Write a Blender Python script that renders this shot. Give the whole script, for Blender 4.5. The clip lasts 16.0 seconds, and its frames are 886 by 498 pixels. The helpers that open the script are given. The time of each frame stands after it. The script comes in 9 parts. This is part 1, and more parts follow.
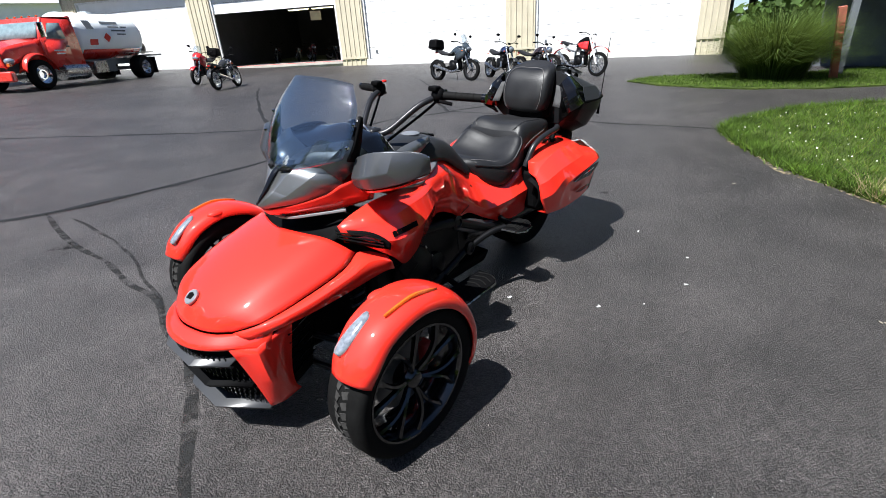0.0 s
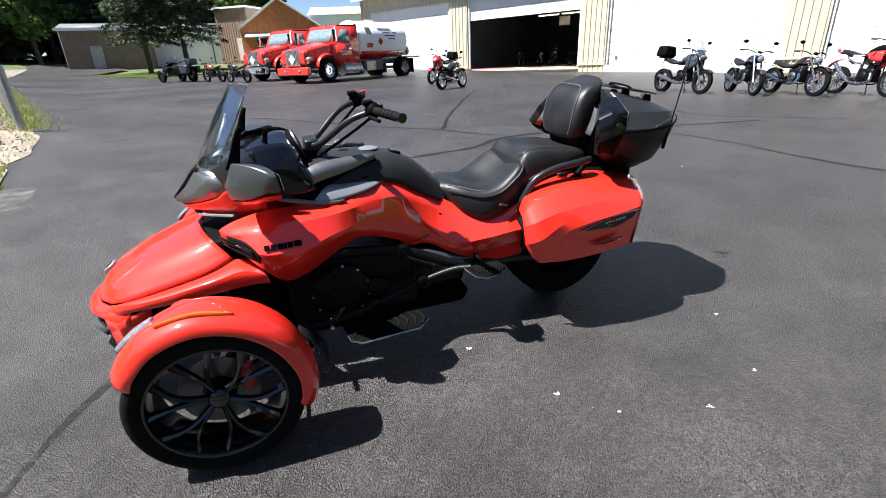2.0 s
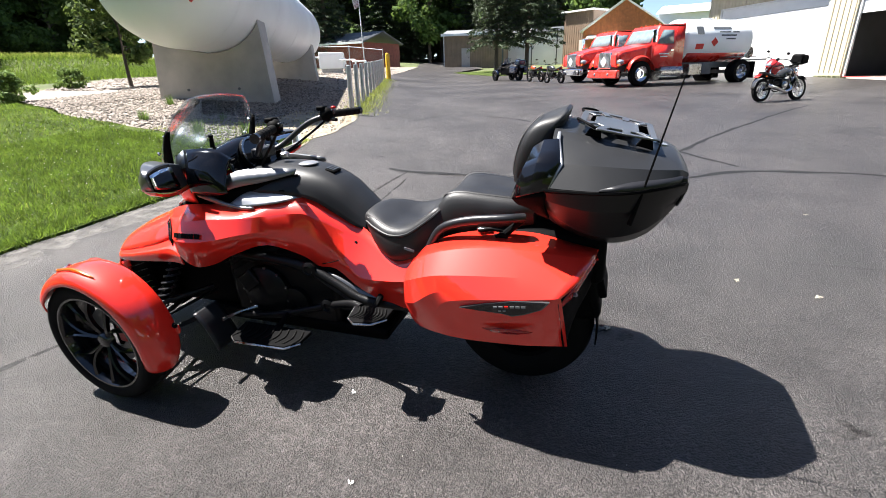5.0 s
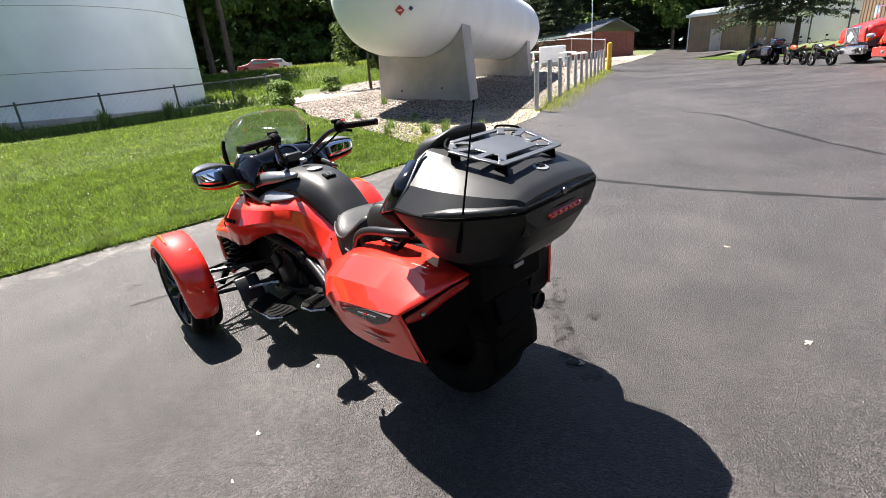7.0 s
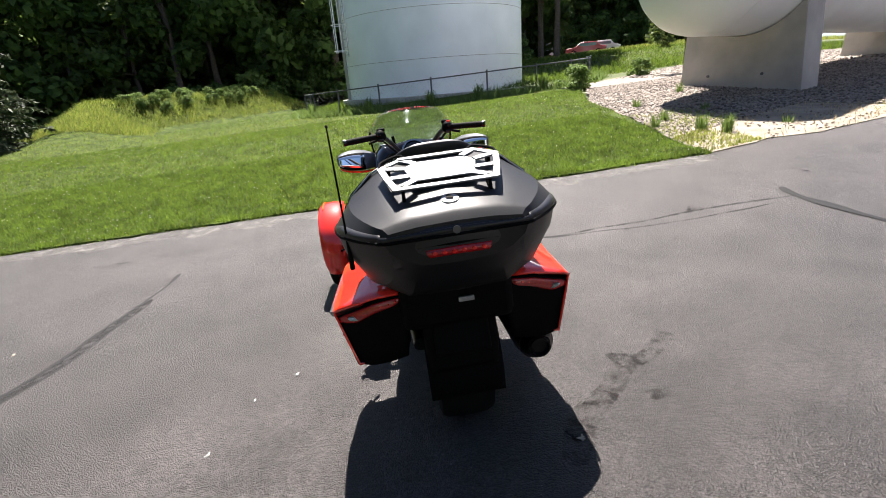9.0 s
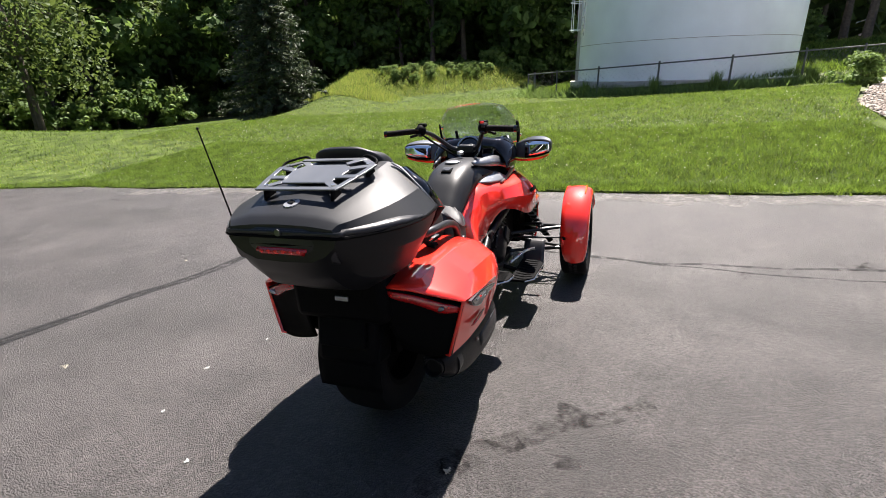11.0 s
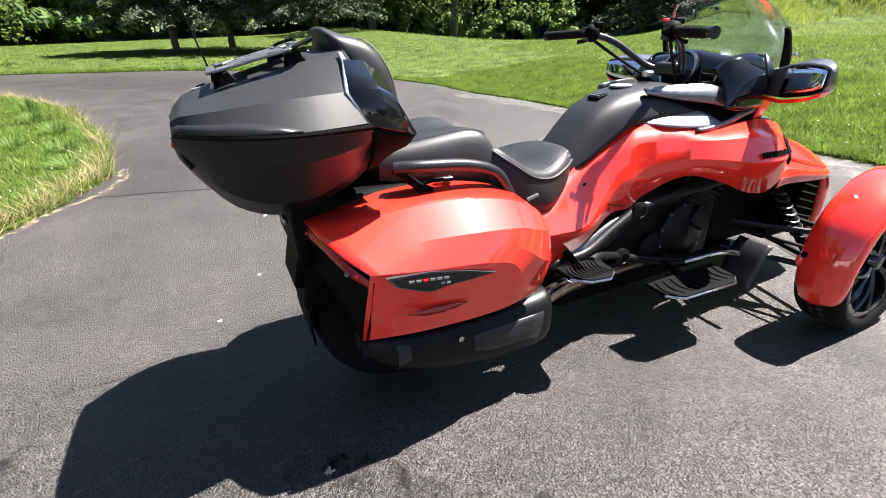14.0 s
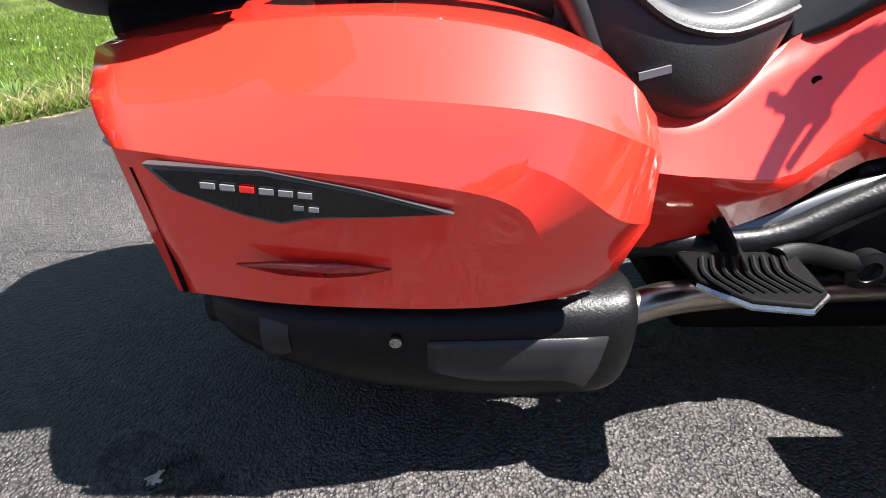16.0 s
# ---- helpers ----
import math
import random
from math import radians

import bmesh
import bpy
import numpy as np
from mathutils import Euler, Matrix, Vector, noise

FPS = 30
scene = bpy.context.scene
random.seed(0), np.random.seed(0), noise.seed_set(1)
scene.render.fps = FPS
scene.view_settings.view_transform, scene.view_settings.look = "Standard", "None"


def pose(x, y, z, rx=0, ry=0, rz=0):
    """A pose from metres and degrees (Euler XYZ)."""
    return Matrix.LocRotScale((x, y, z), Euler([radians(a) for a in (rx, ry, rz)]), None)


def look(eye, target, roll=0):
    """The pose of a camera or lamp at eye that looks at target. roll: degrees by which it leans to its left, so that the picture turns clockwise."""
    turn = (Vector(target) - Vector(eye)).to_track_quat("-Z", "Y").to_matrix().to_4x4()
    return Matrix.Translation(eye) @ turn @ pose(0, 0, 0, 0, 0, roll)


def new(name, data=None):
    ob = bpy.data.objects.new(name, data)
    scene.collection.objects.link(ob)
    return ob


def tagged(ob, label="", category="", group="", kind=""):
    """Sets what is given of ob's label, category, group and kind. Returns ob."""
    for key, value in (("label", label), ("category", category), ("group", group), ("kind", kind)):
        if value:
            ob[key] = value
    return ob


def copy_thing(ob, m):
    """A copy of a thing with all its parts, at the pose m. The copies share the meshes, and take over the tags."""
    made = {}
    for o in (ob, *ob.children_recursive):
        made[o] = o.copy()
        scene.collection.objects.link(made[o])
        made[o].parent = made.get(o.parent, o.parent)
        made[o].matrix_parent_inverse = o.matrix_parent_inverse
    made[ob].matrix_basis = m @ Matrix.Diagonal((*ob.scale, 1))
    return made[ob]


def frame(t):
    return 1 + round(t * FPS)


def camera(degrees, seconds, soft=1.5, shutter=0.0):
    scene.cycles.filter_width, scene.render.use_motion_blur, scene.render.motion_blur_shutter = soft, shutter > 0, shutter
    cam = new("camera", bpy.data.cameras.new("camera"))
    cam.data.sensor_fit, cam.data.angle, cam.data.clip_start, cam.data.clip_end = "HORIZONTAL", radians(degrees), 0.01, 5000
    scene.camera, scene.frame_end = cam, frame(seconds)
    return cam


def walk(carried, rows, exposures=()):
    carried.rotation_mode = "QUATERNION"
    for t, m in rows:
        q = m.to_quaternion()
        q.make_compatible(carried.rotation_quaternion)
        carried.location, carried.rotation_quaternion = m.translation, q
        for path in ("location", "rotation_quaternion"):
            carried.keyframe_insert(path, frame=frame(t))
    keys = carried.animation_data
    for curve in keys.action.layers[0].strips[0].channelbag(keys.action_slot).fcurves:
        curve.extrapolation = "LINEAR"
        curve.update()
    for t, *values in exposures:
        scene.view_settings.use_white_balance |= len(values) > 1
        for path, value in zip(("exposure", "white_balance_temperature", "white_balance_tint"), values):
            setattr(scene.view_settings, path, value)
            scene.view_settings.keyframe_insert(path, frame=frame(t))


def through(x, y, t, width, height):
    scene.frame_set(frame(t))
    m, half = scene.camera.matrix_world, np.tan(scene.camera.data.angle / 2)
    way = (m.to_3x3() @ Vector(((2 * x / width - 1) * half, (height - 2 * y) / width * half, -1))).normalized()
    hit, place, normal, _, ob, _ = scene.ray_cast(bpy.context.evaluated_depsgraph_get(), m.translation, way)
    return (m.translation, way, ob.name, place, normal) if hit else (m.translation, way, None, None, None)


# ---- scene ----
cam = camera(86.9, 16.0, soft=0.9)
PATH = [
    (0, (0.858, 1.639, 1.441), (-0.466, 0.434, 0.549), -1.9),
    (0.5, (0.591, 1.779, 1.432), (-0.567, 0.414, 0.54), -2.2),
    (1, (0.286, 1.899, 1.435), (-0.705, 0.396, 0.562), -1.8),
    (1.5, (-0.043, 2.048, 1.44), (-0.852, 0.431, 0.586), -1.8),
    (2, (-0.362, 2.127, 1.408), (-0.935, 0.407, 0.563), -2.4),
    (2.5, (-0.701, 2.147, 1.411), (-1.062, 0.365, 0.576), -2.8),
    (3, (-0.97, 2.184, 1.409), (-1.14, 0.373, 0.578), -2.9),
    (3.5, (-1.238, 2.209, 1.417), (-1.202, 0.385, 0.598), -2.4),
    (4, (-1.48, 2.1, 1.396), (-1.253, 0.282, 0.594), -2.7),
    (4.2, (-1.599, 2.039, 1.4), (-1.292, 0.23, 0.603), -2.6),
    (6.3, (-2.714, 1.494, 1.367), (-1.583, 0.032, 0.602), -6.7),
    (6.5, (-2.826, 1.435, 1.371), (-1.631, 0.023, 0.61), -7.1),
    (7, (-3.085, 1.24, 1.385), (-1.692, 0.005, 0.653), -7.3),
    (7.5, (-3.224, 0.97, 1.364), (-1.651, -0.047, 0.662), -6.8),
    (8, (-3.324, 0.674, 1.342), (-1.598, -0.073, 0.662), -6.2),
    (8.5, (-3.513, 0.417, 1.37), (-1.68, -0.025, 0.702), -6.9),
    (9, (-3.522, 0.142, 1.342), (-1.634, -0.006, 0.697), -7.6),
    (9.5, (-3.5, -0.145, 1.347), (-1.609, -0.059, 0.699), -6.7),
    (10, (-3.506, -0.451, 1.355), (-1.637, -0.15, 0.712), -5.5),
    (10.2, (-3.496, -0.559, 1.357), (-1.643, -0.163, 0.714), -5.2),
    (12.3, (-2.902, -1.457, 1.308), (-1.403, -0.309, 0.65), -2.9),
    (12.5, (-2.805, -1.483, 1.297), (-1.36, -0.276, 0.622), -2.6),
    (13, (-2.566, -1.535, 1.262), (-1.303, -0.164, 0.538), -2.7),
    (13.5, (-2.356, -1.564, 1.224), (-1.345, -0.026, 0.441), -2.8),
    (14, (-2.189, -1.435, 1.145), (-1.427, 0.216, 0.311), -2.2),
    (14.5, (-2.01, -1.244, 1.068), (-1.498, 0.464, 0.163), -1.5),
    (15, (-1.891, -1.096, 0.95), (-1.541, 0.616, -0.021), -0.3),
    (15.5, (-1.744, -0.976, 0.85), (-1.568, 0.747, -0.151), 0.0),
    (16, (-1.602, -0.907, 0.774), (-1.586, 0.807, -0.257), -0.1),
]
SUN_STRENGTH, SKY_STRENGTH = 5.0, 0.05
EXPOSURES = [(0, 1.36, 6050, 9), (2, 1.68, 6150, 9), (4, 1.98, 6300, 10), (6.5, 2.18, 6600, 11), (10, 1.98, 6650, 14), (13, 2.40, 6550, 14), (14.5, 2.58, 6450, 11), (16, 2.46, 6350, 10)]

# the lot slopes: everything that stands on it is laid out in the lot's own plane, and turned with it
LOT = pose(0, 0, 0, -2.9, 0.9, 0)
walk(cam, [(t, LOT @ look(eye, target, roll)) for t, eye, target, roll in PATH], EXPOSURES)

# ---- daylight ----
SUN_WAY = (LOT.to_3x3() @ Vector((0.70, -0.080, 1.283))).normalized()
world = bpy.data.worlds.new("world")
scene.world = world
world.use_nodes = True
wn = world.node_tree.nodes
sky = wn.new("ShaderNodeTexSky")
sky.sky_type = "NISHITA"
sky.sun_disc = False
sky.sun_elevation = math.asin(SUN_WAY.z)
sky.sun_rotation = math.atan2(SUN_WAY.x, SUN_WAY.y)
sky.air_density, sky.dust_density, sky.ozone_density = 0.62, 0.3, 1.0
wn["Background"].inputs["Strength"].default_value = SKY_STRENGTH
world.node_tree.links.new(sky.outputs[0], wn["Background"].inputs["Color"])
sun_data = bpy.data.lights.new("sun", "SUN")
sun_data.energy, sun_data.angle, sun_data.color = SUN_STRENGTH, radians(0.53), (1.0, 0.96, 0.90)
sun = new("sun", sun_data)
sun.matrix_world = look(SUN_WAY * 60, (0, 0, 0))

# ---- tools ----
rng = np.random.default_rng(7)


def part(name, bm, material, parent=None, label="", smooth=40, thick=0.0, bevel=0.0):
    """Links a bmesh as one mesh object, under a thing or a part where one is given."""
    me = bpy.data.meshes.new(name)
    bm.to_mesh(me)
    bm.free()
    me.materials.append(material)
    if smooth:
        for p in me.polygons:
            p.use_smooth = True
        me.set_sharp_from_angle(angle=radians(smooth))
    ob = new(name, me)
    if thick:
        m = ob.modifiers.new("thickness", "SOLIDIFY")
        m.thickness, m.offset = thick, -1
    if bevel:
        m = ob.modifiers.new("edges", "BEVEL")
        m.width, m.segments, m.limit_method, m.angle_limit = bevel, 2, "ANGLE", radians(35)
        m.harden_normals = False
    if parent:
        ob.parent = parent
    if label:
        ob["label"] = label
    return ob


def thing(name, matrix, label, category, group="", kind=""):
    ob = new(name)
    ob.empty_display_size = 0.2
    ob.matrix_world = matrix
    return tagged(ob, label, category, group, kind)


def spline(points, n, closed=False):
    """Points along a smooth curve through the given ones."""
    p = [Vector(q) for q in points]
    if n < 2 or len(p) < 2:
        return p
    if closed:
        p = [p[-1]] + p + [p[0], p[1]]
    else:
        p = [2 * p[0] - p[1]] + p + [2 * p[-1] - p[-2]]
    out = []
    for i in range(1, len(p) - 2):
        a, b, c, d = p[i - 1:i + 3]
        for k in range(n):
            t = k / n
            out.append(0.5 * (2 * b + (c - a) * t + (2 * a - 5 * b + 4 * c - d) * t * t + (3 * b - a - 3 * c + d) * t ** 3))
    if not closed:
        out.append(p[-2])
    return out


def grid(rows, closed=False, caps=False, core=None):
    """A skin over rows of points; core: a place inside, from which the faces look away."""
    bm = bmesh.new()
    vs = [[bm.verts.new(q) for q in r] for r in rows]
    for a, b in zip(vs, vs[1:]):
        k = len(a)
        for j in range(k if closed else k - 1):
            f = (a[j], a[(j + 1) % k], b[(j + 1) % k], b[j])
            try:
                bm.faces.new(f)
            except ValueError:
                pass
    if caps:
        for r in (vs[0], vs[-1]):
            try:
                bm.faces.new(r)
            except ValueError:
                pass
    bmesh.ops.remove_doubles(bm, verts=bm.verts, dist=2e-5)
    bm.normal_update()
    if caps or closed:
        bmesh.ops.recalc_face_normals(bm, faces=bm.faces)
    if core is not None:
        c = Vector(core)
        s = sum((f.calc_center_median() - c).normalized().dot(f.normal) * f.calc_area() for f in bm.faces)
        if s < 0:
            bmesh.ops.reverse_faces(bm, faces=bm.faces)
    return bm


def patch(rows, nu=4, nv=4, core=(-0.8, 0, 0.5), closed=False, caps=False):
    """A smooth skin through a net of points."""
    rows = [spline(r, nv, closed) for r in rows]
    cols = [spline([r[j] for r in rows], nu) for j in range(len(rows[0]))]
    return grid([[c[i] for c in cols] for i in range(len(cols[0]))], closed, caps, core)


def flipped(bm):
    """A copy, mirrored from the left side to the right."""
    b = bm.copy()
    for v in b.verts:
        v.co.y = -v.co.y
    bmesh.ops.reverse_faces(b, faces=b.faces)
    return b


def pair(name, bm, material, parent, label="", **kw):
    """The same part on both sides."""
    other = flipped(bm)
    return part(name, bm, material, parent, label, **kw), part(name, other, material, parent, label, **kw)


def tube(points, r, n=10, steps=4, r2=None):
    pts = spline(points, steps)
    rows, up = [], None
    for i, p in enumerate(pts):
        d = (pts[min(i + 1, len(pts) - 1)] - pts[max(i - 1, 0)]).normalized()
        if up is None:
            up = d.orthogonal().normalized()
        up = (up - d * up.dot(d)).normalized()
        side = d.cross(up)
        q = r if r2 is None else r + (r2 - r) * i / (len(pts) - 1)
        rows.append([p + (up * math.cos(a) + side * math.sin(a)) * q for a in (2 * math.pi * k / n for k in range(n))])
    return grid(rows, True, True)


def box(c, s, m=None, taper=None):
    """A box of that centre and size; taper: how much narrower the top is in x and y."""
    bm = bmesh.new()
    bmesh.ops.create_cube(bm, size=1)
    for v in bm.verts:
        if taper and v.co.z > 0:
            v.co.x *= taper[0]
            v.co.y *= taper[1]
        v.co = Vector((v.co.x * s[0], v.co.y * s[1], v.co.z * s[2]))
    if m:
        bm.transform(m)
    bmesh.ops.translate(bm, verts=bm.verts, vec=c)
    return bm


def join(*parts):
    bm = bmesh.new()
    for b in parts:
        me = bpy.data.meshes.new("tmp")
        b.to_mesh(me)
        b.free()
        bm.from_mesh(me)
        bpy.data.meshes.remove(me)
    return bm


def lathe(profile, n=40, m=None):
    """Turned about the y axis from (radius, y) pairs."""
    if profile[0][0] > 0 and profile[-1][0] > 0:
        profile = list(profile) + [profile[0]]
    rows = [[Vector((max(r, 1e-6) * math.cos(a), y, max(r, 1e-6) * math.sin(a))) for a in (2 * math.pi * k / n for k in range(n))] for r, y in profile]
    bm = grid(rows, True, False)
    if m:
        bm.transform(m)
    return bm


def prism(outline, depth, m=None):
    """A flat outline in x and y, raised by depth in z."""
    bm = bmesh.new()
    f = bm.faces.new([bm.verts.new((x, y, 0)) for x, y in outline])
    e = bmesh.ops.extrude_face_region(bm, geom=[f])
    bmesh.ops.translate(bm, verts=[v for v in e["geom"] if isinstance(v, bmesh.types.BMVert)], vec=(0, 0, depth))
    bmesh.ops.recalc_face_normals(bm, faces=bm.faces)
    if m:
        bm.transform(m)
    return bm


def blob(c, s, m=None, sub=2):
    bm = bmesh.new()
    bmesh.ops.create_icosphere(bm, subdivisions=sub, radius=1)
    for v in bm.verts:
        v.co = Vector((v.co.x * s[0], v.co.y * s[1], v.co.z * s[2]))
    if m:
        bm.transform(m)
    bmesh.ops.translate(bm, verts=bm.verts, vec=c)
    return bm


def raw(name, verts, faces, material, parent=None, label="", smooth=False):
    """One mesh object from arrays of places and equal-sided faces."""
    me = bpy.data.meshes.new(name)
    verts, faces = np.asarray(verts, np.float32), np.asarray(faces, np.int32)
    k = faces.shape[1]
    me.vertices.add(len(verts))
    me.vertices.foreach_set("co", verts.ravel())
    me.loops.add(faces.size)
    me.loops.foreach_set("vertex_index", faces.ravel())
    me.polygons.add(len(faces))
    me.polygons.foreach_set("loop_start", np.arange(0, faces.size, k, dtype=np.int32))
    me.polygons.foreach_set("loop_total", np.full(len(faces), k, np.int32))
    if smooth:
        me.polygons.foreach_set("use_smooth", np.ones(len(faces), bool))
    me.update()
    me.materials.append(material)
    ob = new(name, me)
    if parent:
        ob.parent = parent
    if label:
        ob["label"] = label
    return ob


# ---- materials ----
def mat(name, col, rough=0.5, metal=0.0, var=0.12, scale=6.0, bump=0.0, bscale=80.0, coat=0.0, col2=None, rvar=0.08, spec=0.5, island=0.0, objvar=0.0, detail=4.0, alpha=1.0, trans=0.0, subsurf=0.0):
    m = bpy.data.materials.new(name)
    m.use_nodes = True
    nt = m.node_tree
    n, ln = nt.nodes, nt.links
    b = n["Principled BSDF"]
    co = n.new("ShaderNodeTexCoord")
    no = n.new("ShaderNodeTexNoise")
    no.inputs["Scale"].default_value, no.inputs["Detail"].default_value = scale, detail
    ln.new(co.outputs["Object"], no.inputs["Vector"])
    mix = n.new("ShaderNodeMix")
    mix.data_type = "RGBA"
    lo = [max(0, c * (1 - var)) for c in col]
    hi = list(col2) if col2 else [min(1, c * (1 + var)) for c in col]
    mix.inputs["A"].default_value, mix.inputs["B"].default_value = (*lo, 1), (*hi, 1)
    ramp = n.new("ShaderNodeMapRange")
    ramp.inputs["From Min"].default_value, ramp.inputs["From Max"].default_value = 0.3, 0.7
    ln.new(no.outputs["Fac"], ramp.inputs["Value"])
    ln.new(ramp.outputs["Result"], mix.inputs["Factor"])
    out = mix.outputs["Result"]
    for amount, node, socket in ((island, "ShaderNodeNewGeometry", "Random Per Island"), (objvar, "ShaderNodeObjectInfo", "Random")):
        if amount:
            src = n.new(node)
            hsv = n.new("ShaderNodeHueSaturation")
            mr = n.new("ShaderNodeMapRange")
            mr.inputs["To Min"].default_value, mr.inputs["To Max"].default_value = 1 - amount, 1 + amount
            ln.new(src.outputs[socket], mr.inputs["Value"])
            ln.new(mr.outputs["Result"], hsv.inputs["Value"])
            ln.new(out, hsv.inputs["Color"])
            out = hsv.outputs["Color"]
    ln.new(out, b.inputs["Base Color"])
    mr = n.new("ShaderNodeMapRange")
    mr.inputs["To Min"].default_value, mr.inputs["To Max"].default_value = max(0.02, rough - rvar), min(1, rough + rvar)
    ln.new(no.outputs["Fac"], mr.inputs["Value"])
    ln.new(mr.outputs["Result"], b.inputs["Roughness"])
    b.inputs["Metallic"].default_value = metal
    b.inputs["Specular IOR Level"].default_value = spec
    b.inputs["Coat Weight"].default_value = coat
    b.inputs["Coat Roughness"].default_value = 0.04
    b.inputs["Alpha"].default_value = alpha
    b.inputs["Transmission Weight"].default_value = trans
    if subsurf:
        b.inputs["Transmission Weight"].default_value = 0
    if bump:
        n2 = n.new("ShaderNodeTexNoise")
        n2.inputs["Scale"].default_value, n2.inputs["Detail"].default_value = bscale, 5
        ln.new(co.outputs["Object"], n2.inputs["Vector"])
        bp = n.new("ShaderNodeBump")
        bp.inputs["Strength"].default_value, bp.inputs["Distance"].default_value = 1.0, bump
        ln.new(n2.outputs["Fac"], bp.inputs["Height"])
        ln.new(bp.outputs["Normal"], b.inputs["Normal"])
    return m


def asphalt_material():
    m = mat("asphalt", (0.0395, 0.0352, 0.0340), 0.44, var=0.25, scale=0.35, rvar=0.1, detail=6, spec=0.42)
    nt = m.node_tree
    n, ln = nt.nodes, nt.links
    b = n["Principled BSDF"]
    co = n.new("ShaderNodeTexCoord")
    # stones in the tar
    vo = n.new("ShaderNodeTexVoronoi")
    vo.inputs["Scale"].default_value = 140.0
    ln.new(co.outputs["Object"], vo.inputs["Vector"])
    sp = n.new("ShaderNodeMapRange")
    sp.inputs["From Min"].default_value, sp.inputs["From Max"].default_value = 0.0, 1.0
    sp.inputs["To Min"].default_value, sp.inputs["To Max"].default_value = 0.38, 1.70
    sepc = n.new("ShaderNodeSeparateColor")
    ln.new(vo.outputs["Color"], sepc.inputs["Color"])
    ln.new(sepc.outputs["Red"], sp.inputs["Value"])
    # worn, paler lanes and dark blotches
    big = n.new("ShaderNodeTexNoise")
    big.inputs["Scale"].default_value, big.inputs["Detail"].default_value = 1.3, 6
    ln.new(co.outputs["Object"], big.inputs["Vector"])
    br = n.new("ShaderNodeMapRange")
    br.inputs["From Min"].default_value, br.inputs["From Max"].default_value = 0.3, 0.75
    br.inputs["To Min"].default_value, br.inputs["To Max"].default_value = 0.82, 1.2
    ln.new(big.outputs["Fac"], br.inputs["Value"])
    mul = n.new("ShaderNodeMath")
    mul.operation = "MULTIPLY"
    ln.new(sp.outputs["Result"], mul.inputs[0])
    ln.new(br.outputs["Result"], mul.inputs[1])
    hsv = n.new("ShaderNodeHueSaturation")
    old = b.inputs["Base Color"].links[0].from_socket
    ln.new(old, hsv.inputs["Color"])
    ln.new(mul.outputs["Value"], hsv.inputs["Value"])
    ln.new(hsv.outputs["Color"], b.inputs["Base Color"])
    # pits between the stones
    pit = n.new("ShaderNodeTexVoronoi")
    pit.inputs["Scale"].default_value = 150.0
    ln.new(co.outputs["Object"], pit.inputs["Vector"])
    pr = n.new("ShaderNodeMapRange")
    pr.inputs["From Min"].default_value, pr.inputs["From Max"].default_value = 0.35, 0.85
    pr.inputs["To Min"].default_value, pr.inputs["To Max"].default_value = 1.0, 0.0
    ln.new(pit.outputs["Distance"], pr.inputs["Value"])
    n2 = n.new("ShaderNodeTexNoise")
    n2.inputs["Scale"].default_value, n2.inputs["Detail"].default_value = 230, 4
    ln.new(co.outputs["Object"], n2.inputs["Vector"])
    add = n.new("ShaderNodeMath")
    add.operation = "ADD"
    ln.new(pr.outputs["Result"], add.inputs[0])
    ln.new(n2.outputs["Fac"], add.inputs[1])
    bp = n.new("ShaderNodeBump")
    bp.inputs["Strength"].default_value, bp.inputs["Distance"].default_value = 1.0, 0.0034
    ln.new(add.outputs["Value"], bp.inputs["Height"])
    ln.new(bp.outputs["Normal"], b.inputs["Normal"])
    pm = n.new("ShaderNodeMapRange")
    pm.inputs["To Min"].default_value, pm.inputs["To Max"].default_value = 0.42, 1.18
    ln.new(pr.outputs["Result"], pm.inputs["Value"])
    mul2 = n.new("ShaderNodeMath")
    mul2.operation = "MULTIPLY"
    ln.new(mul.outputs["Value"], mul2.inputs[0])
    ln.new(pm.outputs["Result"], mul2.inputs[1])
    # patches of coarser and finer stones, as wide as a hand
    mid = n.new("ShaderNodeTexNoise")
    mid.inputs["Scale"].default_value, mid.inputs["Detail"].default_value, mid.inputs["Roughness"].default_value = 24, 6, 0.75
    ln.new(co.outputs["Object"], mid.inputs["Vector"])
    mr = n.new("ShaderNodeMapRange")
    mr.inputs["From Min"].default_value, mr.inputs["From Max"].default_value = 0.32, 0.68
    mr.inputs["To Min"].default_value, mr.inputs["To Max"].default_value = 0.62, 1.32
    ln.new(mid.outputs["Fac"], mr.inputs["Value"])
    mul3 = n.new("ShaderNodeMath")
    mul3.operation = "MULTIPLY"
    ln.new(mul2.outputs["Value"], mul3.inputs[0])
    ln.new(mr.outputs["Result"], mul3.inputs[1])
    # broad coarse and fine zones, and the older, paler paving towards the grass
    zone = n.new("ShaderNodeTexNoise")
    zone.inputs["Scale"].default_value, zone.inputs["Detail"].default_value, zone.inputs["Roughness"].default_value = 2.6, 5, 0.6
    ln.new(co.outputs["Object"], zone.inputs["Vector"])
    zr = n.new("ShaderNodeMapRange")
    zr.inputs["From Min"].default_value, zr.inputs["From Max"].default_value = 0.36, 0.62
    zr.inputs["To Min"].default_value, zr.inputs["To Max"].default_value = 0.80, 1.12
    ln.new(zone.outputs["Fac"], zr.inputs["Value"])
    sx = n.new("ShaderNodeSeparateXYZ")
    ln.new(co.outputs["Object"], sx.inputs["Vector"])
    wob = n.new("ShaderNodeMath")
    wob.operation = "MULTIPLY_ADD"
    wob.inputs[1].default_value = 2.4
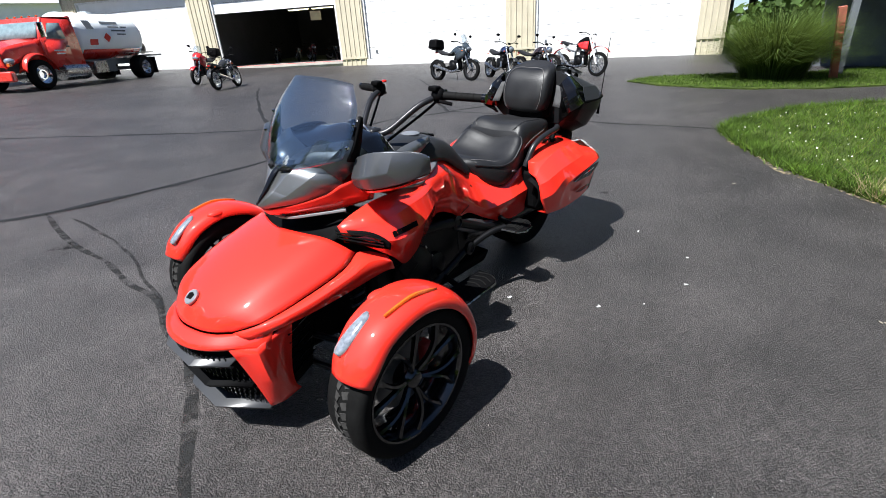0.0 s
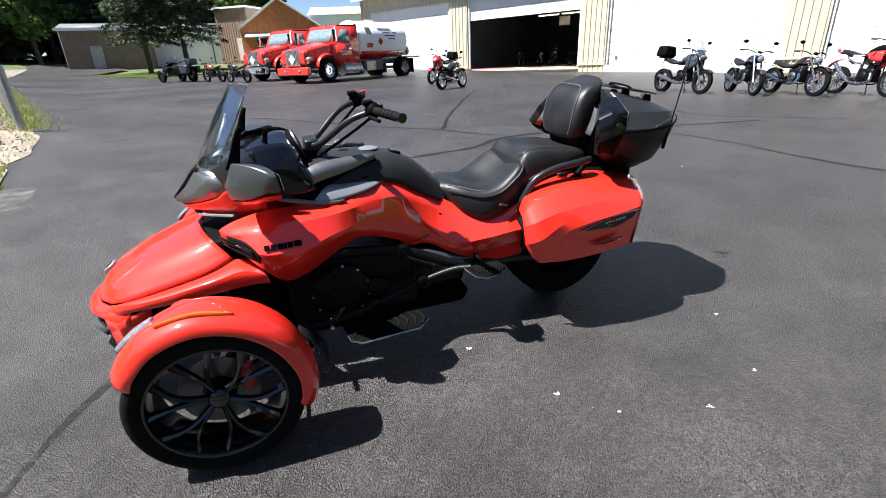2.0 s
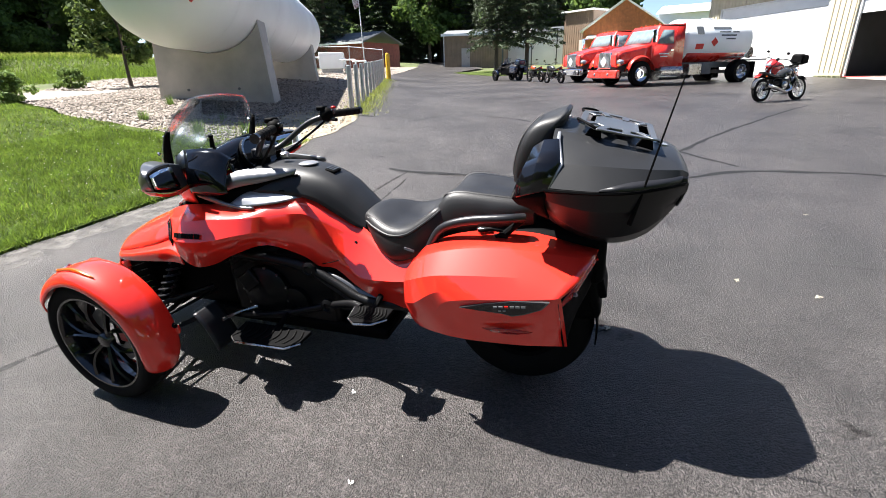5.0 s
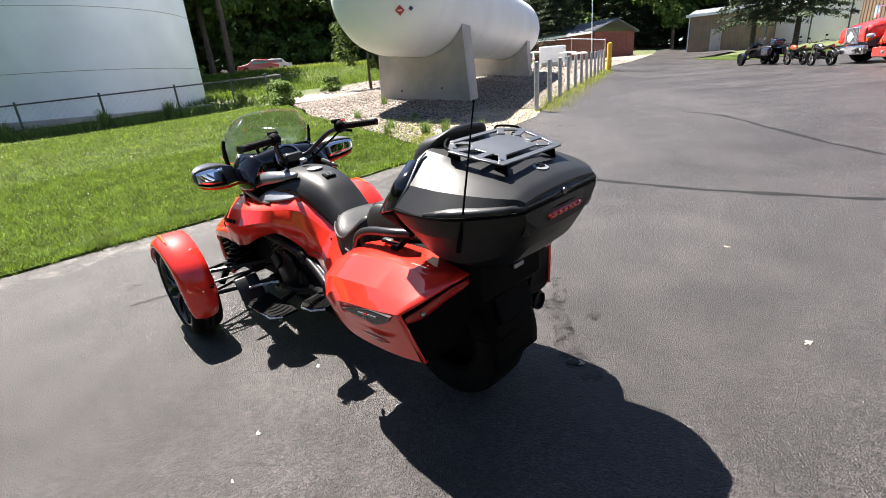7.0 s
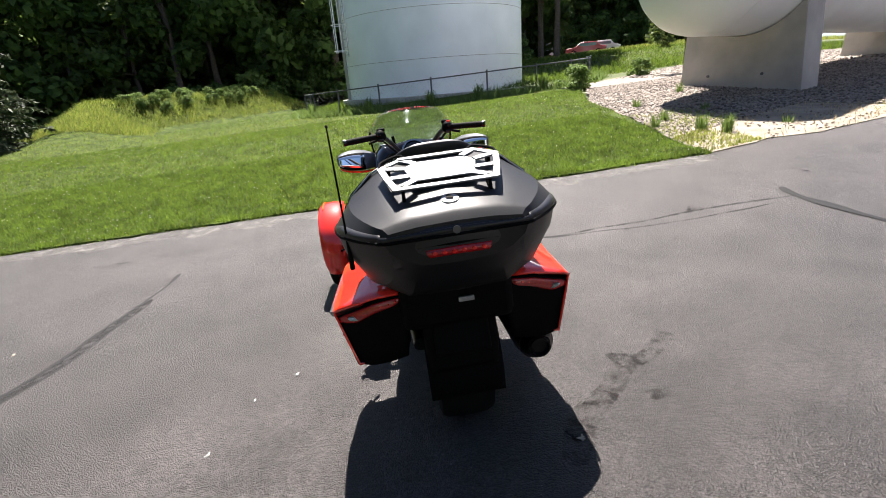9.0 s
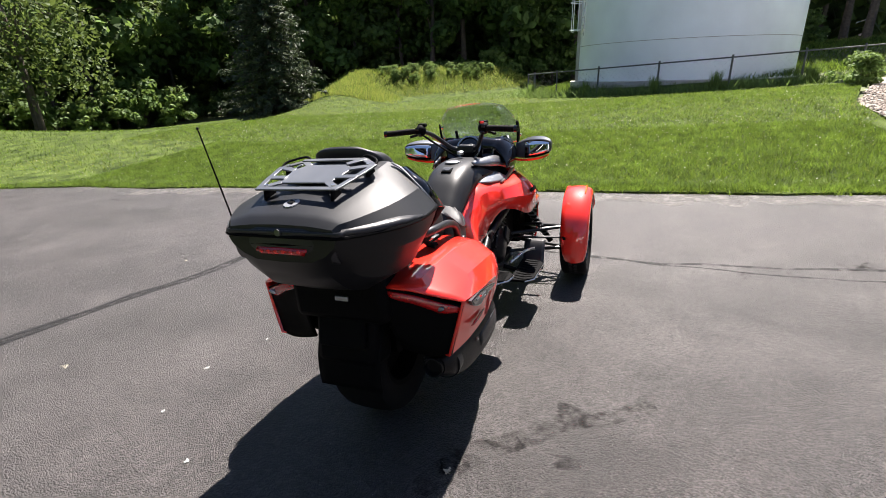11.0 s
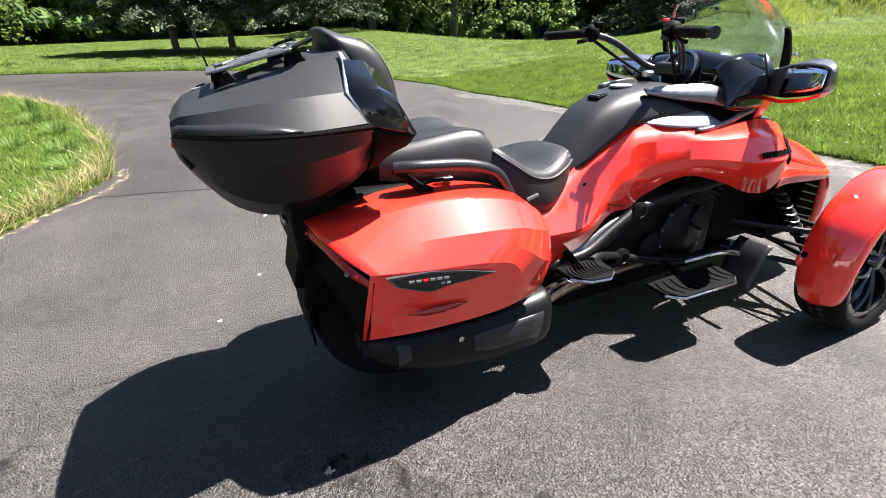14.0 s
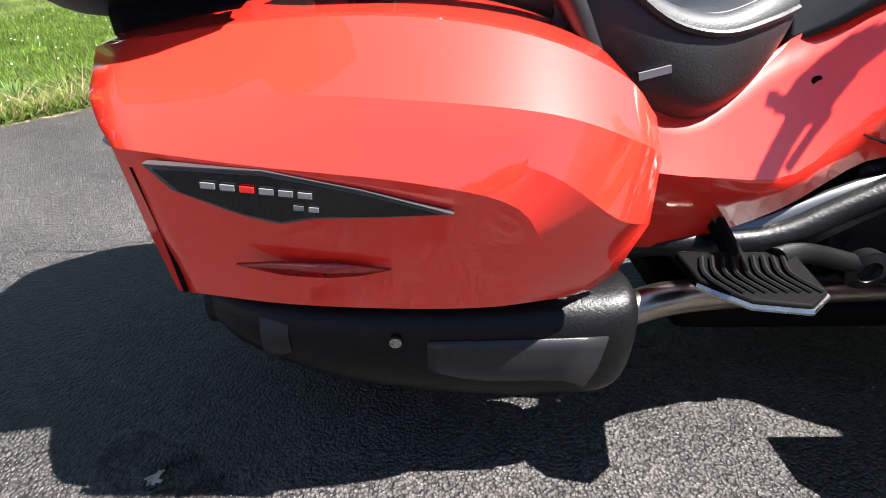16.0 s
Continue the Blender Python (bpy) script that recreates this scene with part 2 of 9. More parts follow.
    ln.new(big.outputs["Fac"], wob.inputs[0])
    ln.new(sx.outputs["X"], wob.inputs[2])
    old_new = n.new("ShaderNodeMapRange")
    old_new.interpolation_type = "SMOOTHSTEP"
    old_new.inputs["From Min"].default_value, old_new.inputs["From Max"].default_value = -1.5, 1.6
    old_new.inputs["To Min"].default_value, old_new.inputs["To Max"].default_value = 0.92, 1.12
    ln.new(wob.outputs["Value"], old_new.inputs["Value"])
    mul4, mul5 = n.new("ShaderNodeMath"), n.new("ShaderNodeMath")
    mul4.operation = mul5.operation = "MULTIPLY"
    ln.new(mul3.outputs["Value"], mul4.inputs[0])
    ln.new(zr.outputs["Result"], mul4.inputs[1])
    ln.new(mul4.outputs["Value"], mul5.inputs[0])
    ln.new(old_new.outputs["Result"], mul5.inputs[1])
    ln.new(mul5.outputs["Value"], hsv.inputs["Value"])
    return m


def glass_material(name, tint, rough=0.02, clear=0.86):
    """Thin glazing: mostly clear, with a true gloss."""
    m = bpy.data.materials.new(name)
    m.use_nodes = True
    n, ln = m.node_tree.nodes, m.node_tree.links
    n.remove(n["Principled BSDF"])
    t, g, mx, fr, pw = (n.new(k) for k in ("ShaderNodeBsdfTransparent", "ShaderNodeBsdfGlossy", "ShaderNodeMixShader", "ShaderNodeLayerWeight", "ShaderNodeMapRange"))
    t.inputs["Color"].default_value = (*[clear * c for c in tint], 1)
    g.inputs["Roughness"].default_value = rough
    fr.inputs["Blend"].default_value = 0.2
    pw.inputs["To Min"].default_value, pw.inputs["To Max"].default_value = 0.11, 0.80
    ln.new(fr.outputs["Facing"], pw.inputs["Value"])
    ln.new(pw.outputs[0], mx.inputs[0])
    ln.new(t.outputs[0], mx.inputs[1])
    ln.new(g.outputs[0], mx.inputs[2])
    ln.new(mx.outputs[0], n["Material Output"].inputs[0])
    return m


def leaf_material(name, col, var=0.35, through=0.35, patchiness=0.25, scale=1.5):
    m = mat(name, col, 0.68, var=patchiness, scale=scale, island=var, rvar=0.1, spec=0.22)
    n, ln = m.node_tree.nodes, m.node_tree.links
    b = n["Principled BSDF"]
    tr, mx = n.new("ShaderNodeBsdfTranslucent"), n.new("ShaderNodeMixShader")
    src = b.inputs["Base Color"].links[0].from_socket
    hs = n.new("ShaderNodeHueSaturation")
    hs.inputs["Hue"].default_value, hs.inputs["Value"].default_value = 0.48, 1.5
    ln.new(src, hs.inputs["Color"])
    ln.new(hs.outputs["Color"], tr.inputs["Color"])
    mx.inputs[0].default_value = through
    ln.new(b.outputs[0], mx.inputs[1])
    ln.new(tr.outputs[0], mx.inputs[2])
    ln.new(mx.outputs[0], n["Material Output"].inputs[0])
    return m


def patchy(m, lo, hi, scale):
    """Lets the ground below show through a worn or stained layer in ragged spots."""
    n, ln = m.node_tree.nodes, m.node_tree.links
    co, no, mr = n.new("ShaderNodeTexCoord"), n.new("ShaderNodeTexNoise"), n.new("ShaderNodeMapRange")
    no.inputs["Scale"].default_value, no.inputs["Detail"].default_value = scale, 9
    no.inputs["Roughness"].default_value = 0.68
    mr.inputs["From Min"].default_value, mr.inputs["From Max"].default_value = lo, hi
    ln.new(co.outputs["Object"], no.inputs["Vector"])
    ln.new(no.outputs["Fac"], mr.inputs["Value"])
    ln.new(mr.outputs["Result"], n["Principled BSDF"].inputs["Alpha"])
    return m


M_RED = mat("red_paint", (0.80, 0.027, 0.015), 0.46, var=0.04, scale=3, coat=1.0, rvar=0.03, spec=0.11)
M_RED.node_tree.nodes["Principled BSDF"].inputs["Coat IOR"].default_value = 1.7
M_BLACK = mat("black_plastic", (0.0025, 0.0025, 0.0028), 0.65, var=0.2, scale=20, bump=0.0002, bscale=500, spec=0.05)
M_GLOSS = mat("black_gloss", (0.004, 0.004, 0.005), 0.10, var=0.1, coat=0.5, spec=0.3)
M_SATIN = mat("satin_black_paint", (0.012, 0.012, 0.014), 0.36, metal=0.0, var=0.08, scale=4, bump=0.0002, bscale=700, spec=0.40)
M_LID = mat("grained_lid_paint", (0.017, 0.0175, 0.019), 0.42, metal=0.0, var=0.10, scale=4, bump=0.00012, bscale=420, spec=0.24)
M_CASE = mat("case_base_plastic", (0.006, 0.006, 0.007), 0.42, var=0.12, scale=5, bump=0.00012, bscale=420, spec=0.30)
M_GREY = mat("grey_metallic_paint", (0.095, 0.098, 0.104), 0.34, metal=0.7, var=0.06, scale=5, coat=0.5)
M_COWL = mat("light_grey_cowl_paint", (0.19, 0.195, 0.20), 0.32, metal=0.75, var=0.05, scale=5, coat=0.4)
M_SILVER = mat("silver_panel", (0.30, 0.31, 0.33), 0.34, metal=0.6, var=0.05, scale=6)
M_RUBBER = mat("tyre_rubber", (0.005, 0.005, 0.005), 0.75, var=0.25, scale=18, bump=0.001, bscale=90, spec=0.10)
M_RIM = mat("rim_gloss_black", (0.005, 0.005, 0.006), 0.16, metal=0.0, var=0.1, spec=0.55, coat=0.4)
# sunlit grey put into the block colour, so the dark grooves stand out
M_TREAD = mat("sunlit_tread", (0.030, 0.029, 0.028), 0.85, var=0.3, scale=30, bump=0.0008, bscale=200, spec=0.15)
M_STEEL = mat("bare_steel", (0.45, 0.45, 0.45), 0.28, metal=1.0, var=0.15, scale=20)
M_CHROME = mat("chrome", (0.75, 0.76, 0.78), 0.08, metal=1.0, var=0.04)
M_LEATHER = mat("black_vinyl", (0.010, 0.010, 0.011), 0.47, var=0.2, scale=9, bump=0.0005, bscale=300, spec=0.42)
M_STITCH = mat("grey_stitching", (0.10, 0.095, 0.095), 0.75)
M_MIRROR = mat("mirror_glass", (0.85, 0.88, 0.9), 0.02, metal=1.0, var=0.01, rvar=0.0)
M_REDLENS = mat("red_lens", (0.34, 0.006, 0.007), 0.20, var=0.3, scale=120, coat=0.5)
M_AMBER = mat("amber_lens", (0.55, 0.10, 0.01), 0.15, var=0.25, scale=160, coat=0.4)
M_CLEARLENS = mat("clear_lens", (0.36, 0.39, 0.43), 0.08, metal=0.6, var=0.3, scale=70, coat=0.6)
M_ENGINE = mat("engine_black", (0.0035, 0.0035, 0.004), 0.40, metal=0.0, spec=0.2, var=0.25, scale=12, bump=0.0008, bscale=160)
M_SHIELD = glass_material("tinted_windshield", (0.90, 0.95, 0.99), 0.02, 0.97)
M_SCREEN = mat("dark_display", (0.010, 0.011, 0.013), 0.06, coat=0.5)
M_REDGLOW = mat("small_red_led", (0.80, 0.020, 0.015), 0.25)
M_WHITE = mat("white_mark", (0.75, 0.75, 0.75), 0.4)
M_TAR = mat("crack_sealer", (0.011, 0.011, 0.011), 0.60, spec=0.2, var=0.3, scale=9, bump=0.002, bscale=60)
M_ASPHALT = asphalt_material()

# ---- the ground ----
def heap_height(x, y):
    """The grassed heap and the overgrown bank that runs from it."""
    ax, ay, bx, by = 26.8, 17.0, 33.4, 8.6
    t = max(0.0, min(1.0, ((x - ax) * (bx - ax) + (y - ay) * (by - ay)) / ((bx - ax) ** 2 + (by - ay) ** 2)))
    d = math.hypot(x - ax - t * (bx - ax), y - ay - t * (by - ay))
    z = (2.15 - 0.55 * t) * math.exp(-(d / 1.9) ** 2) * (1 + 0.10 * noise.noise((x * 0.8, y * 0.8, 2)))
    # the long spur that falls towards the lawn
    bx, by = 13.5, 11.6
    t = max(0.0, min(1.0, ((x - ax) * (bx - ax) + (y - ay) * (by - ay)) / ((bx - ax) ** 2 + (by - ay) ** 2)))
    d = math.hypot(x - ax - t * (bx - ax), y - ay - t * (by - ay))
    return max(z, 2.15 * (1 - t) ** 1.15 * math.exp(-(d / (1.9 + 0.8 * t)) ** 2))


def G(x, y):
    """Height of the ground over the lot's plane."""
    s = max(0.0, -(0.6 * x + y) - 3.5)
    k = max(0.0, min(1.0, (18 - x) / 10))
    z = -0.028 * min(s, 26) - 0.004 * max(0.0, s - 26) + (0.05 * k + 0.0 * (1 - k)) * max(0.0, y - 8)
    z += 0.09 * min(max(0.0, x - 3.2 - 0.3 * max(0.0, -y - 8)), 6.8) + 0.022 * max(0.0, x - 10)
    z -= 0.55 * (1 - k) / (1 + math.exp(-(y - 17.5) * 1.2)) + 0.25 * math.sin(math.pi * k) / (1 + math.exp(-(y - 14.5) * 1.2))
    z += heap_height(x, y)
    # the rising meadow beyond the storage tanks
    z += 1.3 / (1 + math.exp(-(x - 31 + 0.25 * (y + 10)) * 0.5)) / (1 + math.exp((y + 6.0) * 0.8)) / (1 + math.exp(-(y + 40) * 0.3))
    return z


def S(x, y, h=0.0):
    """A place on the ground, h above it."""
    return LOT @ Vector((x, y, G(x, y))) + Vector((0, 0, h))


def stand(x, y, heading=0.0, h=0.0):
    return Matrix.Translation(S(x, y, h)) @ pose(0, 0, 0, 0, 0, heading)


def sheet(name, outline, lift, material, step=1.0, label="", rough_edge=0.0, skirt=0.0):
    """A piece of ground with that outline, cut into a net that follows the slope."""
    pts = []
    for i, a in enumerate(outline):
        b = outline[(i + 1) % len(outline)]
        k = max(1, int(math.dist(a, b) / 0.35)) if rough_edge and math.dist(a, b) < 16 else 1
        for j in range(k):
            x, y = a[0] + (b[0] - a[0]) * j / k, a[1] + (b[1] - a[1]) * j / k
            w = rough_edge * noise.noise((x * 1.7, y * 1.7, 3.0)) + 0.5 * rough_edge * noise.noise((x * 5, y * 5, 1.0))
            pts.append((x + w, y + w * 0.6))
    bm = bmesh.new()
    f = bm.faces.new([bm.verts.new((x, y, 0)) for x, y in pts])
    bmesh.ops.triangulate(bm, faces=[f])
    xs, ys = [p[0] for p in pts], [p[1] for p in pts]
    for axis, lo, hi in ((0, min(xs), max(xs)), (1, min(ys), max(ys))):
        v = math.ceil(lo / step) * step
        while v < hi:
            co, no = [0, 0, 0], [0, 0, 0]
            co[axis], no[axis] = v, 1
            bmesh.ops.bisect_plane(bm, geom=bm.verts[:] + bm.edges[:] + bm.faces[:], plane_co=co, plane_no=no)
            v += step if abs(v) < 36 else step * 3
    if skirt:
        edges = [e for e in bm.edges if e.is_boundary]
        r = bmesh.ops.extrude_edge_only(bm, edges=edges)
        for v in r["geom"]:
            if isinstance(v, bmesh.types.BMVert):
                v.co.z = -skirt
    for v in bm.verts:
        v.co.z += G(v.co.x, v.co.y) + lift
    bmesh.ops.recalc_face_normals(bm, faces=bm.faces)
    bm.normal_update()
    if sum(f.normal.z for f in bm.faces) < 0:
        bmesh.ops.reverse_faces(bm, faces=bm.faces)
    ob = part(name, bm, material)
    ob.matrix_world = LOT
    return tagged(ob, label, name, kind="structure")


M_SOIL = mat("meadow_ground", (0.065, 0.088, 0.022), 0.95, var=0.45, scale=0.6, bump=0.03, bscale=6, col2=(0.10, 0.12, 0.035))
M_LAWN = mat("lawn_ground", (0.026, 0.046, 0.008), 0.95, var=0.45, scale=2.4, bump=0.03, bscale=30, col2=(0.072, 0.100, 0.022), spec=0.1)
M_GRAVEL = mat("gravel", (0.17, 0.145, 0.12), 0.92, var=0.45, scale=22, bump=0.03, bscale=26, col2=(0.30, 0.26, 0.22), detail=6)
M_DIRT = mat("sandy_dirt", (0.21, 0.175, 0.135), 0.95, var=0.25, scale=3, bump=0.01, bscale=40, col2=(0.30, 0.26, 0.20))

# one sheet out to the horizon, finer close by
ticks = [-900, -500, -300, -200, -140, -100, -80, -64, -52] + [v * 2 - 44 for v in range(52)] + [62, 70, 80, 95, 120, 160, 220, 320, 500, 900]
verts, faces = [], []
for j, y in enumerate(ticks):
    for i, x in enumerate(ticks):
        far = max(abs(x), abs(y))
        q = Vector((x, y, G(max(-70, min(70, x)), max(-70, min(70, y))) - (0.6 if 14 < x < 40 and 0 < y < 26 else 0.16)))
        w = LOT @ q
        if far > 80:
            k = min(1, (far - 80) / 60)
            edge = LOT @ Vector((max(-80, min(80, x)), max(-80, min(80, y)), 0))
            w.z = w.z * (1 - k) + edge.z * 0.6 * k
        verts.append(w)
        if i and j:
            a = j * len(ticks) + i
            faces.append((a - len(ticks) - 1, a - len(ticks), a, a - 1))
ground = raw("ground", verts, faces, M_SOIL, smooth=True)
tagged(ground, "green meadow ground rising gently round the lot", "ground", kind="structure")

LOT_EDGE = [(2.72, -4.4), (2.68, -2.2), (2.76, -0.5), (2.86, 1.0), (2.92, 3.0), (2.98, 6.0), (2.75, 9.2), (1.75, 11.8), (-0.4, 14.6), (-3.0, 16.2), (-7.0, 17.6), (-16, 20),
            (-17, 17), (-9.0, 14.6), (-6.2, 12.6), (-4.55, 9.8), (-3.55, 6.3), (-3.2, 4.0), (-3.45, 3.1), (-3.8, 2.3), (-4.15, 1.75), (-4.65, 1.15), (-5.4, 0.6), (-6.1, 0.25),
            (-6.8, 0.3), (-8.2, 0.72), (-9.4, 1.7), (-11.5, 3.6), (-16, 8.0), (-40, 14), (-40, -2), (-26, -2), (-23.9, -3.4), (-2.0, -41.0), (6.8, -36.2), (12.5, -42.6),
            (12, -52), (14, -56), (19.5, -60), (24, -90), (28, -90), (22, -58), (19.0, -50), (13.6, -31), (9.0, -20.0), (5.6, -12), (4.0, -8.9), (3.35, -7.2), (3.1, -5.6)]
parking_lot = sheet("parking_lot", LOT_EDGE, 0.0, M_ASPHALT, 1.5, "dark weathered asphalt lot with sealed cracks and scattered debris", rough_edge=0.10)
LAWN_EDGE = [(2.70, -4.3), (2.66, -2.2), (2.74, -0.5), (2.84, 1.0), (2.90, 3.0), (2.96, 6.0), (2.73, 9.2), (1.73, 11.8), (-0.42, 14.6), (-3.0, 16.2), (-7.0, 17.6), (-16, 20),
             (-18, 34), (8, 40), (30, 30), (38, 18), (37, 5), (20, -6.5), (13, -6.6), (9.0, -5.2), (6.1, -4.85), (3.9, -4.4)]
lawn = sheet("lawn", LAWN_EDGE, 0.025, M_LAWN, 1.2, "mown green lawn with clover along the asphalt", rough_edge=0.09, skirt=0.05)
LAWN2_EDGE = [(-17, 17), (-9.0, 14.6), (-6.2, 12.6), (-4.57, 9.8), (-3.57, 6.3), (-3.22, 4.0), (-3.47, 3.1), (-3.82, 2.3), (-4.17, 1.75), (-4.67, 1.15), (-5.4, 0.6), (-6.1, 0.25),
              (-6.8, 0.3), (-8.2, 0.72), (-9.4, 1.72), (-11.5, 3.62), (-16, 8.0), (-26, 12)]
lawn_2 = sheet("lawn", LAWN2_EDGE, 0.025, M_LAWN, 1.2, "tongue of weedy grass with yellow clover by the drive", rough_edge=0.09, skirt=0.05)
ISLAND_EDGE = [(-11.5, -3.15), (-10.9, -2.2), (-10.7, -1.0), (-10.75, -0.3), (-11.2, 0.7), (-12.1, 1.7), (-14.5, 3.4), (-18, 5.0), (-18.5, 3.0), (-15, 0.2), (-13.6, -2.0), (-12.6, -3.0)]
lawn_3 = sheet("lawn", ISLAND_EDGE, 0.03, M_LAWN, 1.2, "grass island with a tall ornamental clump", rough_edge=0.08, skirt=0.05)
STRIP_EDGE = [(12.4, -42.5), (6.9, -35.8), (2.0, -37.5), (0.5, -41), (6.0, -47)]
lawn_4 = sheet("lawn", STRIP_EDGE, 0.03, M_LAWN, 2.0, "strip of grass below the spruces", skirt=0.05)
GRAVEL_EDGE = [(3.9, -4.45), (6.1, -4.9), (9.0, -5.25), (12.6, -6.7), (16, -8), (22, -16), (22, -30), (19, -50), (13.6, -31), (9.0, -20.0), (5.6, -12), (4.4, -9.4), (5.4, -8.2), (4.5, -6.0)]
gravel_bed = sheet("gravel_bed", GRAVEL_EDGE, 0.02, M_GRAVEL, 1.2, "pale crushed stone bed below the storage tank", rough_edge=0.15)
DIRT_EDGE = [(2.74, -4.35), (3.9, -4.45), (4.6, -6.0), (5.4, -8.2), (4.4, -9.3), (4.0, -8.9), (3.35, -7.2), (3.1, -5.6)]
dirt = sheet("dirt_patch", DIRT_EDGE, 0.012, M_DIRT, 1.2, "bare sandy dirt between gravel and asphalt", rough_edge=0.12)

# ---- the red three-wheeler: x ahead from the front axle, y to its left, z up ----
trike = thing("three_wheeler", LOT.copy(), "glossy red three-wheeled touring motorcycle with black trunk and seats", "motorcycle")

TYRE_F = [(0.212, -0.070), (0.222, -0.079), (0.245, -0.084), (0.262, -0.079), (0.272, -0.066), (0.274, -0.040), (0.276, 0.0), (0.274, 0.040), (0.272, 0.066), (0.262, 0.079), (0.245, 0.084), (0.222, 0.079), (0.212, 0.070)]


def tread(bm_list, r, half, n, m):
    """Dark-edged tread blocks, slanted across the crown."""
    for k in range(n):
        a = 2 * math.pi * k / n
        for s in (1, -1):
            b = box((0, 0, 0), (0.024, half * 0.84, 0.007), pose(0, 0, 0, 0, 0, 24 * s))
            b.transform(Matrix.Translation((0, s * half * 0.50, 0)))
            b.transform(Matrix.Rotation(a + (0.5 / n * 2 * math.pi if s < 0 else 0), 4, "Y") @ Matrix.Translation((0, 0, r + 0.0005)) @ pose(0, 0, 0, -14 * s, 0, 0))
            b.transform(m)
            bm_list.append(b)


def front_wheel(s):
    at = Matrix.Translation((-0.010, 0.646 * s, 0.292)) @ Matrix.Scale(1.05, 4)
    wheel = part("front_wheel", lathe(TYRE_F, 64, at), M_RUBBER, trike, "black tyre on a satin black many-spoke rim")
    blocks = []
    tread(blocks, 0.277, 0.066, 48, at)
    part("tread", join(*blocks), M_TREAD, wheel, "tread blocks, rubber coloured paler as if sunlit", smooth=0)
    part("rim", lathe([(0.214, -0.07), (0.215, 0.076), (0.207, 0.076), (0.199, 0.060), (0.192, 0.030), (0.186, -0.05), (0.194, -0.07)], 48, at), M_RIM, wheel)
    part("hub", lathe([(0.0, 0.020), (0.034, 0.020), (0.040, 0.030), (0.030, 0.052), (0.022, 0.056), (0.0, 0.056)], 20, at @ Matrix.Scale(s, 4, (0, 1, 0))), M_RIM, wheel)
    for k in range(6):
        a = 2 * math.pi * k / 6 + 0.3
        arms = []
        for da in (-0.30, 0.30):
            rows = []
            for q, ang, yy, w, h in ((0.026, 0.10, 0.036, 0.009, 0.010), (0.090, 0.30, 0.056, 0.009, 0.010), (0.145, 0.62, 0.063, 0.009, 0.010), (0.205, 1.0, 0.060, 0.016, 0.012)):
                an = a + da * ang
                c, t = Vector((math.cos(an) * q, yy * s, math.sin(an) * q)), Vector((-math.sin(an), 0, math.cos(an)))
                o = Vector((0, s, 0))
                rows.append([c - t * w - o * h, c - t * w * 0.75 + o * h * 0.4, c + o * h, c + t * w * 0.75 + o * h * 0.4, c + t * w - o * h])
            arms.append(patch(rows, 3, 1, (0, 0, 0), True, True))
        b = join(*arms)
        b.transform(at)
        part("spoke", b, M_RIM, wheel, smooth=30)
    part("brake_disc", lathe([(0.055, -0.012), (0.128, -0.012), (0.128, -0.006), (0.055, -0.006)], 40, at), M_GREY, wheel)
    part("brake_caliper", box((-0.11 if s > 0 else -0.10, 0.655 * s - 0.005 * s, 0.335), (0.045, 0.05, 0.09)), mat("red_caliper", (0.4, 0.03, 0.025), 0.4), wheel, "red brake caliper", bevel=0.008)

    # the wing over the wheel
    rows = []
    for th, r, w0, w1, drop in ((33, 0.318, 0.585, 0.740, 0.03), (45, 0.326, 0.570, 0.752, 0.018), (65, 0.337, 0.562, 0.750, 0.006), (90, 0.344, 0.560, 0.752, 0.0), (115, 0.340, 0.560, 0.752, 0.0),
                                (140, 0.333, 0.562, 0.750, 0.004), (165, 0.329, 0.566, 0.747, 0.008), (185, 0.327, 0.574, 0.740, 0.014), (198, 0.325, 0.590, 0.728, 0.024)):
        a, row = radians(th), []
        for t, dr in ((0.0, -0.035), (0.03, -0.012), (0.12, 0.004), (0.3, 0.012), (0.5, 0.014), (0.72, 0.010), (0.9, -0.004), (0.98, -0.022), (1.0, -0.046)):
            rr = r + dr - drop * abs(t - 0.5) * 0.8
            row.append((math.cos(a) * rr - 0.005, s * (w0 + (w1 - w0) * t), 0.288 + math.sin(a) * rr))
        rows.append(row)
    wing = part("front_fender", patch(rows, 5, 3, (0, 0.66 * s, 0.281)), M_RED, trike, thick=0.005, smooth=50)

    def on_wing(th, y, lift=0.0):
        a = radians(th)
        r = 0.344 - (0.00040 if th > 90 else -0.00025) * (th - 90) + lift + (0.012 if y < 0.72 else 0.0)
        return Vector((math.cos(a) * r - 0.005, s * y, 0.288 + math.sin(a) * r))
    # front marker light, long and slanted, and the amber strip on top
    rows = [[on_wing(th, yy, li) for yy, li in ((c - h, -0.004), (c - h * 0.6, 0.008), (c + h * 0.6, 0.008), (c + h, -0.004))] for th, c, h in ((44, 0.628, 0.016), (48, 0.630, 0.026), (58, 0.636, 0.026), (67, 0.640, 0.020), (70, 0.640, 0.008))]
    lamp = part("marker_light", patch(rows, 3, 2, (0, 0.65 * s, 0.281)), M_CLEARLENS, wing, "clear faceted marker light", thick=0.004)
    for i in range(3):
        part("light_bar", tube([on_wing(48, 0.618 + i * 0.012, 0.006), on_wing(66, 0.630 + i * 0.010, 0.006)], 0.0022, 6, 2), M_CHROME, wing)
    rows = [[on_wing(th, yy, li) for yy, li in ((c - h, -0.004), (c - h * 0.5, 0.006), (c + h * 0.5, 0.006), (c + h, -0.004))] for th, c, h in ((72, 0.700, 0.003), (75, 0.702, 0.006), (90, 0.706, 0.008), (102, 0.708, 0.008), (110, 0.708, 0.003))]
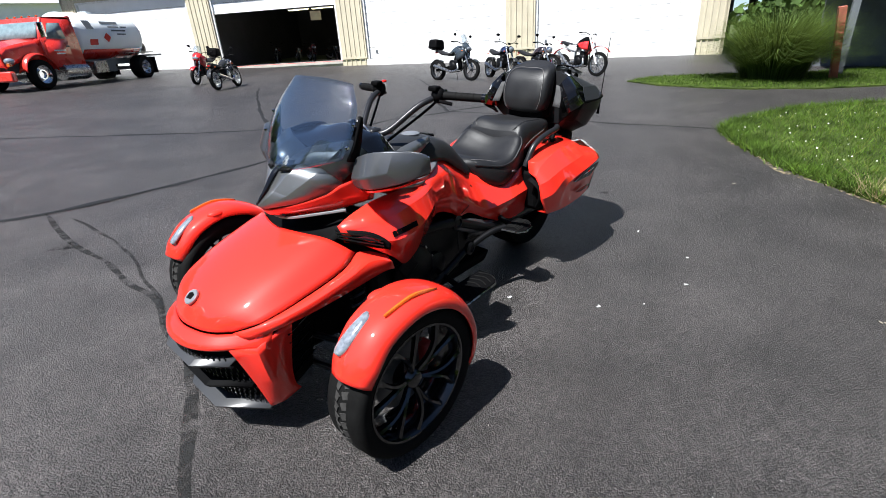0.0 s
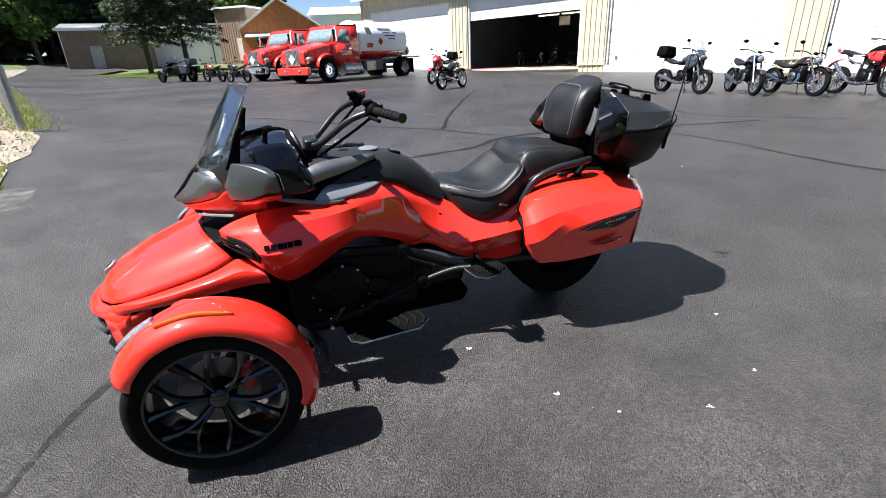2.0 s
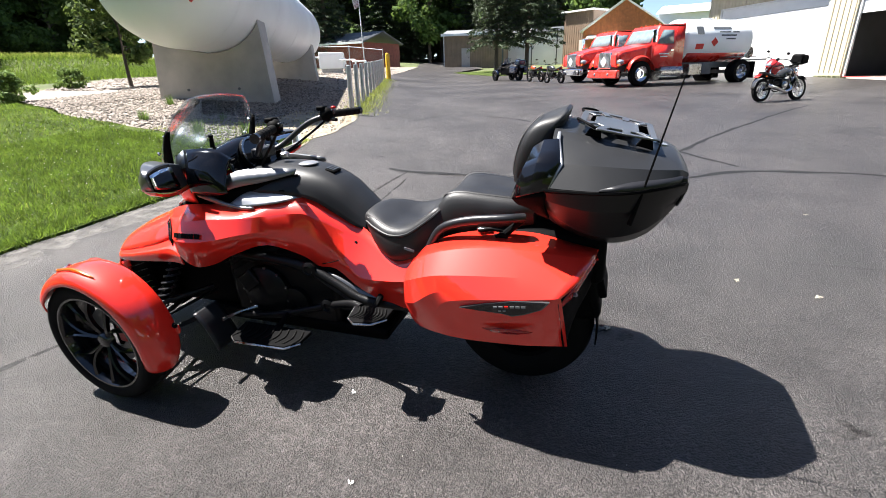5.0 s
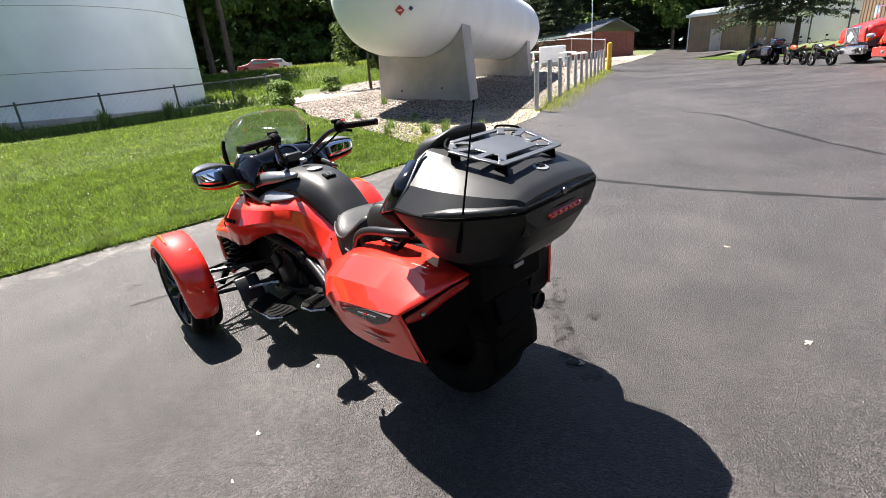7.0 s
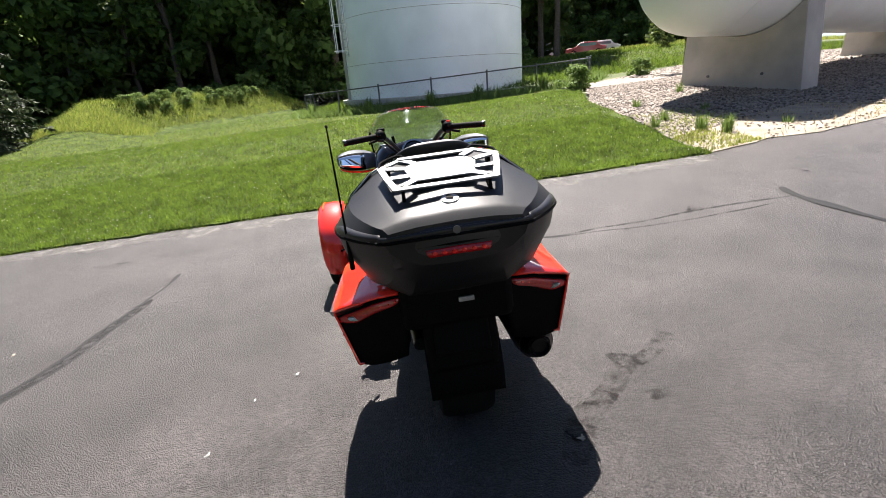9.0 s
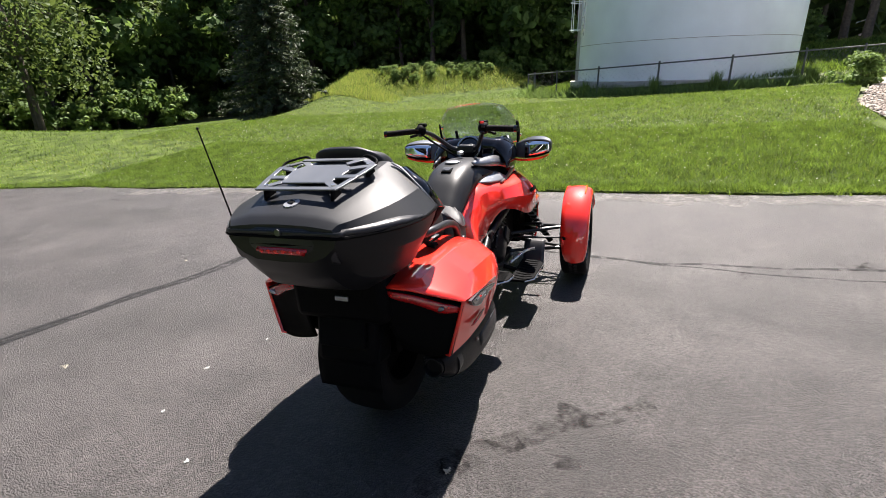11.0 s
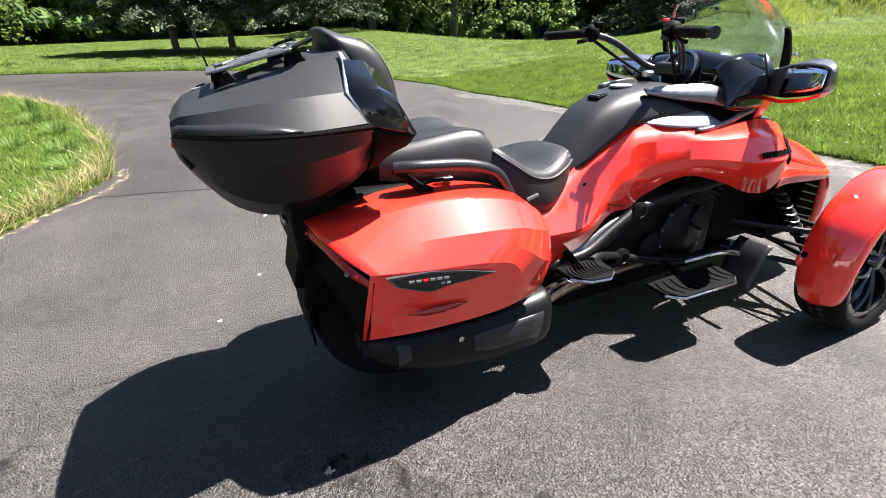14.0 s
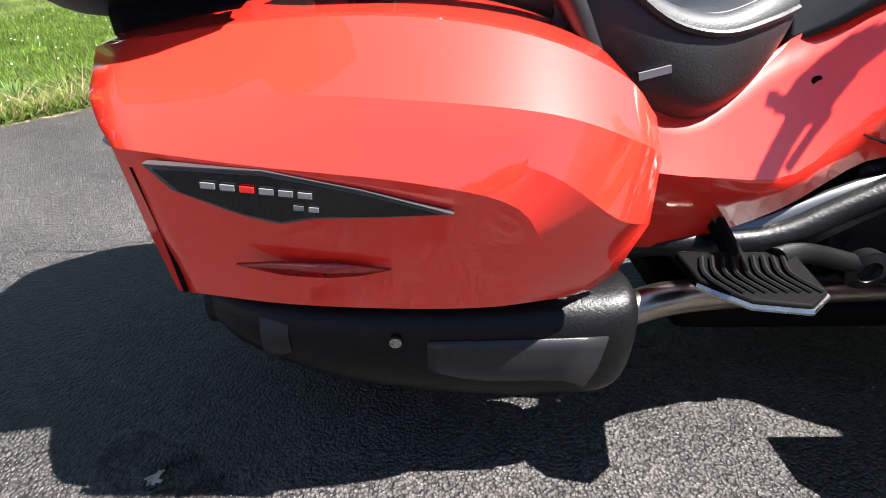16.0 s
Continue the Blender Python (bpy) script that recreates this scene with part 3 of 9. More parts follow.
    part("amber_reflector", patch(rows, 3, 2, (0, 0.70 * s, 0.281)), M_AMBER, wing, "amber reflector strip", thick=0.003)
    part("fender_bolt", blob(on_wing(172, 0.585, 0.004), (0.016, 0.014, 0.026)), M_RED, wing)
    part("fender_boss", blob(on_wing(84, 0.588, -0.022), (0.046, 0.026, 0.020)), M_RED, wing)
    part("fender_arm", tube([(-0.06, 0.58 * s, 0.30), (-0.22, 0.56 * s, 0.36), (-0.345, 0.60 * s, 0.36)], 0.010, 8), M_BLACK, trike)

    # wishbones, damper and steering arm
    for x, y0, z0, z1 in ((0.10, 0.20, 0.33, 0.35), (-0.16, 0.20, 0.33, 0.35), (0.12, 0.18, 0.20, 0.19), (-0.18, 0.18, 0.20, 0.19)):
        part("wishbone_arm", tube([(x, y0 * s, z0), (0.0, 0.585 * s, z1)], 0.013, 8, 1), M_SATIN, trike)
    shock = part("shock_absorber", tube([(-0.02, 0.46 * s, 0.24), (-0.10, 0.27 * s, 0.56)], 0.020, 10, 1), M_BLACK, trike)
    coil = [Vector((-0.035 - 0.05 * k / 60, (0.425 - 0.12 * k / 60) * s, 0.30 + 0.20 * k / 60)) + Vector((math.cos(k * 0.75), math.sin(k * 0.75) * 0.9, 0.25 * math.sin(k * 0.75))) * 0.033 for k in range(61)]
    part("spring", tube(coil, 0.0055, 6, 1), M_SATIN, shock)
    part("tie_rod", tube([(-0.14, 0.16 * s, 0.29), (-0.11, 0.56 * s, 0.30)], 0.008, 8, 1), M_SATIN, trike)
    part("wheel_knuckle", box((0, 0.585 * s, 0.27), (0.09, 0.05, 0.22)), M_BLACK, trike, bevel=0.012)
    # curved mud flap behind the wheel
    rows = [[(-0.30 - 0.10 * t, s * y, 0.335 - 0.05 * t - 0.13 * t * t) for y in (0.33, 0.40, 0.47)] for t in (0, 0.25, 0.5, 0.75, 1.0)]
    part("mud_flap", patch(rows, 3, 3, (-0.3, 0.4 * s, 0.0)), M_SATIN, trike, "curved satin mud flap", thick=0.005)


for side in (1, -1):
    front_wheel(side)

# nose, lid and front panels
LID = [[(0.456, 0, 0.488), (0.445, 0.08, 0.489), (0.421, 0.150, 0.490), (0.376, 0.207, 0.491)],
       [(0.398, 0, 0.563), (0.388, 0.10, 0.561), (0.358, 0.20, 0.552), (0.307, 0.288, 0.528)],
       [(0.270, 0, 0.632), (0.258, 0.12, 0.628), (0.222, 0.23, 0.612), (0.165, 0.318, 0.562)],
       [(0.120, 0, 0.686), (0.105, 0.13, 0.682), (0.060, 0.245, 0.664), (-0.020, 0.330, 0.606)],
       [(0.030, 0, 0.712), (0.005, 0.12, 0.710), (-0.040, 0.235, 0.698), (-0.106, 0.303, 0.636)]]
LID = [[(x, -y, z) for x, y, z in reversed(r[1:])] + r for r in LID]
lid = part("hood", patch(LID, 5, 4, (0, 0, 0.2)), M_RED, trike, "glossy red front trunk lid", thick=0.012)
part("emblem", lathe([(0.0, -0.003), (0.030, -0.003), (0.030, 0.004), (0.027, 0.007), (0.0, 0.007)], 28, look((0.404, 0.0, 0.565), (0.404 - 0.60, 0.0, 0.565 - 0.80)) @ pose(0, 0, 0, 90, 0, 0)), M_SILVER, lid, "round silver emblem")
part("emblem_mark", prism([(-0.014, -0.012), (0.013, -0.008), (0.016, 0.012), (-0.002, 0.017), (-0.016, 0.008)], 0.003, look((0.404, 0.0, 0.565), (-0.196, 0.0, -0.235)) @ Matrix.Translation((0, 0, 0.006))), M_BLACK, lid)

# skirt under the lid's edge
SKIRT = [[(0.374, 0.209, 0.486), (0.366, 0.236, 0.480), (0.352, 0.264, 0.466)],
         [(0.306, 0.290, 0.523), (0.295, 0.306, 0.514), (0.283, 0.320, 0.494)],
         [(0.163, 0.320, 0.556), (0.150, 0.345, 0.543), (0.140, 0.358, 0.514)],
         [(-0.018, 0.332, 0.600), (-0.028, 0.362, 0.580), (-0.030, 0.376, 0.535)],
         [(-0.108, 0.302, 0.629), (-0.125, 0.355, 0.598), (-0.130, 0.380, 0.545)],
         [(-0.165, 0.318, 0.622), (-0.180, 0.366, 0.592), (-0.190, 0.384, 0.548)],
         [(-0.205, 0.366, 0.606), (-0.220, 0.385, 0.576), (-0.230, 0.384, 0.540)]]
pair("hood_side_panel", patch(SKIRT, 4, 1, (0, 0, 0.4)), M_RED, trike, thick=0.006, smooth=24)
# the face: a red band under the lid, running down into two cheeks beside the mouth
FACE = [[(0.459, 0, 0.481), (0.448, 0.08, 0.482), (0.424, 0.15, 0.483), (0.379, 0.207, 0.484), (0.285, 0.316, 0.493)],
        [(0.496, 0, 0.462), (0.483, 0.09, 0.460), (0.452, 0.17, 0.457), (0.397, 0.236, 0.454), (0.296, 0.318, 0.462)],
        [(0.506, 0, 0.438), (0.494, 0.09, 0.438), (0.460, 0.165, 0.439), (0.406, 0.226, 0.438), (0.306, 0.316, 0.430)]]
FACE = [[(x, -y, z) for x, y, z in reversed(r[1:])] + r for r in FACE]
part("nose_panel", patch(FACE, 4, 3, (0.2, 0, 0.4)), M_RED, trike, "red nose band above the grille", thick=0.008, smooth=22)
CHEEK = [[(0.408, 0.224, 0.440), (0.345, 0.300, 0.445), (0.212, 0.326, 0.508)],
         [(0.386, 0.262, 0.360), (0.336, 0.307, 0.360), (0.226, 0.322, 0.420)],
         [(0.366, 0.281, 0.280), (0.323, 0.307, 0.280), (0.242, 0.316, 0.310)],
         [(0.350, 0.288, 0.215), (0.306, 0.302, 0.212), (0.236, 0.307, 0.226)],
         [(0.338, 0.285, 0.170), (0.290, 0.296, 0.168), (0.215, 0.300, 0.186)]]
pair("nose_cheek", patch(CHEEK, 3, 1, (0.2, 0, 0.3)), M_RED, trike, "red cheek beside the mouth", thick=0.008, smooth=26)
# slatted black side vents behind the cheeks
VENT = [[(0.228, 0.316, 0.500), (0.110, 0.300, 0.525)], [(0.245, 0.310, 0.380), (0.120, 0.285, 0.385)], [(0.240, 0.300, 0.215), (0.140, 0.275, 0.235)]]
pair("side_vent", patch(VENT, 3, 2, (0.2, 0, 0.3)), M_BLACK, trike, "black slatted side vent", thick=0.006)
for k in range(6):
    z = 0.375 - 0.030 * k
    pair("vent_slat", tube([(0.236, 0.322 - 0.003 * k, z + 0.075 - 0.006 * k), (0.128, 0.306 - 0.004 * k, z + 0.110 - 0.006 * k)], 0.004, 6, 1), M_GLOSS, trike)
GRILLE = [[(0.478 - dx - 1.6 * y * y * k * k, y * k, z) for y in (-0.20, -0.10, 0, 0.10, 0.20)] for dx, k, z in ((0.0, 1.05, 0.435), (0.03, 1.28, 0.30), (0.07, 1.38, 0.17))]
part("grille_back", patch(GRILLE, 3, 3, (0, 0, 0.3)), M_BLACK, trike, thick=0.004)
mesh_bars = []
for j in range(9):
    z = 0.395 - j * 0.026
    for i in range(-14, 15):
        y = i * 0.020 + (0.010 if j % 2 else 0)
        if abs(y) < 0.205 + (0.41 - z) * 0.34:
            x = 0.494 - (0.41 - z) * 0.33 - (1.75 - 2.6 * (0.41 - z)) * y * y
            mesh_bars.append(tube([(x, y - 0.008, z), (x, y, z + 0.011), (x, y + 0.008, z), (x, y, z - 0.011), (x, y - 0.008, z)], 0.0022, 4, 1))
part("grille_mesh", join(*mesh_bars), M_GLOSS, trike, "black honeycomb grille mesh")
M_LIP = mat("dark_lip_plastic", (0.034, 0.035, 0.038), 0.36, var=0.1, scale=8, spec=0.5)
for z, x, w, d, ma in ((0.372, 0.486, 0.232, 0.050, M_LIP), (0.262, 0.456, 0.258, 0.040, M_BLACK), (0.152, 0.446, 0.288, 0.090, M_LIP)):
    rows = [[(x + 0.022 - max(0.0, abs(k) - 0.10) * 0.64 - dx, k, z + dz + max(0.0, abs(k) - 0.10) * 0.10) for k in (-w, -0.10, 0, 0.10, w)] for dx, dz in ((0.012, -0.016), (0.0, 0.0), (d * 0.5, 0.014), (d, 0.020))]
    part("lower_lip", patch(rows, 1, 1, (0.3, 0, -1)), ma, trike, "dark grey splitter lip", thick=0.008, smooth=12)
part("bumper_core", box((0.22, 0, 0.30), (0.22, 0.40, 0.26)), M_BLACK, trike, bevel=0.02)
part("front_frame", box((-0.02, 0, 0.36), (0.50, 0.30, 0.34)), M_BLACK, trike, bevel=0.03)

# side fairing
FAIR = [[(-0.075, 0.255, 0.742), (-0.080, 0.262, 0.722), (-0.085, 0.266, 0.700), (-0.090, 0.262, 0.672)],
        [(-0.130, 0.262, 0.770), (-0.130, 0.300, 0.728), (-0.130, 0.318, 0.690), (-0.130, 0.305, 0.662)],
        [(-0.215, 0.266, 0.792), (-0.215, 0.340, 0.732), (-0.220, 0.392, 0.668), (-0.218, 0.386, 0.600)],
        [(-0.300, 0.265, 0.800), (-0.300, 0.348, 0.745), (-0.305, 0.400, 0.664), (-0.290, 0.378, 0.535)],
        [(-0.400, 0.260, 0.798), (-0.400, 0.330, 0.752), (-0.405, 0.378, 0.668), (-0.385, 0.352, 0.545)],
        [(-0.510, 0.240, 0.786), (-0.510, 0.295, 0.750), (-0.515, 0.330, 0.684), (-0.490, 0.320, 0.592)],
        [(-0.630, 0.212, 0.798), (-0.630, 0.240, 0.752), (-0.630, 0.260, 0.685), (-0.620, 0.262, 0.622)],
        [(-0.770, 0.150, 0.818), (-0.775, 0.190, 0.755), (-0.775, 0.207, 0.668), (-0.770, 0.220, 0.565)],
        [(-0.830, 0.140, 0.800), (-0.840, 0.178, 0.728), (-0.845, 0.198, 0.636), (-0.840, 0.214, 0.520)],
        [(-0.930, 0.128, 0.742), (-0.930, 0.158, 0.680), (-0.930, 0.186, 0.590), (-0.930, 0.212, 0.512)],
        [(-1.050, 0.122, 0.680), (-1.050, 0.142, 0.626), (-1.050, 0.232, 0.500), (-1.060, 0.238, 0.440)],
        [(-1.200, 0.195, 0.592), (-1.200, 0.215, 0.562), (-1.205, 0.264, 0.508), (-1.205, 0.244, 0.384)],
        [(-1.300, 0.215, 0.605), (-1.300, 0.232, 0.565), (-1.300, 0.272, 0.520), (-1.300, 0.250, 0.380)],
        [(-1.400, 0.222, 0.650), (-1.400, 0.240, 0.580), (-1.400, 0.274, 0.528), (-1.400, 0.250, 0.385)]]
fairing_l, fairing_r = pair("side_fairing", patch(FAIR, 4, 1, (-0.7, 0, 0.6)), M_RED, trike, "glossy red body side panel", thick=0.008, smooth=17)
for s, f in ((1, fairing_l), (-1, fairing_r)):
    for x, y, z in ((-1.010, 0.148, 0.620), (-0.896, 0.186, 0.580)):
        part("panel_bolt", lathe([(0, 0.0), (0.009, 0.0), (0.010, 0.004), (0.007, 0.007), (0.0, 0.006)], 14, Matrix.Translation((x, y * s, z)) @ Matrix.Scale(s, 4, (0, 1, 0))), M_BLACK, f, "dark red-black panel bolt")
    # a seam between the front and the rear part, from the seat down
    part("panel_seam", tube([(-1.075, 0.150 * s, 0.598), (-1.000, 0.182 * s, 0.572), (-0.925, 0.201 * s, 0.545), (-0.86, 0.212 * s, 0.530)], 0.0022, 5, 4), M_BLACK, f)
    # maker's mark as a row of dark bars
    for k, (dx, w) in enumerate(((0.0, 0.020), (0.024, 0.020), (0.048, 0.020), (0.070, 0.012), (0.085, 0.020), (0.110, 0.028))):
        x = -0.232 - dx
        p = Vector((x - w / 2, 0, 0.693))
        y = (0.386 if x > -0.30 else 0.386 - (-0.30 - x) * 0.12)
        part("name_bar", box((x - w / 2, (y + 0.004) * s, 0.690), (w, 0.004, 0.022), pose(0, 0, 0, 24 * s, 0, 0)), M_BLACK, f)
# air intakes at the front of the fairing: a dark slanted mouth with slats and a red lower lip
DUCT = [[(-0.080, 0.232, 0.724), (-0.090, 0.246, 0.680)], [(-0.112, 0.285, 0.724), (-0.120, 0.300, 0.668)], [(-0.160, 0.328, 0.714), (-0.165, 0.342, 0.650)], [(-0.196, 0.368, 0.690), (-0.200, 0.376, 0.640)], [(-0.216, 0.394, 0.660), (-0.214, 0.390, 0.634)]]
DUCT = [[(x + 0.006, y + 0.004, z) for x, y, z in r] for r in DUCT]
ducts = pair("air_intake", patch(DUCT, 3, 3, (-0.6, 0, 0.5)), M_BLACK, trike, "black slatted air intake", thick=0.004)
for s, d in ((1, ducts[0]), (-1, ducts[1])):
    for k in range(3):
        t = 0.25 + 0.25 * k
        pts = [Vector(r[0]).lerp(Vector(r[1]), t) + Vector((0.006, 0.004, 0.002)) for r in DUCT[:4]]
        part("intake_slat", tube([(p.x, p.y * s, p.z) for p in pts], 0.0035, 6, 3), M_GLOSS, d)
part("hood_vent", patch([[(0.020 - 1.15 * y * y, y, 0.690 - 0.06 * abs(y)) for y in (-0.23, -0.12, 0, 0.12, 0.23)], [(-0.060 - 0.9 * y * y, y, 0.700) for y in (-0.24, -0.12, 0, 0.12, 0.24)], [(-0.110 - 0.8 * y * y, y, 0.745) for y in (-0.24, -0.12, 0, 0.12, 0.24)], [(-0.080 - 0.9 * y * y, y, 0.775) for y in (-0.24, -0.12, 0, 0.12, 0.24)]], 3, 3, (0, 0, 0)), M_BLACK, trike, "black recessed vent behind the hood", thick=0.006)
part("vent_trim", tube([(-0.138, -0.235, 0.784), (-0.060, -0.15, 0.770), (0.005, -0.07, 0.758), (0.022, 0.0, 0.755), (0.005, 0.07, 0.758), (-0.060, 0.15, 0.770), (-0.138, 0.235, 0.784)], 0.006, 6, 4), M_SILVER, trike, "silver trim bar above the hood vent")

# upper cowl
COWL = [[(0.096, 0, 0.820), (0.092, 0.008, 0.816), (0.085, 0.016, 0.811), (0.076, 0.024, 0.805)],
        [(0.045, 0, 0.868), (0.034, 0.035, 0.866), (0.012, 0.080, 0.850), (-0.008, 0.115, 0.822)],
        [(0.005, 0, 0.918), (-0.012, 0.065, 0.922), (-0.048, 0.140, 0.905), (-0.085, 0.195, 0.856)],
        [(-0.030, 0, 0.945), (-0.050, 0.090, 0.958), (-0.095, 0.180, 0.950), (-0.135, 0.240, 0.895)],
        [(-0.090, 0, 0.965), (-0.110, 0.105, 0.990), (-0.160, 0.205, 1.000), (-0.205, 0.262, 0.945)],
        [(-0.160, 0, 0.985), (-0.180, 0.115, 1.015), (-0.225, 0.215, 1.030), (-0.270, 0.268, 0.965)]]
pair("front_cowl", patch([[tuple(Vector(p)) for p in r] for r in COWL[:4]], 1, 1, (-0.2, 0, 0.8)), M_COWL, trike, "light grey metallic lower cowl panel", thick=0.006, smooth=8)
pair("upper_cowl", patch([[tuple(Vector(p) + Vector((0.003, 0, 0.004))) for p in r] for r in COWL[3:]], 1, 1, (-0.2, 0, 0.8)), M_GREY, trike, "dark grey metallic upper cowl", thick=0.006, smooth=8)
part("cowl_ridge", patch([[(x, -w, z - 0.1 * w), (x + 0.004, 0, z + 0.004), (x, w, z - 0.1 * w)] for x, z, w in ((0.094, 0.822, 0.003), (0.046, 0.876, 0.012), (0.002, 0.928, 0.018), (-0.050, 0.958, 0.022))], 4, 2, (-0.2, 0, 0.8)), M_GLOSS, trike, "gloss black centre ridge", thick=0.006)
pair("cowl_vent", patch([[(-0.002, 0.030, 0.937), (-0.020, 0.075, 0.938)], [(-0.028, 0.030, 0.955), (-0.048, 0.085, 0.960)], [(-0.052, 0.028, 0.966), (-0.072, 0.080, 0.973)]], 3, 3), M_BLACK, trike, thick=0.004)
LOWCOWL = [[(0.074, 0.0, 0.796), (0.050, 0.0, 0.768), (0.000, 0, 0.752)],
           [(0.060, 0.030, 0.797), (0.036, 0.036, 0.776), (-0.010, 0.05, 0.756)],
           [(-0.010, 0.116, 0.818), (-0.025, 0.112, 0.790), (-0.050, 0.10, 0.764)],
           [(-0.088, 0.196, 0.852), (-0.098, 0.188, 0.815), (-0.105, 0.17, 0.776)],
           [(-0.138, 0.241, 0.890), (-0.150, 0.232, 0.835), (-0.150, 0.21, 0.786)],
           [(-0.260, 0.272, 0.905), (-0.265, 0.262, 0.840), (-0.265, 0.250, 0.795)]]
pair("lower_cowl", patch(LOWCOWL, 4, 4, (-0.3, 0, 0.85)), M_RED, trike, "red lower cowl", thick=0.006)
lights = patch([[(0.028, -0.05, 0.770), (0.030, 0, 0.768), (0.028, 0.05, 0.770)], [(0.004, -0.06, 0.748), (0.006, 0, 0.746), (0.004, 0.06, 0.748)]], 2, 4)
part("headlight", lights, M_SCREEN, trike, "dark headlight lens under the cowl", thick=0.01)
for s in (1, -1):
    part("headlight_lens", patch([[(-0.020, 0.045 * s, 0.772), (-0.060, 0.110 * s, 0.780), (-0.112, 0.165 * s, 0.795)], [(-0.030, 0.045 * s, 0.752), (-0.070, 0.105 * s, 0.758), (-0.120, 0.155 * s, 0.772)]], 2, 3, (-0.3, 0, 0.8)), M_SCREEN, trike, "dark headlight lens", thick=0.008)
# flanks of the cowl behind the screen, and the dash
FLANK = [[(-0.225, 0.216, 1.028), (-0.270, 0.270, 0.962), (-0.262, 0.274, 0.905), (-0.262, 0.268, 0.850)],
         [(-0.300, 0.205, 1.040), (-0.340, 0.262, 0.970), (-0.335, 0.275, 0.905), (-0.335, 0.272, 0.845)],
         [(-0.385, 0.185, 1.030), (-0.405, 0.235, 0.965), (-0.410, 0.262, 0.905), (-0.410, 0.268, 0.845)],
         [(-0.425, 0.150, 0.985), (-0.435, 0.200, 0.945), (-0.450, 0.240, 0.905), (-0.460, 0.258, 0.855)]]
pair("cowl_flank", patch(FLANK, 4, 4, (-0.3, 0, 0.9)), M_GLOSS, trike, "gloss black cowl flank", thick=0.006)
DASH = [[(-0.165, y, 0.985 + 0.25 * abs(y) * (0.9 - abs(y) * 2)) for y in (-0.21, -0.1, 0, 0.1, 0.21)],
        [(-0.270, y, 1.032 - 0.10 * abs(y)) for y in (-0.205, -0.1, 0, 0.1, 0.205)],
        [(-0.360, y, 1.052 - 0.14 * abs(y)) for y in (-0.19, -0.1, 0, 0.1, 0.19)],
        [(-0.405, y, 1.020 - 0.14 * abs(y)) for y in (-0.175, -0.1, 0, 0.1, 0.175)],
        [(-0.425, y, 0.930) for y in (-0.16, -0.09, 0, 0.09, 0.16)],
        [(-0.470, y, 0.905) for y in (-0.16, -0.09, 0, 0.09, 0.16)]]
part("dashboard", patch(DASH, 4, 4, (-0.3, 0, 0.8)), M_GLOSS, trike, "gloss black dashboard hood", thick=0.008)
gauge_at = look((-0.418, 0.0, 0.975), (-0.1, 0.0, 0.84))
gauge = part("gauge_cluster", lathe([(0.0, -0.004), (0.078, -0.004), (0.082, 0.006), (0.078, 0.018), (0.070, 0.018), (0.066, 0.006), (0.0, 0.006)], 36, gauge_at @ pose(0, 0, 0, 90, 0, 0)), M_BLACK, trike, "round instrument cluster with dark display")
part("gauge_screen", lathe([(0.0, 0.007), (0.066, 0.007), (0.066, 0.010), (0.0, 0.010)], 36, gauge_at @ pose(0, 0, 0, 90, 0, 0)), M_SCREEN, gauge)
part("gauge_ring", lathe([(0.070, 0.014), (0.080, 0.014), (0.082, 0.022), (0.072, 0.022)], 36, gauge_at @ pose(0, 0, 0, 90, 0, 0)), M_STEEL, gauge)
# windshield with its bolts and side brackets
SHIELD = [[(-0.130, 0.262, 0.985), (-0.048, 0.135, 0.952), (-0.008, 0, 0.935)],
          [(-0.172, 0.276, 1.060), (-0.098, 0.150, 1.052), (-0.070, 0, 1.047)],
          [(-0.225, 0.258, 1.150), (-0.165, 0.140, 1.158), (-0.140, 0, 1.160)],
          [(-0.266, 0.198, 1.228), (-0.228, 0.110, 1.247), (-0.208, 0, 1.252)]]
SHIELD = [r + [(x, -y, z) for x, y, z in reversed(r[:-1])] for r in SHIELD]
shield = part("windshield", patch(SHIELD, 5, 5, (-0.5, 0, 1.0)), M_SHIELD, trike, "smoke-tinted curved windshield", thick=0.004)
for s in (1, -1):
    for x, y, z in ((-0.200, 0.266, 1.100), (-0.152, 0.274, 1.028)):
        part("shield_bolt", blob((x + 0.006, (y + 0.004) * s, z), (0.009, 0.009, 0.009), sub=1), M_CHROME, shield)
    part("shield_bracket", patch([[(-0.150, 0.268 * s, 0.975), (-0.196, 0.270 * s, 0.965)], [(-0.178, 0.282 * s, 1.030), (-0.212, 0.276 * s, 1.020)], [(-0.200, 0.284 * s, 1.085), (-0.224, 0.279 * s, 1.075)], [(-0.222, 0.280 * s, 1.128), (-0.236, 0.276 * s, 1.120)]], 3, 2, (-0.3, 0, 1)), M_BLACK, trike, thick=0.010)
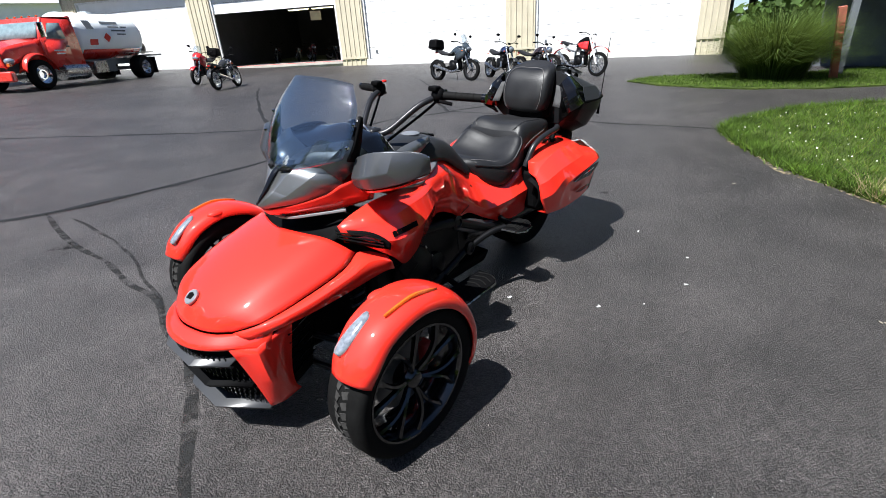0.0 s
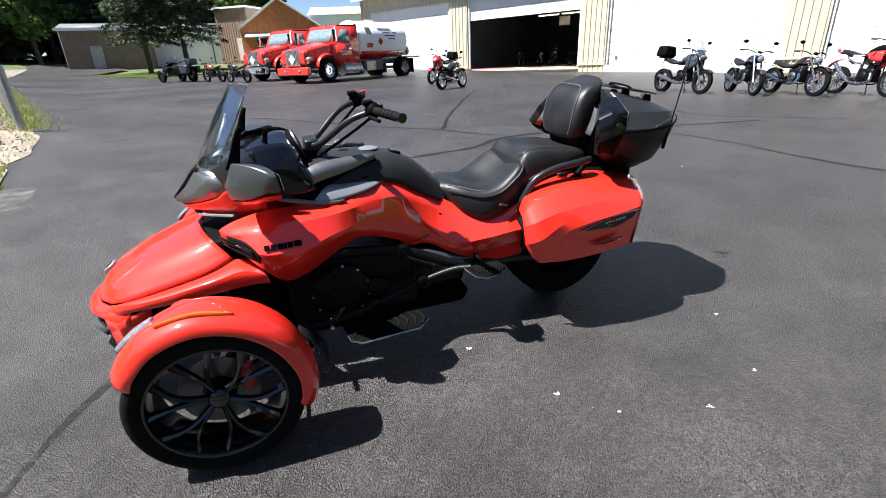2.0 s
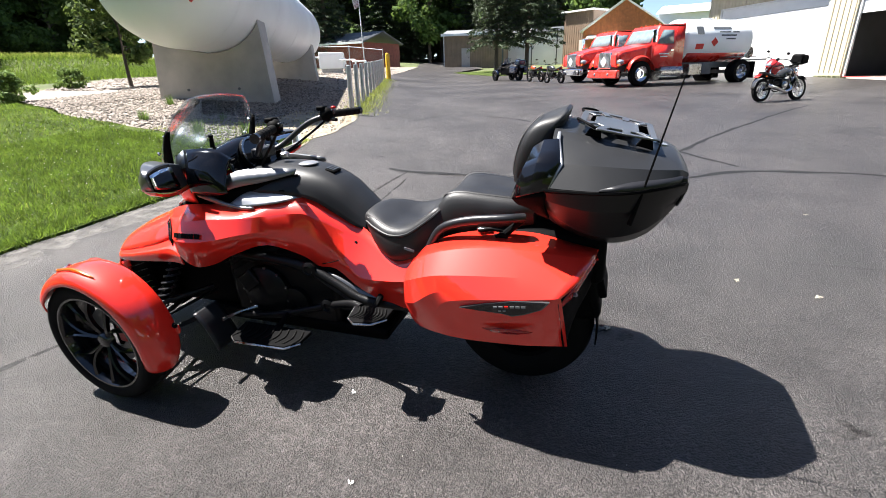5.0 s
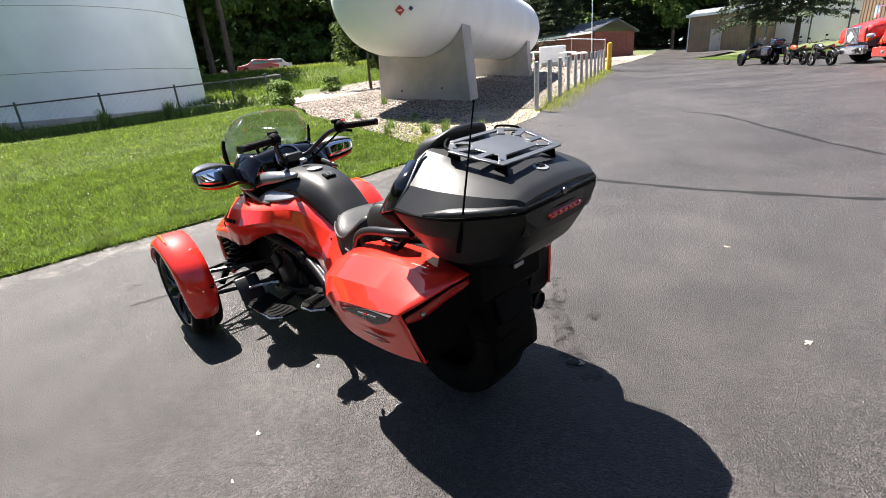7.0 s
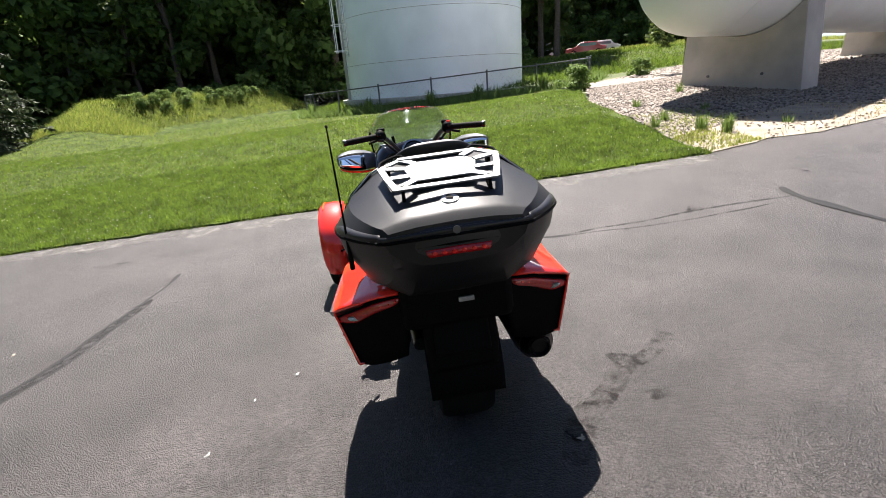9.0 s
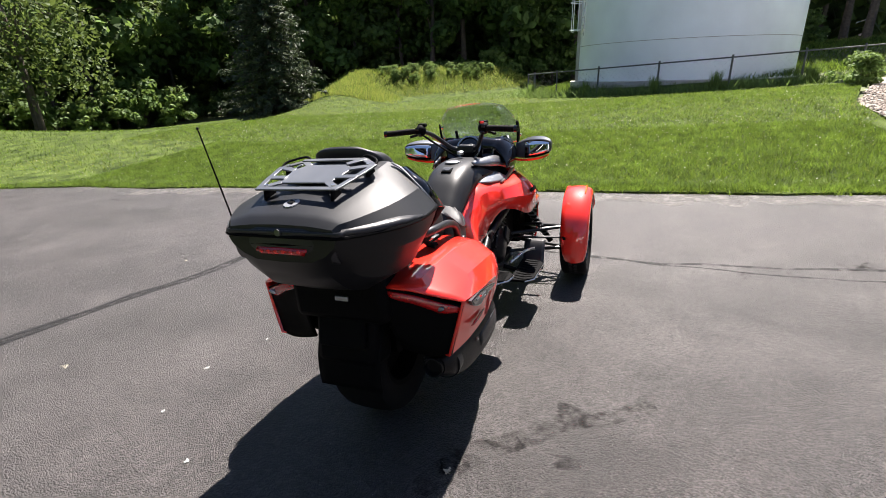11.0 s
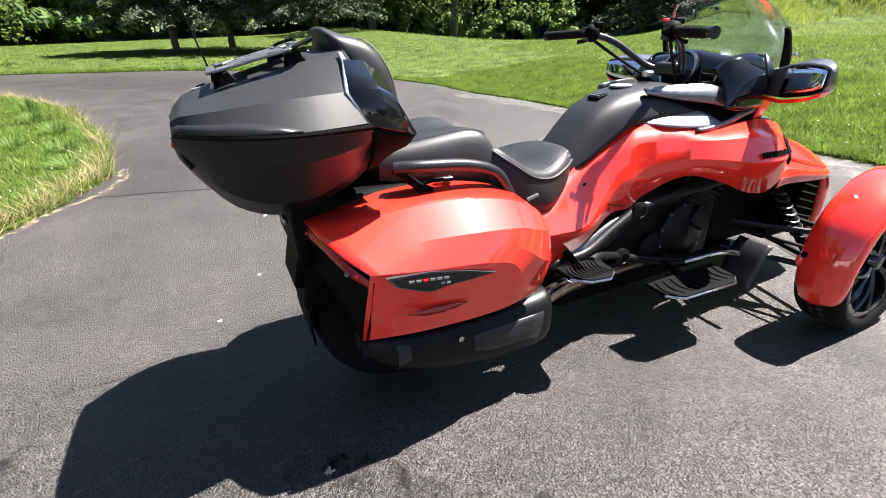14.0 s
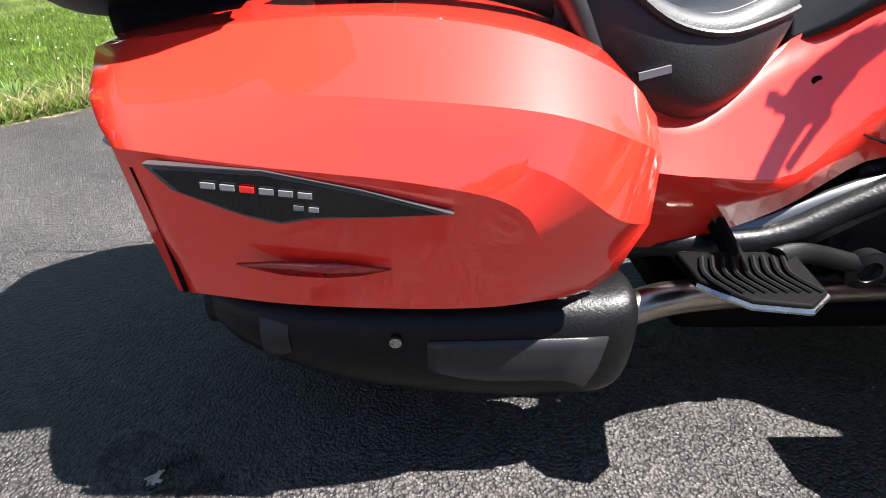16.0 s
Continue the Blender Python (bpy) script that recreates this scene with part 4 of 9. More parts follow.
# mirrors: an angular wedge with the glass looking back
MIRROR = [(0.262, ((-0.170, 0.878), (-0.158, 0.910), (-0.186, 0.980), (-0.232, 0.980), (-0.258, 0.892))),
          (0.335, ((-0.152, 0.882), (-0.140, 0.925), (-0.180, 1.010), (-0.250, 1.001), (-0.283, 0.888))),
          (0.400, ((-0.178, 0.892), (-0.165, 0.943), (-0.205, 1.022), (-0.278, 1.009), (-0.305, 0.896))),
          (0.460, ((-0.222, 0.908), (-0.212, 0.958), (-0.252, 1.021), (-0.307, 1.008), (-0.324, 0.910))),
          (0.500, ((-0.266, 0.928), (-0.262, 0.965), (-0.293, 1.008), (-0.324, 1.000), (-0.334, 0.928))),
          (0.514, ((-0.296, 0.950), (-0.298, 0.970), (-0.311, 0.990), (-0.327, 0.986), (-0.332, 0.952)))]
for s in (1, -1):
    rows = [[(x, y * s, z) for x, z in r] for y, r in MIRROR]
    mirror = part("mirror", patch(rows, 2, 1, (-0.25, 0.4 * s, 0.95), True, True), M_GREY, trike, "dark grey metallic wedge-shaped mirror housing", bevel=0.004, smooth=36)
    back = [(y, Vector((r[3][0] - 0.005, y * s, r[3][1])), Vector((r[4][0] - 0.005, y * s, r[4][1]))) for y, r in MIRROR[1:5]]
    part("mirror_bezel", patch([[k.lerp(l, t) for t in (0.03, 0.5, 0.99)] for y, k, l in back], 2, 2, (0.3, 0.4 * s, 0.95)), M_BLACK, mirror, "black rim round the glass", thick=0.004)
    part("mirror_glass", patch([[k.lerp(l, t) + Vector((-0.006, 0, 0)) for t in (0.12, 0.5, 0.86)] for y, k, l in back], 2, 2, (0.3, 0.4 * s, 0.95)), M_MIRROR, mirror, "mirror glass", thick=0.002)
    under = [[(r[0][0] - 0.010, y * s, r[0][1] - 0.006), (r[4][0] - 0.002, y * s, r[4][1] - 0.006), (r[4][0] + 0.004, y * s * 0.985, r[4][1] - 0.020), (r[0][0] - 0.020, y * s * 0.985, r[0][1] - 0.018)] for y, r in MIRROR[:5]]
    part("mirror_underside", patch(under, 2, 1, (-0.25, 0.4 * s, 0.90), True, True), M_RED, mirror, "red lower edge of the mirror", smooth=30)

# tank and its side pods
TANK = [[(x, 0, a), (x, y1, b), (x, y2, c), (x, y3, d)] for x, a, y1, b, y2, c, y3, d in (
    (-0.440, 0.925, 0.090, 0.918, 0.155, 0.893, 0.195, 0.850), (-0.560, 0.940, 0.085, 0.933, 0.145, 0.900, 0.185, 0.840), (-0.700, 0.938, 0.085, 0.930, 0.135, 0.895, 0.165, 0.830),
    (-0.820, 0.917, 0.080, 0.908, 0.125, 0.870, 0.150, 0.806), (-0.920, 0.872, 0.075, 0.862, 0.115, 0.820, 0.138, 0.745), (-1.000, 0.802, 0.070, 0.792, 0.108, 0.752, 0.130, 0.695),
    (-1.058, 0.742, 0.065, 0.735, 0.100, 0.705, 0.120, 0.672))]
TANK = [[(x, -y, z) for x, y, z in reversed(r[1:])] + r for r in TANK]
tank = part("tank_cover", patch(TANK, 5, 4, (-0.75, 0, 0.6)), M_LID, trike, "satin dark grey tank cover", thick=0.006)
part("tank_badge", box((-0.850, 0.0, 0.908), (0.05, 0.06, 0.014), pose(0, 0, 0, 0, -14, 0)), M_BLACK, tank, bevel=0.004)
for k in (-1, 0, 1):
    part("badge_bar", box((-0.850 + 0.014 * k, 0.0, 0.917 + 0.0035 * k), (0.008, 0.05, 0.004), pose(0, 0, 0, 0, -14, 0)), M_GREY, tank)
part("fuel_cap", lathe([(0, 0.0), (0.042, 0.0), (0.044, 0.006), (0.034, 0.010), (0.0, 0.008)], 24, Matrix.Translation((-0.728, 0.008, 0.934)) @ pose(0, 0, 0, 90, 0, 0)), M_SILVER, tank, "round brushed cap")
UPPER_ARM = [[(-0.285, 0.264, 0.846), (-0.295, 0.264, 0.838)], [(-0.375, 0.234, 0.892), (-0.375, 0.254, 0.842)], [(-0.471, 0.190, 0.938), (-0.475, 0.220, 0.872)], [(-0.600, 0.150, 0.944), (-0.600, 0.184, 0.893)], [(-0.735, 0.118, 0.940), (-0.735, 0.134, 0.922)]]
LOWER_ARM = [[(-0.283, 0.265, 0.846), (-0.300, 0.267, 0.832)], [(-0.360, 0.258, 0.836), (-0.370, 0.264, 0.810)], [(-0.430, 0.252, 0.810), (-0.440, 0.258, 0.788)], [(-0.520, 0.250, 0.794), (-0.520, 0.254, 0.780)], [(-0.570, 0.242, 0.793), (-0.570, 0.246, 0.784)]]
pair("upper_side_trim", patch(UPPER_ARM, 3, 1), M_COWL, trike, "grey metallic upper trim", thick=0.010, smooth=30)
pair("lower_side_trim", patch(LOWER_ARM, 3, 1), M_COWL, trike, "grey metallic lower trim", thick=0.010, smooth=30)
RECESS = [[(-0.370, 0.226, 0.845), (-0.390, 0.236, 0.795)], [(-0.470, 0.196, 0.870), (-0.480, 0.214, 0.795)], [(-0.580, 0.160, 0.900), (-0.600, 0.172, 0.815)], [(-0.740, 0.118, 0.915), (-0.740, 0.132, 0.835)]]
pair("side_recess", patch(RECESS, 4, 3), M_BLACK, trike, thick=0.006)
LOWER_POD = [[(-0.445, 0.244, 0.803), (-0.448, 0.246, 0.798), (-0.452, 0.246, 0.792)], [(-0.500, 0.200, 0.840), (-0.508, 0.226, 0.818), (-0.515, 0.244, 0.793)], [(-0.575, 0.162, 0.852), (-0.585, 0.198, 0.828), (-0.595, 0.228, 0.797)], [(-0.665, 0.142, 0.850), (-0.675, 0.170, 0.832), (-0.685, 0.198, 0.808)], [(-0.750, 0.134, 0.836), (-0.755, 0.142, 0.830), (-0.762, 0.150, 0.822)]]
pods = pair("lower_side_panel", patch(LOWER_POD, 4, 4), M_SILVER, trike, "light grey metallic side panel", thick=0.008)
for s, p in ((1, pods[0]), (-1, pods[1])):
    part("panel_screw", box((-0.675, 0.158 * s, 0.845), (0.026, 0.018, 0.006), pose(0, 0, 0, 35 * s, 8, 0)), M_BLACK, p)

# handlebar
bars = part("handlebar", tube([(-0.822, 0.215, 1.122), (-0.745, 0.192, 1.128), (-0.640, 0.158, 1.092), (-0.530, 0.092, 1.005), (-0.490, 0.050, 0.985), (-0.480, 0.0, 0.982), (-0.490, -0.050, 0.985), (-0.530, -0.092, 1.005), (-0.640, -0.158, 1.092), (-0.745, -0.192, 1.128), (-0.822, -0.215, 1.122)][1:-1], 0.0135, 10, 5), M_SATIN, trike, "black swept-back handlebar")
part("bar_clamp", box((-0.482, 0, 0.985), (0.060, 0.11, 0.050)), M_SATIN, bars, bevel=0.01)
part("steering_stem", tube([(-0.48, 0, 0.975), (-0.46, 0, 0.86)], 0.03, 12, 1), M_BLACK, bars)
for k in (-1, 1):
    part("clamp_bolt", lathe([(0, 0), (0.008, 0), (0.008, 0.006), (0, 0.006)], 10, Matrix.Translation((-0.485, 0.035 * k, 1.008)) @ pose(0, 0, 0, 90, 0, 0)), M_STEEL, bars)
part("key_switch", lathe([(0, 0.0), (0.020, 0.0), (0.022, 0.016), (0.014, 0.022), (0, 0.022)], 16, Matrix.Translation((-0.60, 0.0, 0.965)) @ pose(0, 0, 0, 90, 0, 0)), M_STEEL, bars)
for s in (1, -1):
    a, b = Vector((-0.738, 0.215 * s, 1.128)), Vector((-0.794, 0.390 * s, 1.122))
    grip = part("grip", tube([a, b], 0.0175, 12, 1), M_RUBBER, bars, "black rubber grip")
    part("bar_end", tube([b, b + (b - a).normalized() * 0.018], 0.019, 12, 1), M_GLOSS, bars)
    part("grip_rings", join(*[lathe([(0.016, -0.002), (0.0192, -0.001), (0.0192, 0.001), (0.016, 0.002)], 12, look(a + (b - a) * t, b) @ pose(0, 0, 0, 90, 0, 0)) for t in (0.35, 0.5, 0.65, 0.8)]), M_RUBBER, bars)
    c = a + (a - b).normalized() * 0.020
    sw = part("switch_housing", blob(c, (0.034, 0.034, 0.036), sub=2), M_BLACK, bars, "black switch housing")
    part("switch", box(c + Vector((-0.032, 0.008 * s, 0.012)), (0.016, 0.022, 0.020)), M_GLOSS, bars, bevel=0.004)
    part("switch", box(c + Vector((-0.028, 0.0, -0.020)), (0.018, 0.028, 0.014)), M_GLOSS, bars, bevel=0.004)
    part("lever", tube([c + Vector((0.02, 0.02 * s, -0.022)), c + Vector((-0.01, 0.07 * s, -0.034))], 0.008, 8, 2), M_BLACK, bars)
    part("reservoir", box(c + Vector((0.018, -0.006 * s, 0.030)), (0.040, 0.046, 0.022)), M_BLACK, bars, bevel=0.006)
    part("control_cable", tube([c + Vector((0.01, -0.01 * s, -0.03)), (-0.66, 0.150 * s, 1.050), (-0.55, 0.085 * s, 0.970), (-0.50, 0.05 * s, 0.930)], 0.006, 6, 5), M_RUBBER, bars)
part("engine_stop", box((-0.772, -0.200, 1.162), (0.018, 0.020, 0.010)), M_REDGLOW, bars, "red stop switch", bevel=0.003)
part("mirror_peg", tube([(-0.30, 0.12, 1.03), (-0.31, 0.125, 1.085)], 0.010, 8, 1), M_BLACK, trike)

# seats: rider in front, passenger behind with a raised step
def saddle(name, rows, label):
    full = [[(x, y, z) for y, z in r] + [(x, -y, z) for y, z in reversed(r[:-1])] for x, r in rows]
    return part(name, patch(full, 5, 4, (rows[len(rows) // 2][0], 0, 0.6), False, True), M_LEATHER, trike, label, smooth=60)


RIDER = [(-1.030, [(0.060, 0.715), (0.078, 0.722), (0.078, 0.735), (0.055, 0.745), (0, 0.750)]),
         (-1.075, [(0.118, 0.660), (0.138, 0.690), (0.136, 0.725), (0.100, 0.750), (0, 0.756)]),
         (-1.130, [(0.165, 0.610), (0.184, 0.645), (0.178, 0.712), (0.130, 0.742), (0, 0.742)]),
         (-1.210, [(0.205, 0.580), (0.220, 0.615), (0.212, 0.698), (0.160, 0.722), (0, 0.715)]),
         (-1.290, [(0.215, 0.592), (0.232, 0.640), (0.226, 0.712), (0.175, 0.735), (0, 0.708)]),
         (-1.360, [(0.210, 0.615), (0.228, 0.672), (0.220, 0.755), (0.170, 0.780), (0, 0.742)]),
         (-1.410, [(0.205, 0.632), (0.218, 0.695), (0.203, 0.792), (0.155, 0.815), (0, 0.782)]),
         (-1.445, [(0.195, 0.640), (0.203, 0.705), (0.188, 0.790), (0.140, 0.815), (0, 0.795)])]
rider = saddle("rider_seat", RIDER, "black vinyl rider seat with stitched edges")
PASSENGER = [(-1.420, [(0.190, 0.670), (0.198, 0.725), (0.182, 0.805), (0.140, 0.830), (0, 0.825)]),
             (-1.455, [(0.188, 0.690), (0.198, 0.750), (0.180, 0.842), (0.135, 0.868), (0, 0.858)]),
             (-1.510, [(0.184, 0.705), (0.196, 0.770), (0.178, 0.855), (0.130, 0.880), (0, 0.868)]),
             (-1.600, [(0.178, 0.720), (0.190, 0.780), (0.172, 0.850), (0.125, 0.872), (0, 0.860)]),
             (-1.700, [(0.165, 0.740), (0.175, 0.795), (0.160, 0.842), (0.118, 0.860), (0, 0.852)]),
             (-1.790, [(0.145, 0.760), (0.152, 0.800), (0.142, 0.838), (0.105, 0.850), (0, 0.846)])]
pillion = saddle("passenger_seat", PASSENGER, "black vinyl passenger seat, higher and stepped")
for s in (1, -1):
    for k, (dy, dz) in enumerate(((0.0, 0.0), (0.012, -0.012))):
        part("stitching", tube([(-1.068, (0.112 + dy) * s, 0.748 + dz), (-1.130, (0.150 + dy) * s, 0.737 + dz), (-1.210, (0.182 + dy) * s, 0.718 + dz), (-1.290, (0.196 + dy) * s, 0.730 + dz), (-1.360, (0.192 + dy) * s, 0.774 + dz), (-1.405, (0.176 + dy) * s, 0.808 + dz)], 0.0022, 5, 5), M_STITCH, rider)
    part("stitching", tube([(-1.458, 0.162 * s, 0.856), (-1.510, 0.158 * s, 0.869), (-1.600, 0.152 * s, 0.862), (-1.700, 0.142 * s, 0.852)], 0.0022, 5, 5), M_STITCH, pillion)
    part("stitching", tube([(-1.440, 0.200 * s, 0.738), (-1.520, 0.196 * s, 0.772), (-1.610, 0.188 * s, 0.790), (-1.700, 0.175 * s, 0.800)], 0.0020, 5, 5), M_STITCH, pillion)
    part("piping", tube([(-1.070, 0.138 * s, 0.722), (-1.130, 0.181 * s, 0.710), (-1.210, 0.215 * s, 0.696), (-1.290, 0.229 * s, 0.710), (-1.360, 0.223 * s, 0.753), (-1.410, 0.206 * s, 0.790), (-1.440, 0.150 * s, 0.815), (-1.448, 0.0, 0.798)], 0.0055, 6, 5), M_LEATHER, rider)
    part("piping", tube([(-1.430, 0.130 * s, 0.838), (-1.452, 0.150 * s, 0.864), (-1.510, 0.150 * s, 0.875), (-1.600, 0.145 * s, 0.867), (-1.700, 0.135 * s, 0.856)], 0.0055, 6, 5), M_LEATHER, pillion)
    part("seat_tag", box((-1.305, 0.236 * s, 0.650), (0.044, 0.005, 0.010), pose(0, 0, 0, 0, -14, 0)), M_SILVER, rider, "small silver tag")
# backrest pad with its wings
pad_rows = []
for z, x, w, d in ((0.885, -1.735, 0.095, 0.030), (0.905, -1.728, 0.135, 0.045), (0.960, -1.728, 0.155, 0.052), (1.040, -1.742, 0.158, 0.054), (1.095, -1.762, 0.152, 0.054), (1.130, -1.782, 0.142, 0.050), (1.148, -1.796, 0.122, 0.042), (1.157, -1.806, 0.090, 0.028)):
    pad_rows.append([(x - 0.042 + d * 1.42 * math.copysign(abs(math.cos(a)) ** 0.6, math.cos(a)), w * math.copysign(abs(math.sin(a)) ** 0.55, math.sin(a)), z - (0.02 * math.cos(a) if z > 1.0 else 0)) for a in (2 * math.pi * k / 14 for k in range(14))])
backrest = part("backrest", patch(pad_rows, 4, 3, (-1.76, 0, 1.03), True, True), M_LEATHER, trike, "padded black vinyl backrest")
part("stitching", tube([(-1.710, 0.110, 0.915), (-1.710, 0.128, 0.965), (-1.723, 0.130, 1.04), (-1.748, 0.122, 1.10), (-1.780, 0.09, 1.138), (-1.785, 0, 1.142), (-1.780, -0.09, 1.138), (-1.748, -0.122, 1.10), (-1.723, -0.130, 1.04), (-1.710, -0.128, 0.965), (-1.710, -0.110, 0.915)], 0.0020, 5, 4), M_STITCH, backrest)
part("backrest_mount", box((-1.80, 0, 0.92), (0.10, 0.26, 0.16)), M_BLACK, trike, bevel=0.02)

# top case
LIDS = [(-1.858, [(0.346, 0.962), (0.300, 1.032), (0.215, 1.096), (0.170, 1.116), (0, 1.128)]),
        (-1.930, [(0.358, 0.961), (0.306, 1.030), (0.222, 1.084), (0.170, 1.104), (0, 1.114)]),
        (-2.020, [(0.364, 0.960), (0.308, 1.026), (0.226, 1.066), (0.170, 1.084), (0, 1.096)]),
        (-2.110, [(0.344, 0.959), (0.292, 1.018), (0.220, 1.044), (0.162, 1.060), (0, 1.072)]),
        (-2.190, [(0.298, 0.959), (0.258, 1.008), (0.202, 1.024), (0.148, 1.038), (0, 1.048)]),
        (-2.248, [(0.246, 0.960), (0.222, 1.000), (0.178, 1.010), (0.130, 1.020), (0, 1.027)]),
        (-2.266, [(0.222, 0.960), (0.204, 0.996), (0.168, 1.003), (0.120, 1.010), (0, 1.015)]),
        (-2.284, [(0.200, 0.962), (0.190, 0.984), (0.155, 0.988), (0.105, 0.993), (0, 0.996)])]
full = [[(x, y, z) for y, z in r] + [(x, -y, z) for y, z in reversed(r[:-1])] for x, r in LIDS]
case = part("top_case", patch(full, 2, 1, (-2.05, 0, 0.95), False, True), M_LID, trike, "satin black top case with rack on its lid", smooth=15)
BASES = [(-1.835, [(0.340, 0.944), (0.322, 0.920), (0.275, 0.880), (0.205, 0.820), (0, 0.800)]),
         (-1.900, [(0.354, 0.946), (0.340, 0.905), (0.290, 0.835), (0.190, 0.770), (0, 0.758)]),
         (-2.000, [(0.362, 0.948), (0.350, 0.890), (0.296, 0.790), (0.175, 0.724), (0, 0.716)]),
         (-2.100, [(0.344, 0.950), (0.330, 0.888), (0.265, 0.780), (0.165, 0.719), (0, 0.713)]),
         (-2.185, [(0.298, 0.951), (0.280, 0.895), (0.218, 0.802), (0.150, 0.754), (0, 0.748)]),
         (-2.250, [(0.244, 0.952), (0.230, 0.915), (0.185, 0.858), (0.130, 0.826), (0, 0.820)]),
         (-2.288, [(0.202, 0.953), (0.192, 0.930), (0.155, 0.900), (0.105, 0.880), (0, 0.876)])]
full = [[(x, y, z) for y, z in r] + [(x, -y, z) for y, z in reversed(r[:-1])] for x, r in BASES]
part("case_base", patch(full, 3, 1, (-2.05, 0, 0.95), False, True), M_CASE, case, "black grained lower half of the case", smooth=16)
SEAM = [(-1.850, 0.345, 0.953), (-1.930, 0.357, 0.954), (-2.020, 0.362, 0.954), (-2.120, 0.339, 0.955), (-2.200, 0.287, 0.956), (-2.255, 0.236, 0.957), (-2.280, 0.195, 0.958)]
part("case_seam", tube(SEAM + [(-2.288, 0.0, 0.958)] + [(x, -y, z) for x, y, z in reversed(SEAM)], 0.006, 6, 4), M_BLACK, case)
# dark band round the back of the lid, above the seam
band = [(x, r[0], r[1]) for x, r in LIDS[2:]]
band = [[(x, y0 + 0.002, 0.962), (x - 0.001, y0 + (y1 - y0) * f + 0.002, z0 + (z1 - z0) * f)] for (x, (y0, z0), (y1, z1)), f in zip(band, (0.10, 0.42, 0.50, 0.55, 0.60, 0.60))]
band = band + [[(-2.290, 0.0, 0.962), (-2.290, 0.0, 0.980)]] + [[(x, -y, z) for x, y, z in r] for r in reversed(band)]
part("lid_band", patch(band, 2, 1, (-2.05, 0, 0.90)), M_SATIN, case, "darker band round the back of the lid", thick=0.002)
for s in (1, -1):
    rows = [[(-1.862, 0.351 * s, 0.957), (-1.894, 0.310 * s, 1.035), (-1.880, 0.234 * s, 1.099)],
            [(-1.800, 0.350 * s, 0.940), (-1.818, 0.300 * s, 1.032), (-1.832, 0.232 * s, 1.094)],
            [(-1.738, 0.330 * s, 0.920), (-1.768, 0.275 * s, 1.005), (-1.795, 0.222 * s, 1.068)],
            [(-1.742, 0.300 * s, 0.905), (-1.775, 0.245 * s, 0.985), (-1.800, 0.200 * s, 1.040)],
            [(-1.800, 0.240 * s, 0.890), (-1.820, 0.20 * s, 0.960), (-1.830, 0.18 * s, 1.010)]]
    wing = part("case_shoulder", patch(rows, 1, 1, (-1.86, 0.2 * s, 0.96)), M_GLOSS, case, "gloss black armrest shoulder", thick=0.01, smooth=14)
    rows = [[(-1.862, 0.344 * s, 0.945), (-1.800, 0.343 * s, 0.934), (-1.740, 0.328 * s, 0.918)], [(-1.850, 0.325 * s, 0.895), (-1.800, 0.318 * s, 0.888), (-1.760, 0.300 * s, 0.885)], [(-1.860, 0.285 * s, 0.835), (-1.820, 0.270 * s, 0.845), (-1.790, 0.245 * s, 0.862)]]
    part("case_shoulder_base", patch(rows, 3, 3, (-1.9, 0.2 * s, 0.90)), M_BLACK, case, thick=0.01)
    strip = [[(-1.856, 0.350 * s, 0.956), (-1.866, 0.350 * s, 0.960)], [(-1.893, 0.307 * s, 1.032), (-1.904, 0.309 * s, 1.032)], [(-1.872, 0.232 * s, 1.096), (-1.884, 0.234 * s, 1.097)], [(-1.872, 0.195 * s, 1.114), (-1.882, 0.196 * s, 1.116)]]
    part("silver_trim", patch(strip, 1, 1, (-1.86, 0, 0.9)), M_SILVER, case, "brushed silver trim strip", thick=0.006)
    part("arm_mesh", patch([[(-1.745, 0.245 * s, 0.930), (-1.752, 0.195 * s, 0.935)], [(-1.775, 0.235 * s, 0.985), (-1.780, 0.19 * s, 0.99)], [(-1.795, 0.210 * s, 1.045), (-1.80, 0.185 * s, 1.05)]], 2, 3, (-1.9, 0, 1)), mat("speaker_cloth", (0.05, 0.05, 0.052), 0.8, bump=0.002, bscale=400), case, "speaker cloth beside the backrest", thick=0.006)
part("rear_panel", patch([[(-2.286 + 0.28 * y * y, y, 0.985), (-2.292 + 0.28 * y * y, y, 0.950), (-2.290 + 0.28 * y * y, y, 0.905), (-2.276 + 0.28 * y * y, y, 0.872)] for y in (-0.19, -0.10, 0, 0.10, 0.19)], 3, 3, (-2.1, 0, 0.93)), M_SATIN, case, "gloss black panel round the tail light", thick=0.006)
part("case_lock", lathe([(0, 0), (0.011, 0), (0.011, 0.006), (0, 0.006)], 18, look((-2.289, 0, 0.972), (-1, 0, 0.972)) @ pose(0, 0, 0, 90, 0, 0)), M_GREY, case, "round steel lock")
part("case_emblem", lathe([(0, 0), (0.026, 0), (0.026, 0.004), (0, 0.005)], 24, Matrix.Translation((-2.205, 0, 1.040)) @ pose(0, 0, 0, 0, -14, 0) @ pose(0, 0, 0, 90, 0, 0)), M_SILVER, case, "round silver emblem")
part("emblem_mark", prism([(-0.011, -0.010), (0.008, -0.008), (0.012, 0.008), (-0.006, 0.012)], 0.003, Matrix.Translation((-2.205, 0, 1.0455)) @ pose(0, 0, 0, 0, -14, 0)), M_BLACK, case)
